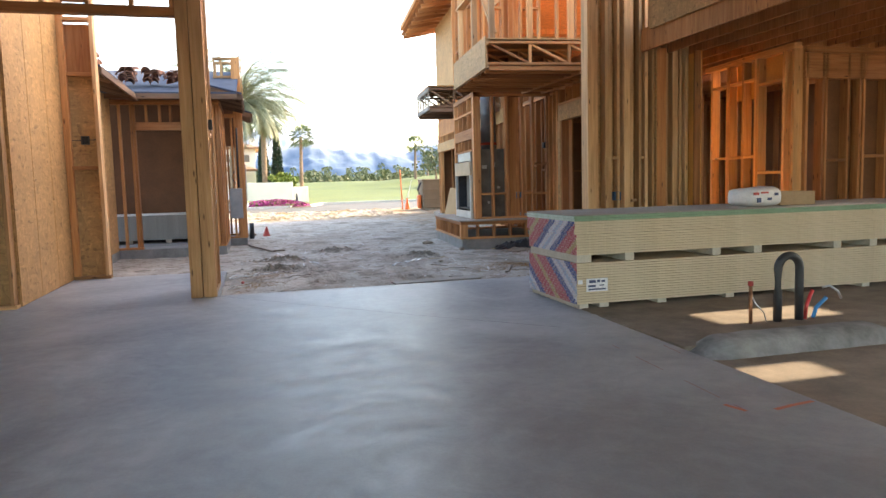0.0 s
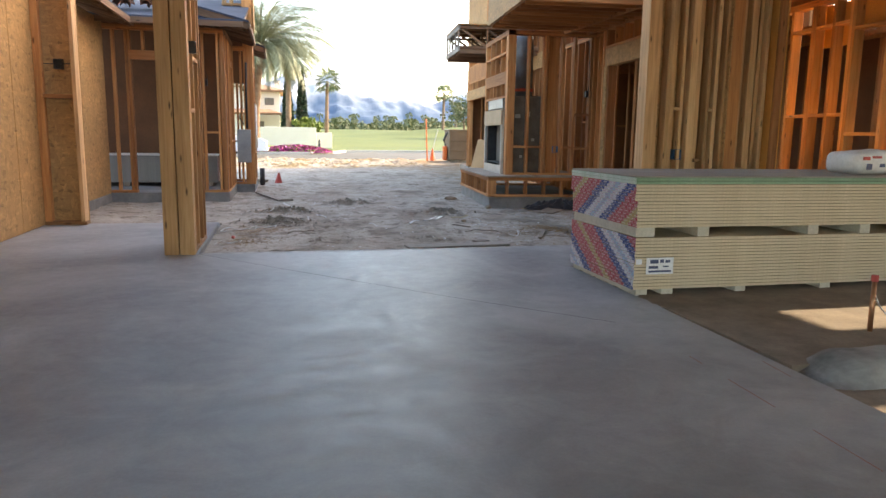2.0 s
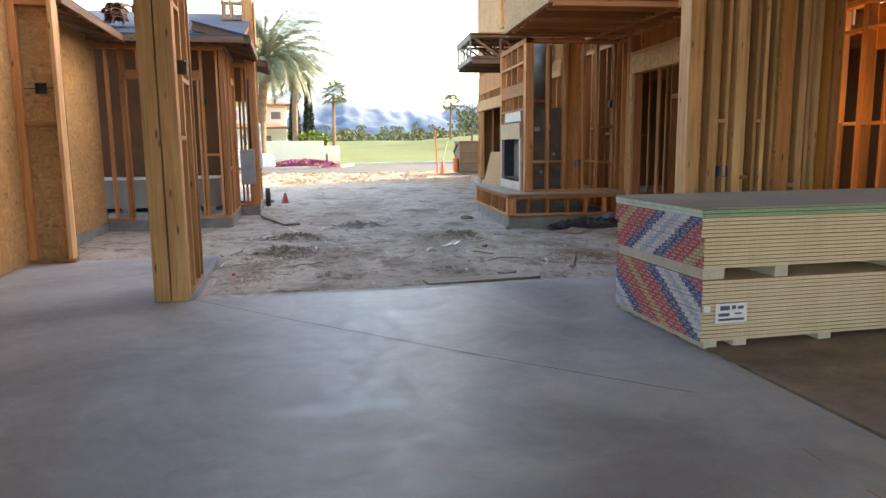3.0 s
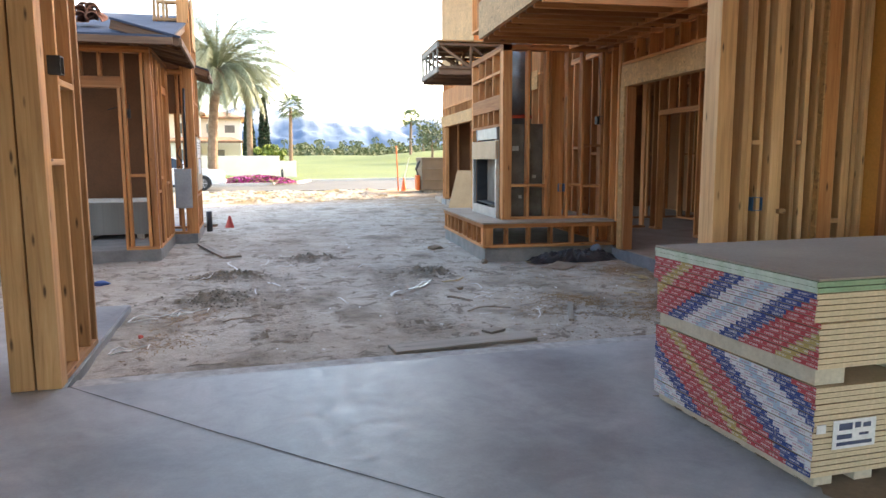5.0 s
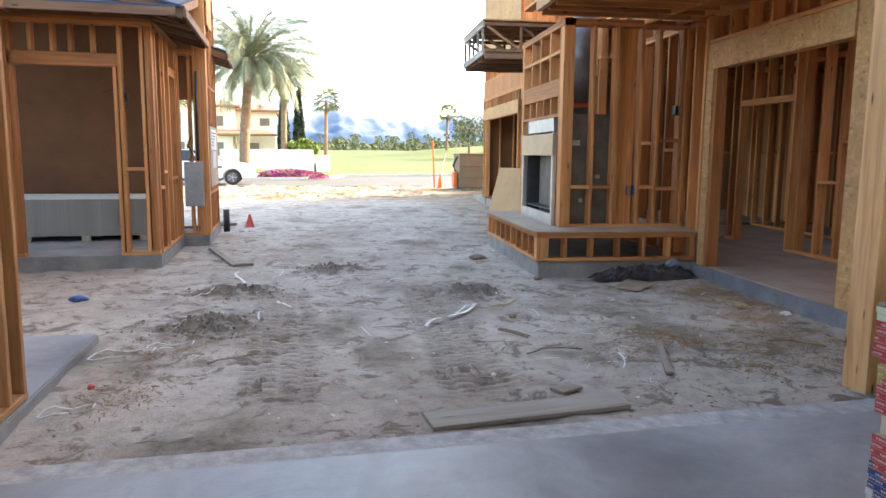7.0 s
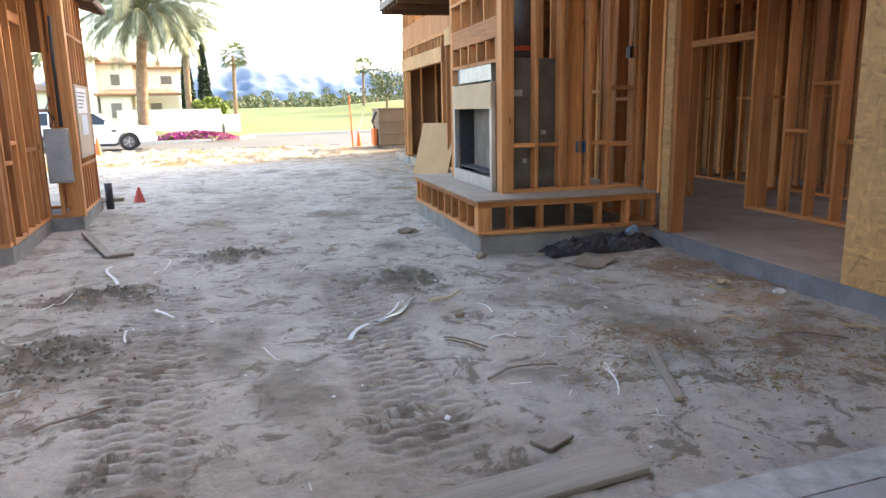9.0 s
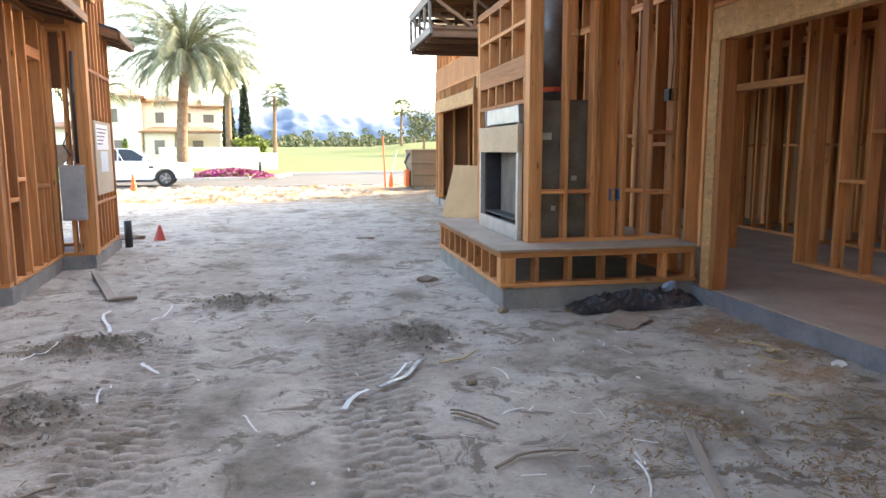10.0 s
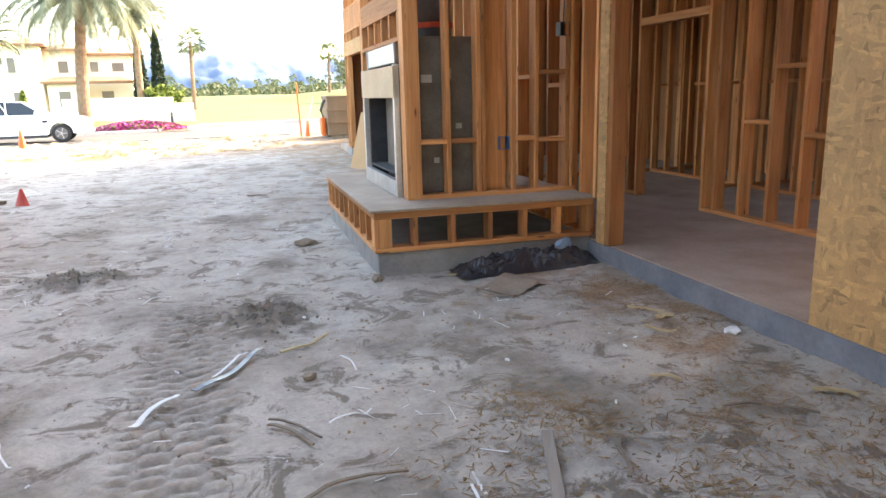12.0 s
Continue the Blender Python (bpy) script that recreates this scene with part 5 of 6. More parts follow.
straws("dry_straw", 3000, ((4.25, 9.75, 0.16), (4.6, 10.1, 0.2), (5.0, 10.4, 0.18), (5.3, 9.8, 0.25), (4.9, 9.5, 0.2), (3.9, 10.7, 0.14), (4.1, 10.4, 0.12), (5.5, 11.4, 0.2), (0.2, 13.1, 0.2), (-0.1, 9.9, 0.2), (0.0, 10.9, 0.22), (5.4, 12.2, 0.25), (3.5, 10.2, 0.2)), STRAWY, "dry straw and shavings strewn over the dirt", "straw", 21, (0.012, 0.06))
straws("pale_shavings", 70, ((1.0, 13.8, 0.5), (3.2, 10.4, 0.6), (4.6, 12.4, 0.5), (1.4, 15.6, 0.9)), WHITEP, "thin pale shavings strewn over the dirt", "shavings", 22, (0.04, 0.14))
scatter_mesh("sawdust_chips", 1100, ((3.0, 5.9), (9.0, 13.0)), (0.006, 0.024), STRAWY, "brown wood chips strewn over the dirt", "wood chips", 3)
scatter_mesh("gravel", 1600, ((-2.4, 5.8), (9.0, 24.0)), (0.006, 0.024), BARK, "dark clods and pebbles strewn over the yard", "gravel", 5)
scatter_mesh("litter", 70, ((-0.4, 5.0), (9.2, 19.0)), (0.015, 0.04), WHITEP, "tiny white scraps strewn over the yard", "litter", 8)


r = random.Random(2)
spots = []
for mx, my, rx, ry, mh in MOUNDS:
    for _ in range(int(1700 * rx)):
        a, d = r.uniform(0, 6.3), r.gauss(0, 0.5)
        x, y = mx + rx * d * math.cos(a), my + ry * d * math.sin(a)
        k = 0.006 + 0.026 * r.random() ** 4
        spots.append((x, y, lie(x, y) + k * 0.2, k, 0.8))
lumps("clods", spots, mottled("dark_soil", (0.16, 0.14, 0.11), (0.28, 0.25, 0.205), 9, 0.95, 50, 0.5), "dark broken clods on the dirt heaps", "soil", 2)

# leaning sheet by the far bay
lean = base("leaning_board", P(6.02, 22.6, G, 0, 0, -69), "sheet of tan board leaning against the house wall", "board")
ob = part("sheet", box_bm(0, 1.22, -0.006, 0.006, 0, 1.22, 0.002), mottled("pale_board", (0.34, 0.20, 0.095), (0.42, 0.255, 0.125), 2, 0.8), lean)
ob.rotation_euler = (radians(-17), 0, 0)

# ---- fittings in the framing ----
DARK = mottled("dark_plastic", (0.02, 0.02, 0.024), (0.035, 0.035, 0.04), 5, 0.5)
BLUEBOX = mottled("blue_plastic", (0.03, 0.10, 0.22), (0.04, 0.13, 0.28), 5, 0.5)


def junction_box(x, y, z, material, label, wire=(), turn=0):
    j = base("junction_box", P(x, y, z, 0, 0, turn), label, "junction box")
    bm = box_bm(-0.05, 0.05, 0.03, 0.04, -0.06, 0.06)
    for b in ((-0.05, -0.045, -0.04, 0.03, -0.06, 0.06), (0.045, 0.05, -0.04, 0.03, -0.06, 0.06), (-0.045, 0.045, -0.04, 0.03, 0.055, 0.06), (-0.045, 0.045, -0.04, 0.03, -0.06, -0.055)):
        box_bm(*b, bm=bm)
    part("box", bm, material, j)
    if wire:
        part("wire", tube_bm(wire, 0.006, 6), DARK, j, smooth=True)
    return j


junction_box(-2.33, 11.22, 2.02, DARK, "black round junction box on a wire between studs", [(-0.22, 0, 0.0), (0, 0, 0.0), (0.2, 0, 0.01)])
junction_box(5.03, 9.11, 1.02, BLUEBOX, "blue plastic outlet box nailed to a stud")
junction_box(-0.50, 9.08, 2.05, DARK, "black outlet box nailed to a stud", turn=90)
q = RH @ Vector((1.93, 0.45, 2.0))
junction_box(q.x, q.y, q.z, DARK, "black round junction box between the studs", [(0, 0, 0), (0.02, 0, 0.4), (0.0, 0.05, 0.95)])
q = RH @ Vector((1.35, 0.5, 0.98))
junction_box(q.x, q.y, q.z, BLUEBOX, "blue outlet box near the hearth")
junction_box(-0.98, 15.1, 2.1, DARK, "black junction box with a loop of wire", [(-0.25, 0, 0.05), (-0.1, 0, 0.1), (0, 0, 0.22), (0.05, 0, 0.1), (0, 0, 0)])

# ---- inside and on the small house ----
s2 = base("grey_drywall_stack", P(-3.6, 16.6, 0.1), "low stack of grey drywall on the small house's floor", "drywall stack")
GREYB = mottled("grey_board", (0.20, 0.19, 0.18), (0.27, 0.26, 0.245), 3, 0.85)
me = box_bm(0, 2.66, 0, 1.22, 0, 0.024)
sheet_me = bpy.data.meshes.new("drywall_sheet")
me.to_mesh(sheet_me)
me.free()
sheet_me.materials.append(GREYB)
for k in range(21):
    ob = new("drywall_sheet", sheet_me)
    ob.parent = s2
    ob.location = (rng.uniform(-0.004, 0.004), rng.uniform(-0.004, 0.004), 0.08 + 0.0256 * k)
part("cover_sheet", box_bm(0, 2.66, -0.01, 1.22, 0.62, 0.635), WHITEP, s2, "white top sheet")
for x in (0.1, 0.9, 1.7, 2.5):
    part("spacer", box_bm(x - 0.06, x + 0.06, 0, 1.22, 0, 0.08), GREYWOOD, s2)
part("end_wrap", box_bm(2.662, 2.672, 0.02, 1.2, 0.1, 0.6), mottled("pink_wrap", (0.55, 0.36, 0.36), (0.66, 0.50, 0.48), 8, 0.6), s2, "pink and white end tape")
panel = base("electrical_panel", P(-0.40, 17.13, 0.57), "grey metal electrical panel in the framing", "electrical panel")
GREYM = mottled("grey_enamel", (0.28, 0.295, 0.31), (0.40, 0.415, 0.43), 4, 0.5, 40, 0.05, 0.2)
part("box", box_bm(-0.16, 0.12, -0.06, 0.06, 0, 0.70, 0.008), GREYM, panel)
part("door", box_bm(-0.145, 0.105, -0.072, -0.061, 0.03, 0.63, 0.004), GREYM, panel)
part("conduit", tube_bm([(0.05, 0, 0.72), (0.05, 0, 1.5), (0.06, 0.02, 2.1)], 0.022, 10), DARK, panel, smooth=True)
part("wire_bundle", tube_bm([(-0.08, 0, 0.72), (-0.02, -0.03, 0.82), (-0.1, 0.0, 0.95), (-0.04, 0.0, 1.1)], 0.012, 8), DARK, panel, smooth=True)
permit = base("notice_board", P(-0.2, 17.42, 0.86, 0, 0, 90), "plywood notice board with pale papers pinned on it", "notice board")
part("board", box_bm(0, 1.22, -0.016, 0, 0, 0.98, 0.002), mottled("tan_plywood", (0.44, 0.35, 0.25), (0.52, 0.43, 0.32), 2, 0.8), permit)
part("paper", box_bm(0.08, 0.95, -0.020, -0.0165, 0.60, 0.94), LABEL, permit)
part("paper", box_bm(0.30, 0.85, -0.020, -0.0165, 0.30, 0.58), mottled("pale_blue_paper", (0.60, 0.66, 0.74), (0.70, 0.75, 0.80), 5, 0.7), permit)
for k in range(5):
    part("print_bar", box_bm(0.14 + 0.02 * (k % 2), 0.85 - 0.09 * k, -0.0225, -0.0205, 0.87 - 0.05 * k, 0.885 - 0.05 * k), INK, permit)
drum = base("black_pipe_stub", P(-0.12, 19.25, G), "short black pipe standing beside the slab", "pipe")
part("pipe", cyl_bm(0.06, (0, 0, 0), (0, 0, 0.42), n=16), DARK, drum, smooth=True)
flag = base("red_marker_cone", P(0.26, 20.0, G), "small red marker standing on the dirt", "marker")
part("cone", cyl_bm(0.10, (0, 0, 0), (0.01, 0, 0.26), 0.02, 12), REDP, flag)
rubble("debris_pile", -0.25, 20.3, G + 0.03, 0.25, 0.12, 0.06, 15, EARTH, "dark debris beside the small house", "debris")

# chimney frame on the small house
ch = base("chimney_frame", P(-0.80, 17.3, 3.4), "open lumber chimney frame above the low roof", "chimney frame")
for x in (0.03, 0.18, 0.42, 0.57):
    for y in (0.05, 0.65):
        board(ch, "stud", (x, y, 0), (x, y, 0.86), 0.042, 0.09, WOOD)
for z in (0.46, 0.88):
    for y in (0.05, 0.65):
        board(ch, "plate", (0, y, z), (0.6, y, z), 0.05, 0.12, WOOD)
part("panel", box_bm(0.62, 0.635, 0.0, 0.7, 0.0, 0.9), OSB, ch)
# roof tile piles
TILE = mottled("clay_tile", (0.15, 0.055, 0.03), (0.30, 0.12, 0.065), 5, 0.85)
bm = bmesh.new()
tile_me = bpy.data.meshes.new("roof_tile")
n = 8
for y, k in ((0.0, 1.0), (0.42, 0.85)):
    for rr in (0.095, 0.08):
        for i in range(n + 1):
            a = math.pi * i / n
            bm.verts.new((rr * k * math.cos(a), y, rr * k * math.sin(a)))
bm.verts.ensure_lookup_table()
v, m9 = bm.verts, n + 1
for i in range(n):
    for a, b in ((0, 2), (1, 3), (0, 1), (2, 3)):
        bm.faces.new((v[a * m9 + i], v[a * m9 + i + 1], v[b * m9 + i + 1], v[b * m9 + i]))
bmesh.ops.recalc_face_normals(bm, faces=bm.faces)
bm.to_mesh(tile_me)
bm.free()
tile_me.materials.append(TILE)
for px, py, pz, cnt in ((-2.75, 13.3, 3.45, 8), (-2.35, 15.2, 3.45, 12), (-1.9, 15.3, 3.47, 11), (-1.45, 15.25, 3.45, 10), (-3.2, 14.2, 3.6, 8)):
    pile = base("roof_tile_pile", P(px, py, pz, 8, 0, rng.uniform(-8, 8)), "loose pile of red-brown clay roof tiles", "tile pile", group="tile piles on the roof")
    for k in range(cnt):
        ob = new("roof_tile", tile_me)
        ob.parent = pile
        ob.matrix_basis = P(rng.uniform(-0.03, 0.03) + 0.12 * (k % 2) - 0.06, rng.uniform(-0.08, 0.08), 0.042 * (k // 2) - 0.03, rng.uniform(-8, 8), rng.uniform(-22, 22), rng.uniform(-14, 14))
# ---- road, lawn and distance ----
ASPHALT = mottled("asphalt", (0.06, 0.057, 0.054), (0.09, 0.085, 0.08), 0.6, 0.9, 60, 0.3)
KERB = mottled("kerb_concrete", (0.42, 0.40, 0.37), (0.52, 0.50, 0.46), 3, 0.9)


def grass_mat():
    m, nt, b = mat_base("grass", 0.9)
    co = coords(nt, "Object")
    n1 = noise_tex(nt, co, 0.12, 5, 0.6)
    n2 = noise_tex(nt, co, 3.0, 6, 0.7)
    col = ramp(nt, n1, [(0.3, (0.055, 0.085, 0.006)), (0.7, (0.095, 0.120, 0.010))])
    col = mix(nt, 0.5, col, ramp(nt, n2, [(0.3, grey(0.6)), (0.7, grey(1.25))]), 'MULTIPLY')
    link(nt, col, b.inputs["Base Color"])
    bump(nt, b, n2, 0.6, 0.03)
    return m


GRASS = grass_mat()
EDGE = [(-90, 44.5), (-1.6, 44.5), (2.0, 45.3), (3.7, 47.5), (4.6, 51.2), (9, 52.2), (90, 52.2)]
prism("road", [(-90, 37.8), (90, 37.8), *EDGE[::-1]], G - 0.06, G + 0.01, ASPHALT, "grey asphalt road along the green", "road")
kerb = base("kerb", P(0, 0, G), "pale concrete kerb beside the road", "kerb", "structure")
for a, b in zip(EDGE, EDGE[1:]):
    board(kerb, "kerb_stone", (*a, 0.08), (*b, 0.08), 0.16, 0.28, KERB)


def lawn_height(x, y):
    t = min(1, max(0, (y - 54) / 110))
    h = 0.04 + 2.0 * t * t * (3 - 2 * t)
    h += 0.55 * math.exp(-((x + 4) / 6) ** 2 - ((y - 52) / 6) ** 2) * min(1, max(0, (y - 45.5) / 3))
    for cx, cy, rx, ry, hh in ((27, 112, 12, 9, 0.9), (40, 120, 14, 10, 1.4), (14, 130, 15, 8, 0.5), (60, 110, 18, 12, 1.5)):
        h += hh * math.exp(-((x - cx) / rx) ** 2 - ((y - cy) / ry) ** 2)
    return h + 0.05 * noise.noise(Vector((x * 0.2, y * 0.2, 0)))


def edge_y(x):
    for (x0, y0), (x1, y1) in zip(EDGE, EDGE[1:]):
        if x0 <= x <= x1:
            return y0 + (y1 - y0) * (x - x0) / (x1 - x0)
    return 52


def build_lawn():
    xs = axis([(-90, -10, 5), (-10, 10, 0.5), (10, 70, 2.0), (70, 90, 10)])
    verts, faces = [], []
    rows = 70
    for j in range(rows + 1):
        s = j / rows
        for x in xs:
            y = edge_y(x) + 0.15 + (260 - edge_y(x)) * s ** 2.2
            verts.append((x, y, G + lawn_height(x, y)))
    n = len(xs)
    for j in range(rows):
        for i in range(n - 1):
            faces.append((j * n + i, j * n + i + 1, (j + 1) * n + i + 1, (j + 1) * n + i))
    me = bpy.data.meshes.new("lawn")
    me.from_pydata(verts, [], faces)
    me.polygons.foreach_set("use_smooth", [True] * len(faces))
    me.materials.append(GRASS)
    return tagged(new("lawn", me), "bright mown green with low mounds", "lawn", kind="structure")


build_lawn()


def leaf_mat(name, a, b_):
    m, nt, b = mat_base(name, 0.65)
    g = nt.nodes.new("ShaderNodeNewGeometry")
    link(nt, ramp(nt, g.outputs["Random Per Island"], [(0.0, a), (1.0, b_)]), b.inputs["Base Color"])
    return m


DATE = leaf_mat("date_palm_leaf", (0.095, 0.115, 0.06), (0.29, 0.305, 0.19))
FAN = leaf_mat("fan_palm_leaf", (0.07, 0.10, 0.04), (0.20, 0.23, 0.10))
CYPRESS = leaf_mat("cypress_leaf", (0.012, 0.028, 0.012), (0.035, 0.06, 0.025))
SHRUB = leaf_mat("shrub_leaf", (0.09, 0.14, 0.015), (0.24, 0.28, 0.05))
WOODS = leaf_mat("far_leaf", (0.06, 0.085, 0.035), (0.20, 0.19, 0.085))
TRUNK = mottled("palm_trunk", (0.16, 0.10, 0.06), (0.30, 0.20, 0.13), 5, 0.95, 14, 0.9)


def palm_trunk(h, r0, r1, lean=0.0):
    pts = [(lean * (k / 24) ** 2, 0, h * k / 24) for k in range(25)]
    rad = [(r0 + (r1 - r0) * k / 24) * (1 + (0.06 if k % 2 else -0.04)) * (1.25 if k == 0 else 1) for k in range(25)]
    return tube_bm(pts, rad, 14)


def date_crown(seed, radius, count):
    """Feathered fronds that rise, arch over and hang, each with two ranks of narrow leaflets."""
    r = random.Random(seed)
    bm = bmesh.new()
    seg = 18
    for i in range(count):
        az = i * 2.39996 + r.uniform(-0.25, 0.25)
        age = (i + 0.5) / count
        lift = 1.42 - 1.75 * age ** 0.8 + r.uniform(-0.1, 0.1)
        ln = radius * (0.72 + 0.34 * math.sin(math.pi * min(1, 0.25 + age))) * r.uniform(0.88, 1.1)
        bend = (0.115 - 0.04 * age) * r.uniform(0.8, 1.2)
        out = Vector((math.cos(az), math.sin(az), 0))
        side = Vector((-out.y, out.x, 0))
        p, ang, pts = out * 0.12, lift, []
        for k in range(seg + 1):
            pts.append(p.copy())
            p += (out * math.cos(ang) + Vector((0, 0, math.sin(ang)))) * ln / seg
            ang = max(-1.45, ang - bend * (0.4 + 1.1 * k / seg))
        for k in range(seg):
            a, b = pts[k], pts[k + 1]
            w = side * (0.035 * (1 - k / seg) + 0.006)
            bm.faces.new([bm.verts.new(v) for v in (a - w, b - w, b + w, a + w)])
            if k < 2:
                continue
            d = (b - a).normalized()
            up = side.cross(d).normalized()
            size = 0.135 * radius * math.sin(math.pi * min(1, (k + 2.0) / (seg + 2.4))) ** 0.5
            for half in (0.1, 0.35, 0.6, 0.85):
                q = a.lerp(b, half)
                for s in (-1, 1):
                    tip = q + (side * s * 0.62 + d * 0.72 + up * 0.12 - Vector((0, 0, r.uniform(0.15, 0.5)))) * size * r.uniform(0.8, 1.15)
                    bm.faces.new([bm.verts.new(v) for v in (q - d * 0.022, q + d * 0.022, tip)])
    return bm


def fan_crown(seed, radius, count):
    """Round pleated leaves, cut into narrow fingers, on bare stalks."""
    r = random.Random(seed)
    bm = bmesh.new()
    for i in range(count):
        az, el = i * 2.39996, 1.25 - 2.1 * (i + 0.5) / count
        d = Vector((math.cos(az) * math.cos(el), math.sin(az) * math.cos(el), math.sin(el)))
        c = d * radius * r.uniform(0.42, 0.62)
        side = d.cross(Vector((0, 0, 1)) + Vector((r.uniform(-0.6, 0.6), r.uniform(-0.6, 0.6), 0))).normalized()
        up = side.cross(d)
        fan = radius * r.uniform(0.42, 0.55)
        for k in range(13):
            a = -1.5 + 3.0 * k / 12
            tip = c + (d * math.cos(a) + side * math.sin(a)) * fan * r.uniform(0.8, 1.1) - Vector((0, 0, r.uniform(0.1, 0.4) * fan))
            w = (side * math.cos(a) - d * math.sin(a)) * fan * 0.065
            mid = c.lerp(tip, 0.5) + up * 0.04 * fan
            bm.faces.new([bm.verts.new(v) for v in (c, mid - w, tip, mid + w)])
        bm.faces.new([bm.verts.new(v) for v in (Vector(), c + side * 0.03, c - side * 0.03)])
    return bm


def date_palm(x, y, z, h, radius, count, seed, label, lean=0.0, r0=0.36):
    t = base("date_palm", P(x, y, z), label, "palm tree")
    part("trunk", palm_trunk(h, r0, r0 * 0.85, lean), TRUNK, t)
    bm = bmesh.new()
    bmesh.ops.create_icosphere(bm, subdivisions=2, radius=r0 * 1.6, matrix=Matrix.Translation((lean, 0, h - 0.15)) @ Matrix.Diagonal((1, 1, 1.9, 1)))
    part("heart", bm, TRUNK, t)
    c = part("crown", date_crown(seed, radius, count), DATE, t, "long drooping grey-green feather fronds")
    c.location = (lean, 0, h + 0.5)
    return t


def fan_palm(x, y, z, h, radius, seed, label="tall slender fan palm on the green"):
    t = base("fan_palm", P(x, y, z), label, "palm tree")
    part("trunk", palm_trunk(h, 0.24, 0.16, 0.15), TRUNK, t)
    c = part("crown", fan_crown(seed, radius, 34), FAN, t, "round crown of dark fan leaves")
    c.location = (0.15, 0, h)
    return t


date_palm(-1.3, 48.0, G + 0.42, 5.8, 5.4, 140, 3, "large date palm beside the flower bed", 0.45, 0.30)
date_palm(0.95, 66.0, G + 0.3, 6.7, 3.3, 80, 4, "date palm standing behind a larger palm", 0.1, 0.26)
date_palm(-7.2, 58.0, G + 0.2, 4.6, 2.7, 46, 8, "small palm before the white house", 0.1, 0.22)
date_palm(-9.6, 56.0, G + 0.2, 5.2, 2.7, 46, 9, "small palm before the white house", -0.1, 0.22)
fan_palm(5.45, 85.0, G + 0.5, 6.75, 1.85, 5)
fan_palm(25.0, 110.0, G + 1.8, 5.9, 1.8, 6)
fan_palm(31.5, 128.0, G + 2.8, 3.6, 1.4, 7)


def clump_tree(name, x, y, z, h, rx, seed, material, label, category, trunk=True, count=900, leaf=0.22, column=False):
    """A tapered trunk with limbs and a crown of many small leaf faces in uneven clumps."""
    r = random.Random(seed)
    t = base(name, P(x, y, z), label, category)
    if trunk:
        bm = tube_bm([(0, 0, 0), (0.05, 0, h * 0.25), (0.0, 0.05, h * 0.5)], [0.05 * rx + 0.06, 0.04 * rx + 0.04, 0.03], 8)
        for k in range(5):
            a = k * 1.3
            tube_bm([(0, 0, h * 0.3), (rx * 0.3 * math.cos(a), rx * 0.3 * math.sin(a), h * 0.55), (rx * 0.6 * math.cos(a), rx * 0.6 * math.sin(a), h * 0.75)], [0.05, 0.035, 0.012], 6, bm)
        part("trunk", bm, TRUNK, t)
    bm = bmesh.new()
    lumps = [(Vector((r.uniform(-0.7, 0.7) * rx, r.uniform(-0.7, 0.7) * rx, h * r.uniform(0.4, 0.88))), rx * r.uniform(0.28, 0.5)) for _ in range(12)]
    for _ in range(count):
        if column:
            s = r.random() ** 0.8
            a = r.uniform(0, 6.3)
            w = rx * (1 - s) ** 0.55 * min(1, 0.35 + s * 6) * r.uniform(0.75, 1.05)
            c = Vector((w * math.cos(a), w * math.sin(a), h * s))
        else:
            o, rr = r.choice(lumps)
            d = Vector((r.gauss(0, 1), r.gauss(0, 1), r.gauss(0, 0.8))).normalized()
            c = o + d * rr * r.uniform(0.5, 1.0)
        u = Vector((r.gauss(0, 1), r.gauss(0, 1), r.gauss(0, 1))).normalized() * leaf * r.uniform(0.6, 1.2)
        w = u.cross(Vector((r.gauss(0, 1), r.gauss(0, 1), r.gauss(0, 1)))).normalized() * leaf * 0.5
        bm.faces.new([bm.verts.new(v) for v in (c - u, c + w, c + u, c - w)])
    part("crown", bm, material, t)
    return t


clump_tree("cypress", 0.95, 70.5, G + 1.4, 5.0, 0.62, 11, CYPRESS, "tall narrow dark cypress beside the white house", "tree", True, 1500, 0.2, True)
clump_tree("cypress", 2.3, 71.5, G + 1.4, 5.7, 0.62, 12, CYPRESS, "tall narrow dark cypress beside the white house", "tree", True, 1500, 0.2, True)
clump_tree("yard_tree", 25.3, 98.0, G + 1.2, 5.6, 3.2, 13, WOODS, "sparse grey-green tree beyond the mounds", "tree", True, 900, 0.25)
clump_tree("yard_tree", 30.5, 100.0, G + 1.6, 5.0, 3.0, 14, WOODS, "sparse grey-green tree beyond the mounds", "tree", True, 900, 0.25)
for k, (x, y, h, w) in enumerate(((1.9, 66, 2.3, 0.7), (2.7, 67, 2.5, 0.8), (3.5, 69, 2.1, 0.7))):
    clump_tree("shrub", x, y, G + 0.25, h, w, 20 + k, SHRUB, "rounded light green shrub on the green", "shrub", False, 900, 0.16)
clump_tree("shrub", -5.6, 58.5, G + 0.3, 2.0, 0.35, 31, SHRUB, "slim clipped shrub before the white house", "shrub", False, 500, 0.12, True)


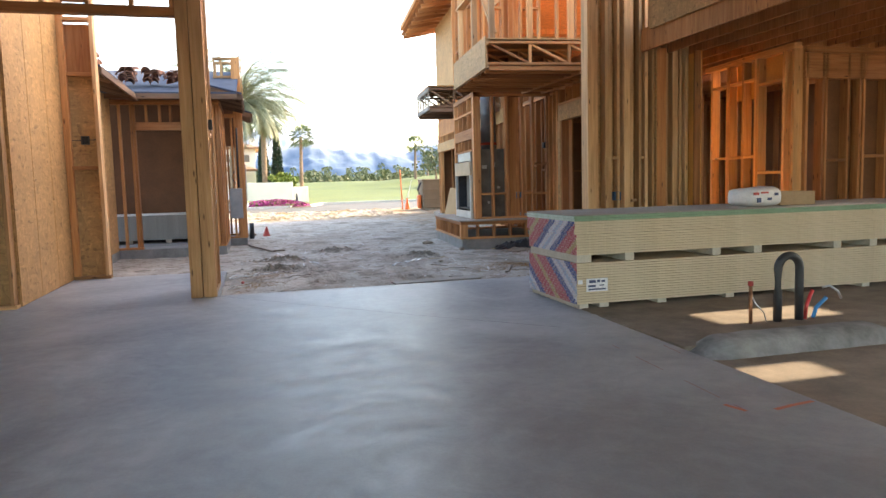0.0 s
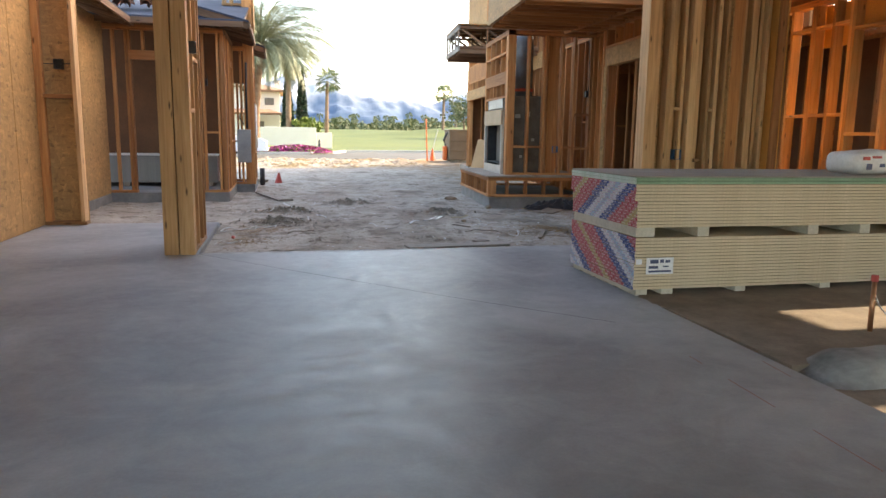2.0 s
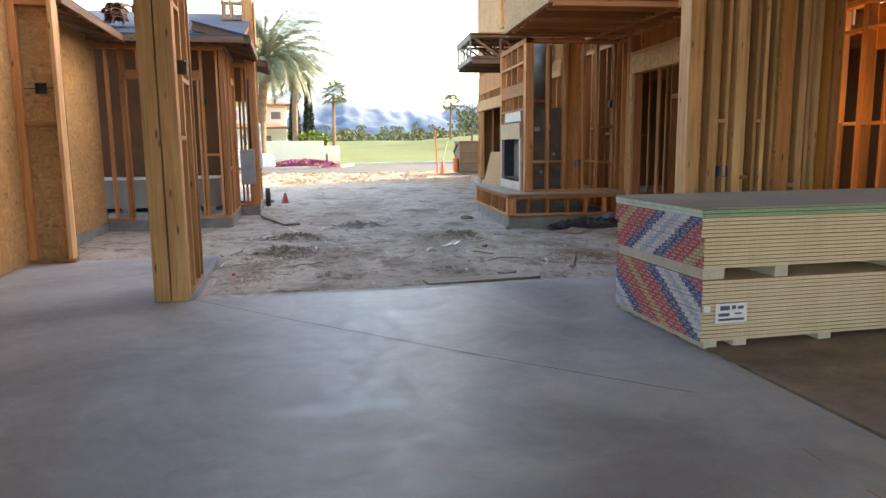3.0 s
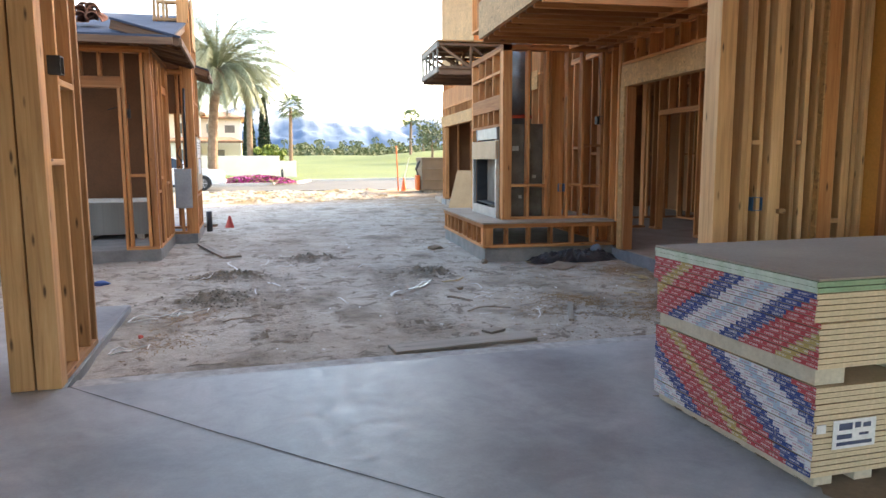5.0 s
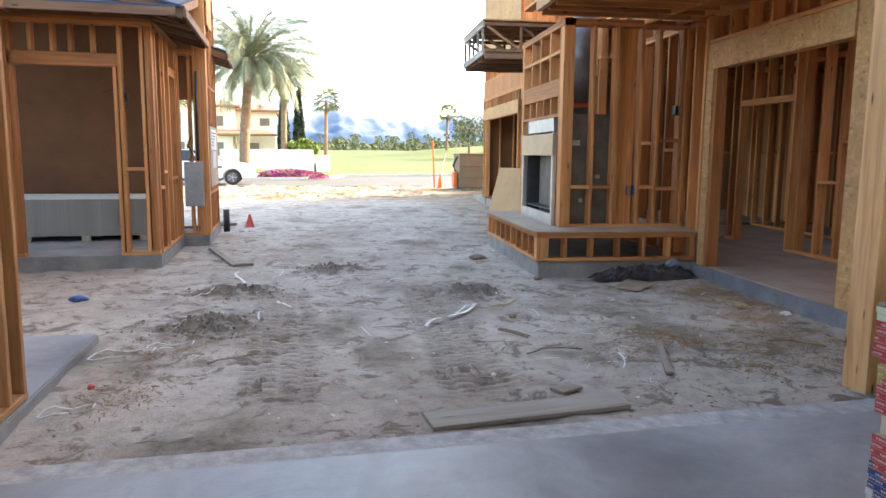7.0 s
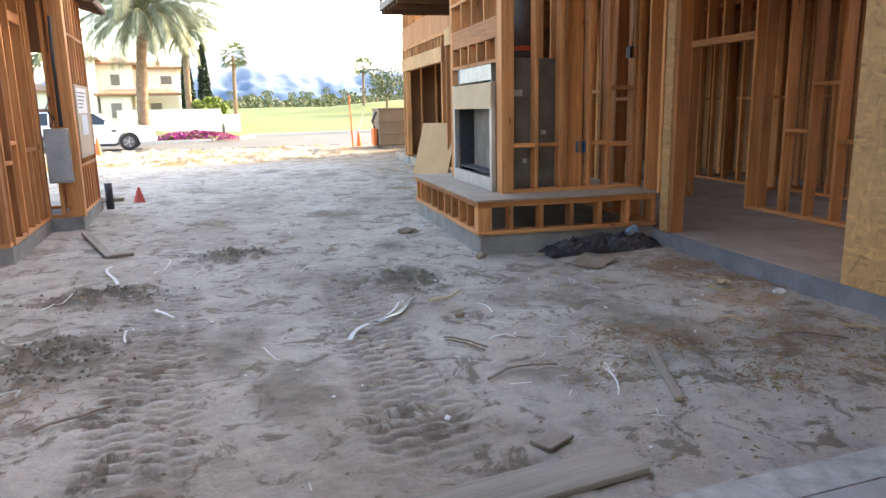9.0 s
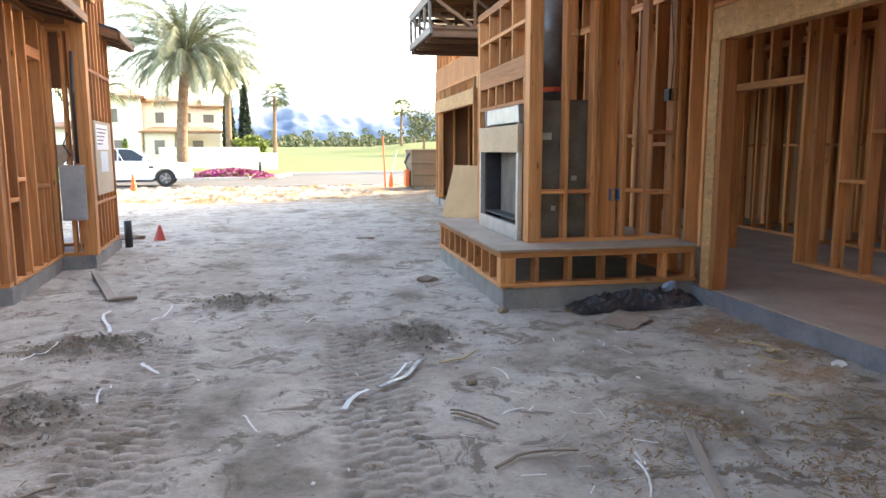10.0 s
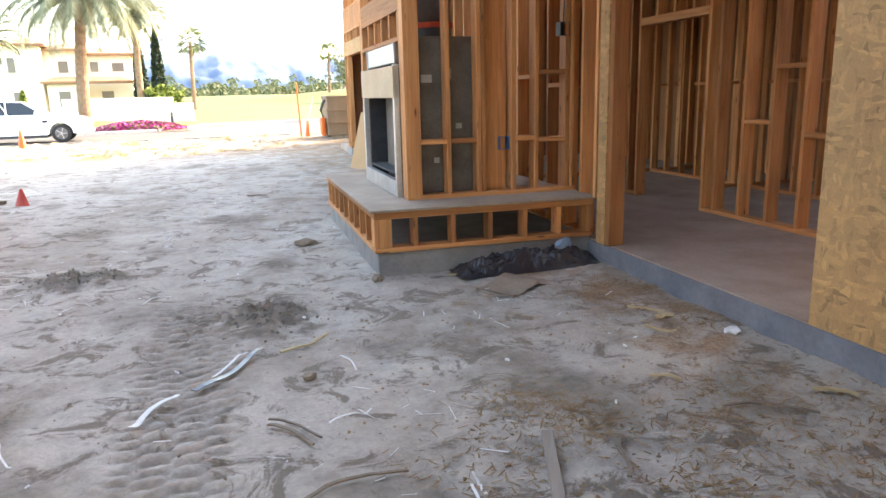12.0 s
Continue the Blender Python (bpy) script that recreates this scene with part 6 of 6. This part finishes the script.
def far_woods():
    """Belt of far trees and palms, past counting."""
    r = random.Random(17)
    bm = bmesh.new()
    for _ in range(330):
        x, y = r.uniform(-20, 120), r.uniform(150, 215)
        h, w = r.uniform(1.2, 3.0) + 0.012 * max(0, x), r.uniform(1.2, 3.0)
        z = G + 1.8
        for _ in range(60):
            d = Vector((r.gauss(0, 1), r.gauss(0, 1), r.gauss(0, 1))).normalized()
            c = Vector((x + d.x * w * 0.8, y + d.y * w * 0.5, z + h * 0.55 + d.z * h * 0.45))
            u = Vector((r.gauss(0, 1), 0.3, r.gauss(0, 1))).normalized() * r.uniform(0.2, 0.5)
            v = Vector((-u.z, 0.2, u.x)) * 0.7
            bm.faces.new([bm.verts.new(q) for q in (c - u, c + v, c + u, c - v)])
    for _ in range(70):
        x, y = r.uniform(-10, 120), r.uniform(150, 200)
        h = r.uniform(2.6, 4.6)
        z = G + 1.5
        bm.faces.new([bm.verts.new(q) for q in (Vector((x - 0.15, y, z)), Vector((x + 0.15, y, z)), Vector((x + 0.1, y, z + h)), Vector((x - 0.1, y, z + h)))])
        for k in range(16):
            a = k * math.tau / 16 + r.uniform(-0.2, 0.2)
            tip = Vector((x + 0.85 * math.cos(a), y + 0.3 * math.sin(3 * a), z + h + 0.7 * math.sin(a)))
            bm.faces.new([bm.verts.new(q) for q in (Vector((x, y, z + h + 0.2)), tip, tip + Vector((0.1, 0, -0.3)))])
    return tagged(finish(bm, "far_woods", WOODS), "belt of far trees and palms beyond the green", "woods", kind="stuff")


far_woods()


def mountains():
    m, nt, b = mat_base("hazy_mountain", 1.0)
    co = coords(nt, "Object")
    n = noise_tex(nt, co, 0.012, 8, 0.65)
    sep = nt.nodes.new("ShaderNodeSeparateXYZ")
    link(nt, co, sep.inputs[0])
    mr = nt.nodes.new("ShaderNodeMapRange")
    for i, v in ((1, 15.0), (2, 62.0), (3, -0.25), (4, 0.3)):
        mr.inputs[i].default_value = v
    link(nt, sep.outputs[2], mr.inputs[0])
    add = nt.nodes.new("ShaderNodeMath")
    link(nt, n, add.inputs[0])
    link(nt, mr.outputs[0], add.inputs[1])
    # Blue of the air haze is put into the base colour; pale tops are snow.
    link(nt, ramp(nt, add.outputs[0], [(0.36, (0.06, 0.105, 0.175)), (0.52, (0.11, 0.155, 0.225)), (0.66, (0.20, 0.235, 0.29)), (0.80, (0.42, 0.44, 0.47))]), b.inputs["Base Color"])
    verts, faces = [], []
    nx, ny = 420, 26
    for j in range(ny + 1):
        for i in range(nx + 1):
            x, s = -700 + 1500 * i / nx, j / ny
            ridge = 60 + 34 * noise.fractal(Vector((x * 0.006, 1.3, 0)), 0.9, 2.0, 5) + 0.03 * max(0, x)
            rough = 1 + 0.5 * noise.fractal(Vector((x * 0.02, s * 4, 2)), 0.8, 2.0, 4) * (1 - s)
            verts.append((x, 900 + 160 * s, max(-2, ridge * s ** 0.8 * rough)))
    for j in range(ny):
        for i in range(nx):
            a = j * (nx + 1) + i
            faces.append((a, a + 1, a + nx + 2, a + nx + 1))
    me = bpy.data.meshes.new("backdrop_mountains")
    me.from_pydata(verts, [], faces)
    me.polygons.foreach_set("use_smooth", [True] * len(faces))
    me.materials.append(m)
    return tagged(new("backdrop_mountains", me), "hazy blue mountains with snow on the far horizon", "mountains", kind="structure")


mountains()

# ---- flower bed, house, wall ----
SOIL = mottled("bed_soil", (0.10, 0.07, 0.05), (0.16, 0.12, 0.09), 4, 0.95)
bed = base("flower_bed", P(1.2, 46.6, G + 0.02), "raised bed massed with magenta flowers", "flower bed")
r = random.Random(9)
bm = bmesh.new()
bmesh.ops.create_grid(bm, x_segments=30, y_segments=12, size=1.0)
for v in bm.verts:
    d = v.co.x ** 2 + v.co.y ** 2
    v.co = Vector((v.co.x * 2.4, v.co.y * 1.5, max(0.0, 0.40 * (1 - d)) + 0.02))
part("mound", bm, SOIL, bed)
for nm, mt, cnt, sz in (("foliage", SHRUB, 1500, 0.07), ("blossom", leaf_mat("magenta_petal", (0.42, 0.025, 0.20), (0.70, 0.10, 0.42)), 3200, 0.065)):
    bm = bmesh.new()
    for _ in range(cnt):
        a, d = r.uniform(0, 6.3), r.random() ** 0.5 * 0.97
        x, y = d * math.cos(a), d * math.sin(a)
        c = Vector((x * 2.35, y * 1.45, 0.40 * (1 - d * d) + r.uniform(0.03, 0.16)))
        u = Vector((r.gauss(0, 1), r.gauss(0, 1), r.gauss(0, 0.6))).normalized() * sz
        w = u.cross(Vector((0, 0, 1))).normalized() * sz
        bm.faces.new([bm.verts.new(q) for q in (c - u, c - w, c + u, c + w)])
    tagged(part(nm, bm, mt, bed), "", "", "", "stuff")
STUCCO = mottled("cream_stucco", (0.78, 0.70, 0.57), (0.84, 0.77, 0.65), 0.8, 0.95, 30, 0.2)
ROOFT = mottled("clay_roof", (0.28, 0.14, 0.08), (0.42, 0.24, 0.14), 2, 0.9, 8, 0.6)
GLASS = mottled("dark_window", (0.16, 0.14, 0.12), (0.22, 0.20, 0.17), 1, 0.15)
DOORB = mottled("brown_door", (0.10, 0.05, 0.03), (0.15, 0.08, 0.05), 3, 0.6)
house = base("villa", P(-5.0, 73.5, G + 0.3), "cream stucco villa with clay-tiled roofs", "house")


def hip_roof(x0, x1, y0, y1, z, rise, over=0.5):
    bm = bmesh.new()
    x0, x1, y0, y1 = x0 - over, x1 + over, y0 - over, y1 + over
    k = min((x1 - x0), (y1 - y0)) / 2
    v = [bm.verts.new(p) for p in ((x0, y0, z), (x1, y0, z), (x1, y1, z), (x0, y1, z), (x0 + k, (y0 + y1) / 2, z + rise), (x1 - k, (y0 + y1) / 2, z + rise), (x0, y0, z - 0.18), (x1, y0, z - 0.18), (x1, y1, z - 0.18), (x0, y1, z - 0.18))]
    for f in ((0, 1, 5, 4), (1, 2, 5), (2, 3, 4, 5), (3, 0, 4), (0, 1, 7, 6), (1, 2, 8, 7), (2, 3, 9, 8), (3, 0, 6, 9), (6, 7, 8, 9)):
        bm.faces.new([v[i] for i in f])
    return bm


for box, roof in (((-1.2, 1.6, 0, 9, -0.5, 5.3), None), ((-4.2, -1.2, -1.5, 9, -0.5, 5.6), None), ((1.6, 5.2, 1.0, 9, -0.5, 5.0), None), ((-9.5, -4.2, 0.5, 9, -0.5, 3.1), None)):
    part("wall", box_bm(*box), STUCCO, house)
    part("roof", hip_roof(box[0], box[1], box[2], box[3], box[5] + 0.18, 0.8), ROOFT, house)
part("roof", hip_roof(-1.2, 5.2, -1.4, 0.4, 2.9, 0.35, 0.2), ROOFT, house)
part("wall", box_bm(-1.0, 1.4, -1.2, -0.9, -0.5, 2.7), STUCCO, house)
for x, y, z, w, h in ((-3.2, -1.53, 3.6, 0.5, 1.1), (0.2, -0.03, 3.6, 0.7, 0.9), (2.4, 0.97, 3.7, 0.6, 0.8), (4.2, 0.97, 3.7, 0.9, 0.7), (0.2, -1.23, 0.9, 0.8, 1.2), (3.2, 0.97, 0.9, 0.9, 1.2), (-3.0, -1.53, 0.8, 0.6, 1.3)):
    win = part("window", box_bm(x - w / 2, x + w / 2, y - 0.04, y + 0.02, z, z + h), GLASS, house)
    part("frame", box_bm(x - w / 2 - 0.08, x + w / 2 + 0.08, y - 0.02, y + 0.03, z - 0.08, z), STUCCO, win)
part("garage_door", box_bm(-8.2, -5.0, 0.44, 0.52, -0.4, 1.75), DOORB, house)
part("chimney", box_bm(4.7, 5.3, 4, 4.6, 4, 6.3), STUCCO, house)
gw = base("garden_wall", P(0.5, 60.0, G + 0.2), "long low cream garden wall", "wall")
part("wall", box_bm(-4.2, 2.6, 0, 0.25, -0.3, 1.55, 0.02), STUCCO, gw)
part("wall", box_bm(2.6, 3.9, 0.5, 0.75, -0.3, 1.15, 0.02), STUCCO, gw)
bol = base("bollard_light", P(2.82, 49.6, G + 0.1), "short black garden bollard light", "bollard")
part("post", cyl_bm(0.08, (0, 0, -0.1), (0, 0, 0.6), n=12), DARK, bol)
part("cap", cyl_bm(0.10, (0, 0, 0.62), (0, 0, 0.8), 0.03, 12), DARK, bol)

# ---- white car on the road ----
PAINT = mottled("white_car_paint", (0.72, 0.73, 0.75), (0.76, 0.77, 0.79), 1, 0.18, 20, 0.0)
TYRE = mottled("tyre_rubber", (0.015, 0.015, 0.016), (0.03, 0.03, 0.03), 10, 0.8)
car = base("car", P(-2.85, 40.0, G + 0.01), "white sport utility car parked on the road", "car")


def loft(profile, half, inset, bm=None):
    """A closed side profile (x, z) drawn out across y, its upper points leaning in."""
    bm = bm or bmesh.new()
    sides = []
    for s in (-1, 1):
        sides.append([bm.verts.new((x, s * (half - inset * max(0, z - 0.95)), z)) for x, z in profile])
    n = len(profile)
    bm.faces.new(sides[0])
    bm.faces.new(sides[1][::-1])
    for i in range(n):
        bm.faces.new((sides[0][i], sides[0][(i + 1) % n], sides[1][(i + 1) % n], sides[1][i]))
    return bm


def wheel_arch(cx, r, z0, steps=8):
    return [(cx + r * math.cos(math.pi * k / steps), max(z0, 0.34 + r * math.sin(math.pi * k / steps))) for k in range(steps + 1)]


low = [(2.42, 0.35)] + [(2.44, 0.62), (2.38, 0.86), (2.15, 0.97), (1.2, 1.06), (0.95, 1.08), (-2.25, 1.10), (-2.38, 1.0), (-2.40, 0.4)]
profile = low + [(-1.92, 0.34)] + wheel_arch(-1.5, 0.42, 0.34)[::-1] + [(-1.0, 0.30), (0.95, 0.30)] + wheel_arch(1.46, 0.42, 0.34)[::-1] + [(1.95, 0.34)]
bm = loft(profile, 0.94, 0.1)
bmesh.ops.bevel(bm, geom=[e for e in bm.edges if abs(e.verts[0].co.y - e.verts[1].co.y) < 0.02 and e.verts[0].co.z > 0.8 and e.verts[1].co.z > 0.8], offset=0.05, segments=2, affect='EDGES')
part("body", bm, PAINT, car, "glossy white body")
part("cabin", loft([(1.02, 1.06), (0.25, 1.52), (0.0, 1.58), (-1.7, 1.60), (-2.05, 1.50), (-2.3, 1.08)], 0.90, 0.28), mottled("dark_car_glass", (0.02, 0.025, 0.03), (0.03, 0.035, 0.04), 2, 0.06), car, "dark tinted windows")
part("roof_panel", loft([(0.22, 1.54), (0.0, 1.60), (-1.72, 1.625), (-2.05, 1.53), (-1.7, 1.585), (0.0, 1.565)], 0.90, 0.26), PAINT, car)
for x0, x1 in ((0.95, 0.22), (-0.35, -0.35), (-1.45, -1.45)):
    for s in (-1, 1):
        board(car, "pillar", (x0, s * 0.89, 1.08), (x1, s * 0.735, 1.56), 0.05, 0.04, PAINT)
for x in (1.46, -1.5):
    for s in (-1, 1):
        w = part("wheel", cyl_bm(0.35, (x, s * 0.74, 0.35), (x, s * 0.95, 0.35), n=28), TYRE, car, smooth=False)
        part("rim", cyl_bm(0.23, (x, s * 0.945, 0.35), (x, s * 0.965, 0.35), n=20), mottled("dark_rim", (0.10, 0.10, 0.105), (0.18, 0.18, 0.185), 6, 0.4, 40, 0.05, 0.7), w)
        for k in range(5):
            a = k * math.tau / 5
            board(w, "spoke", (x, s * 0.975, 0.35), (x + 0.21 * math.cos(a), s * 0.975, 0.35 + 0.21 * math.sin(a)), 0.02, 0.05, STEEL)
part("mirror", box_bm(0.62, 0.80, -1.10, -0.92, 1.05, 1.22, 0.03), PAINT, car)
for s in (-1, 1):
    part("headlight", box_bm(2.15, 2.43, s * 0.80 - 0.12, s * 0.80 + 0.12, 0.72, 0.88, 0.03), LABEL, car)
part("sill", box_bm(-1.0, 0.95, -0.92, 0.92, 0.20, 0.31), DARK, car)
part("vent", box_bm(0.85, 1.02, -0.965, -0.93, 0.78, 0.86), DARK, car)
part("door_handle", box_bm(-0.2, 0.0, -0.975, -0.93, 0.95, 0.985, 0.005), STEEL, car)
part("bumper", box_bm(2.3, 2.5, -0.85, 0.85, 0.32, 0.52, 0.04), PAINT, car)

# ---- cones, stake, dumpster ----
ORANGE = mottled("orange_plastic", (0.62, 0.11, 0.015), (0.70, 0.15, 0.03), 4, 0.5)


def cone(x, y, z, label, pole):
    c = base("traffic_cone", P(x, y, z), label, "cone", group="cones along the road")
    part("foot", box_bm(-0.18, 0.18, -0.18, 0.18, 0, 0.03, 0.01), ORANGE, c)
    part("cone", cyl_bm(0.13, (0, 0, 0.03), (0, 0, 0.62), 0.03, 20), ORANGE, c)
    part("pole", cyl_bm(0.022, (0, 0, 0.5), (pole, 0, 1.5), 0.012, 8), WHITEP, c, "thin white pole")
    return c


cone(7.45, 34.8, G + 0.03, "orange traffic cone with a thin leaning pole", 0.25)
cone(-2.05, 34.6, G + 0.06, "orange traffic cone with a thin leaning pole", -0.5)
stake = base("survey_stake", P(7.12, 34.4, G), "tall orange survey stake in the dirt", "stake")
part("rod", cyl_bm(0.035, (0, 0, -0.05), (-0.08, 0, 2.05), 0.03, 10), ORANGE, stake)
dump = base("dumpster", P(7.75, 32.6, G + 0.05, 0, 0, -6), "brown steel rubbish container on the dirt", "dumpster")
BROWN = mottled("brown_enamel", (0.15, 0.11, 0.07), (0.21, 0.155, 0.10), 2, 0.6)
part("tub", box_bm(0, 2.6, 0, 1.7, 0.12, 1.5, 0.02), BROWN, dump)
for z in (0.55, 1.0, 1.45):
    part("rib", box_bm(-0.03, 2.63, -0.04, 1.74, z - 0.03, z + 0.03, 0.008), BROWN, dump)
part("skid", box_bm(0.1, 2.5, 0.1, 0.25, -0.05, 0.12), GREYWOOD, dump)
part("skid", box_bm(0.1, 2.5, 1.45, 1.6, -0.05, 0.12), GREYWOOD, dump)
part("guard", box_bm(-0.20, -0.05, 0.2, 0.8, 0.1, 0.75, 0.03), ORANGE, dump, "faded orange guard")
part("lifting_arm", tube_bm([(-0.1, 0.5, 0.75), (-0.18, 0.5, 1.0), (-0.08, 0.5, 1.25), (0.0, 0.5, 1.35)], 0.05, 8), DARK, dump)
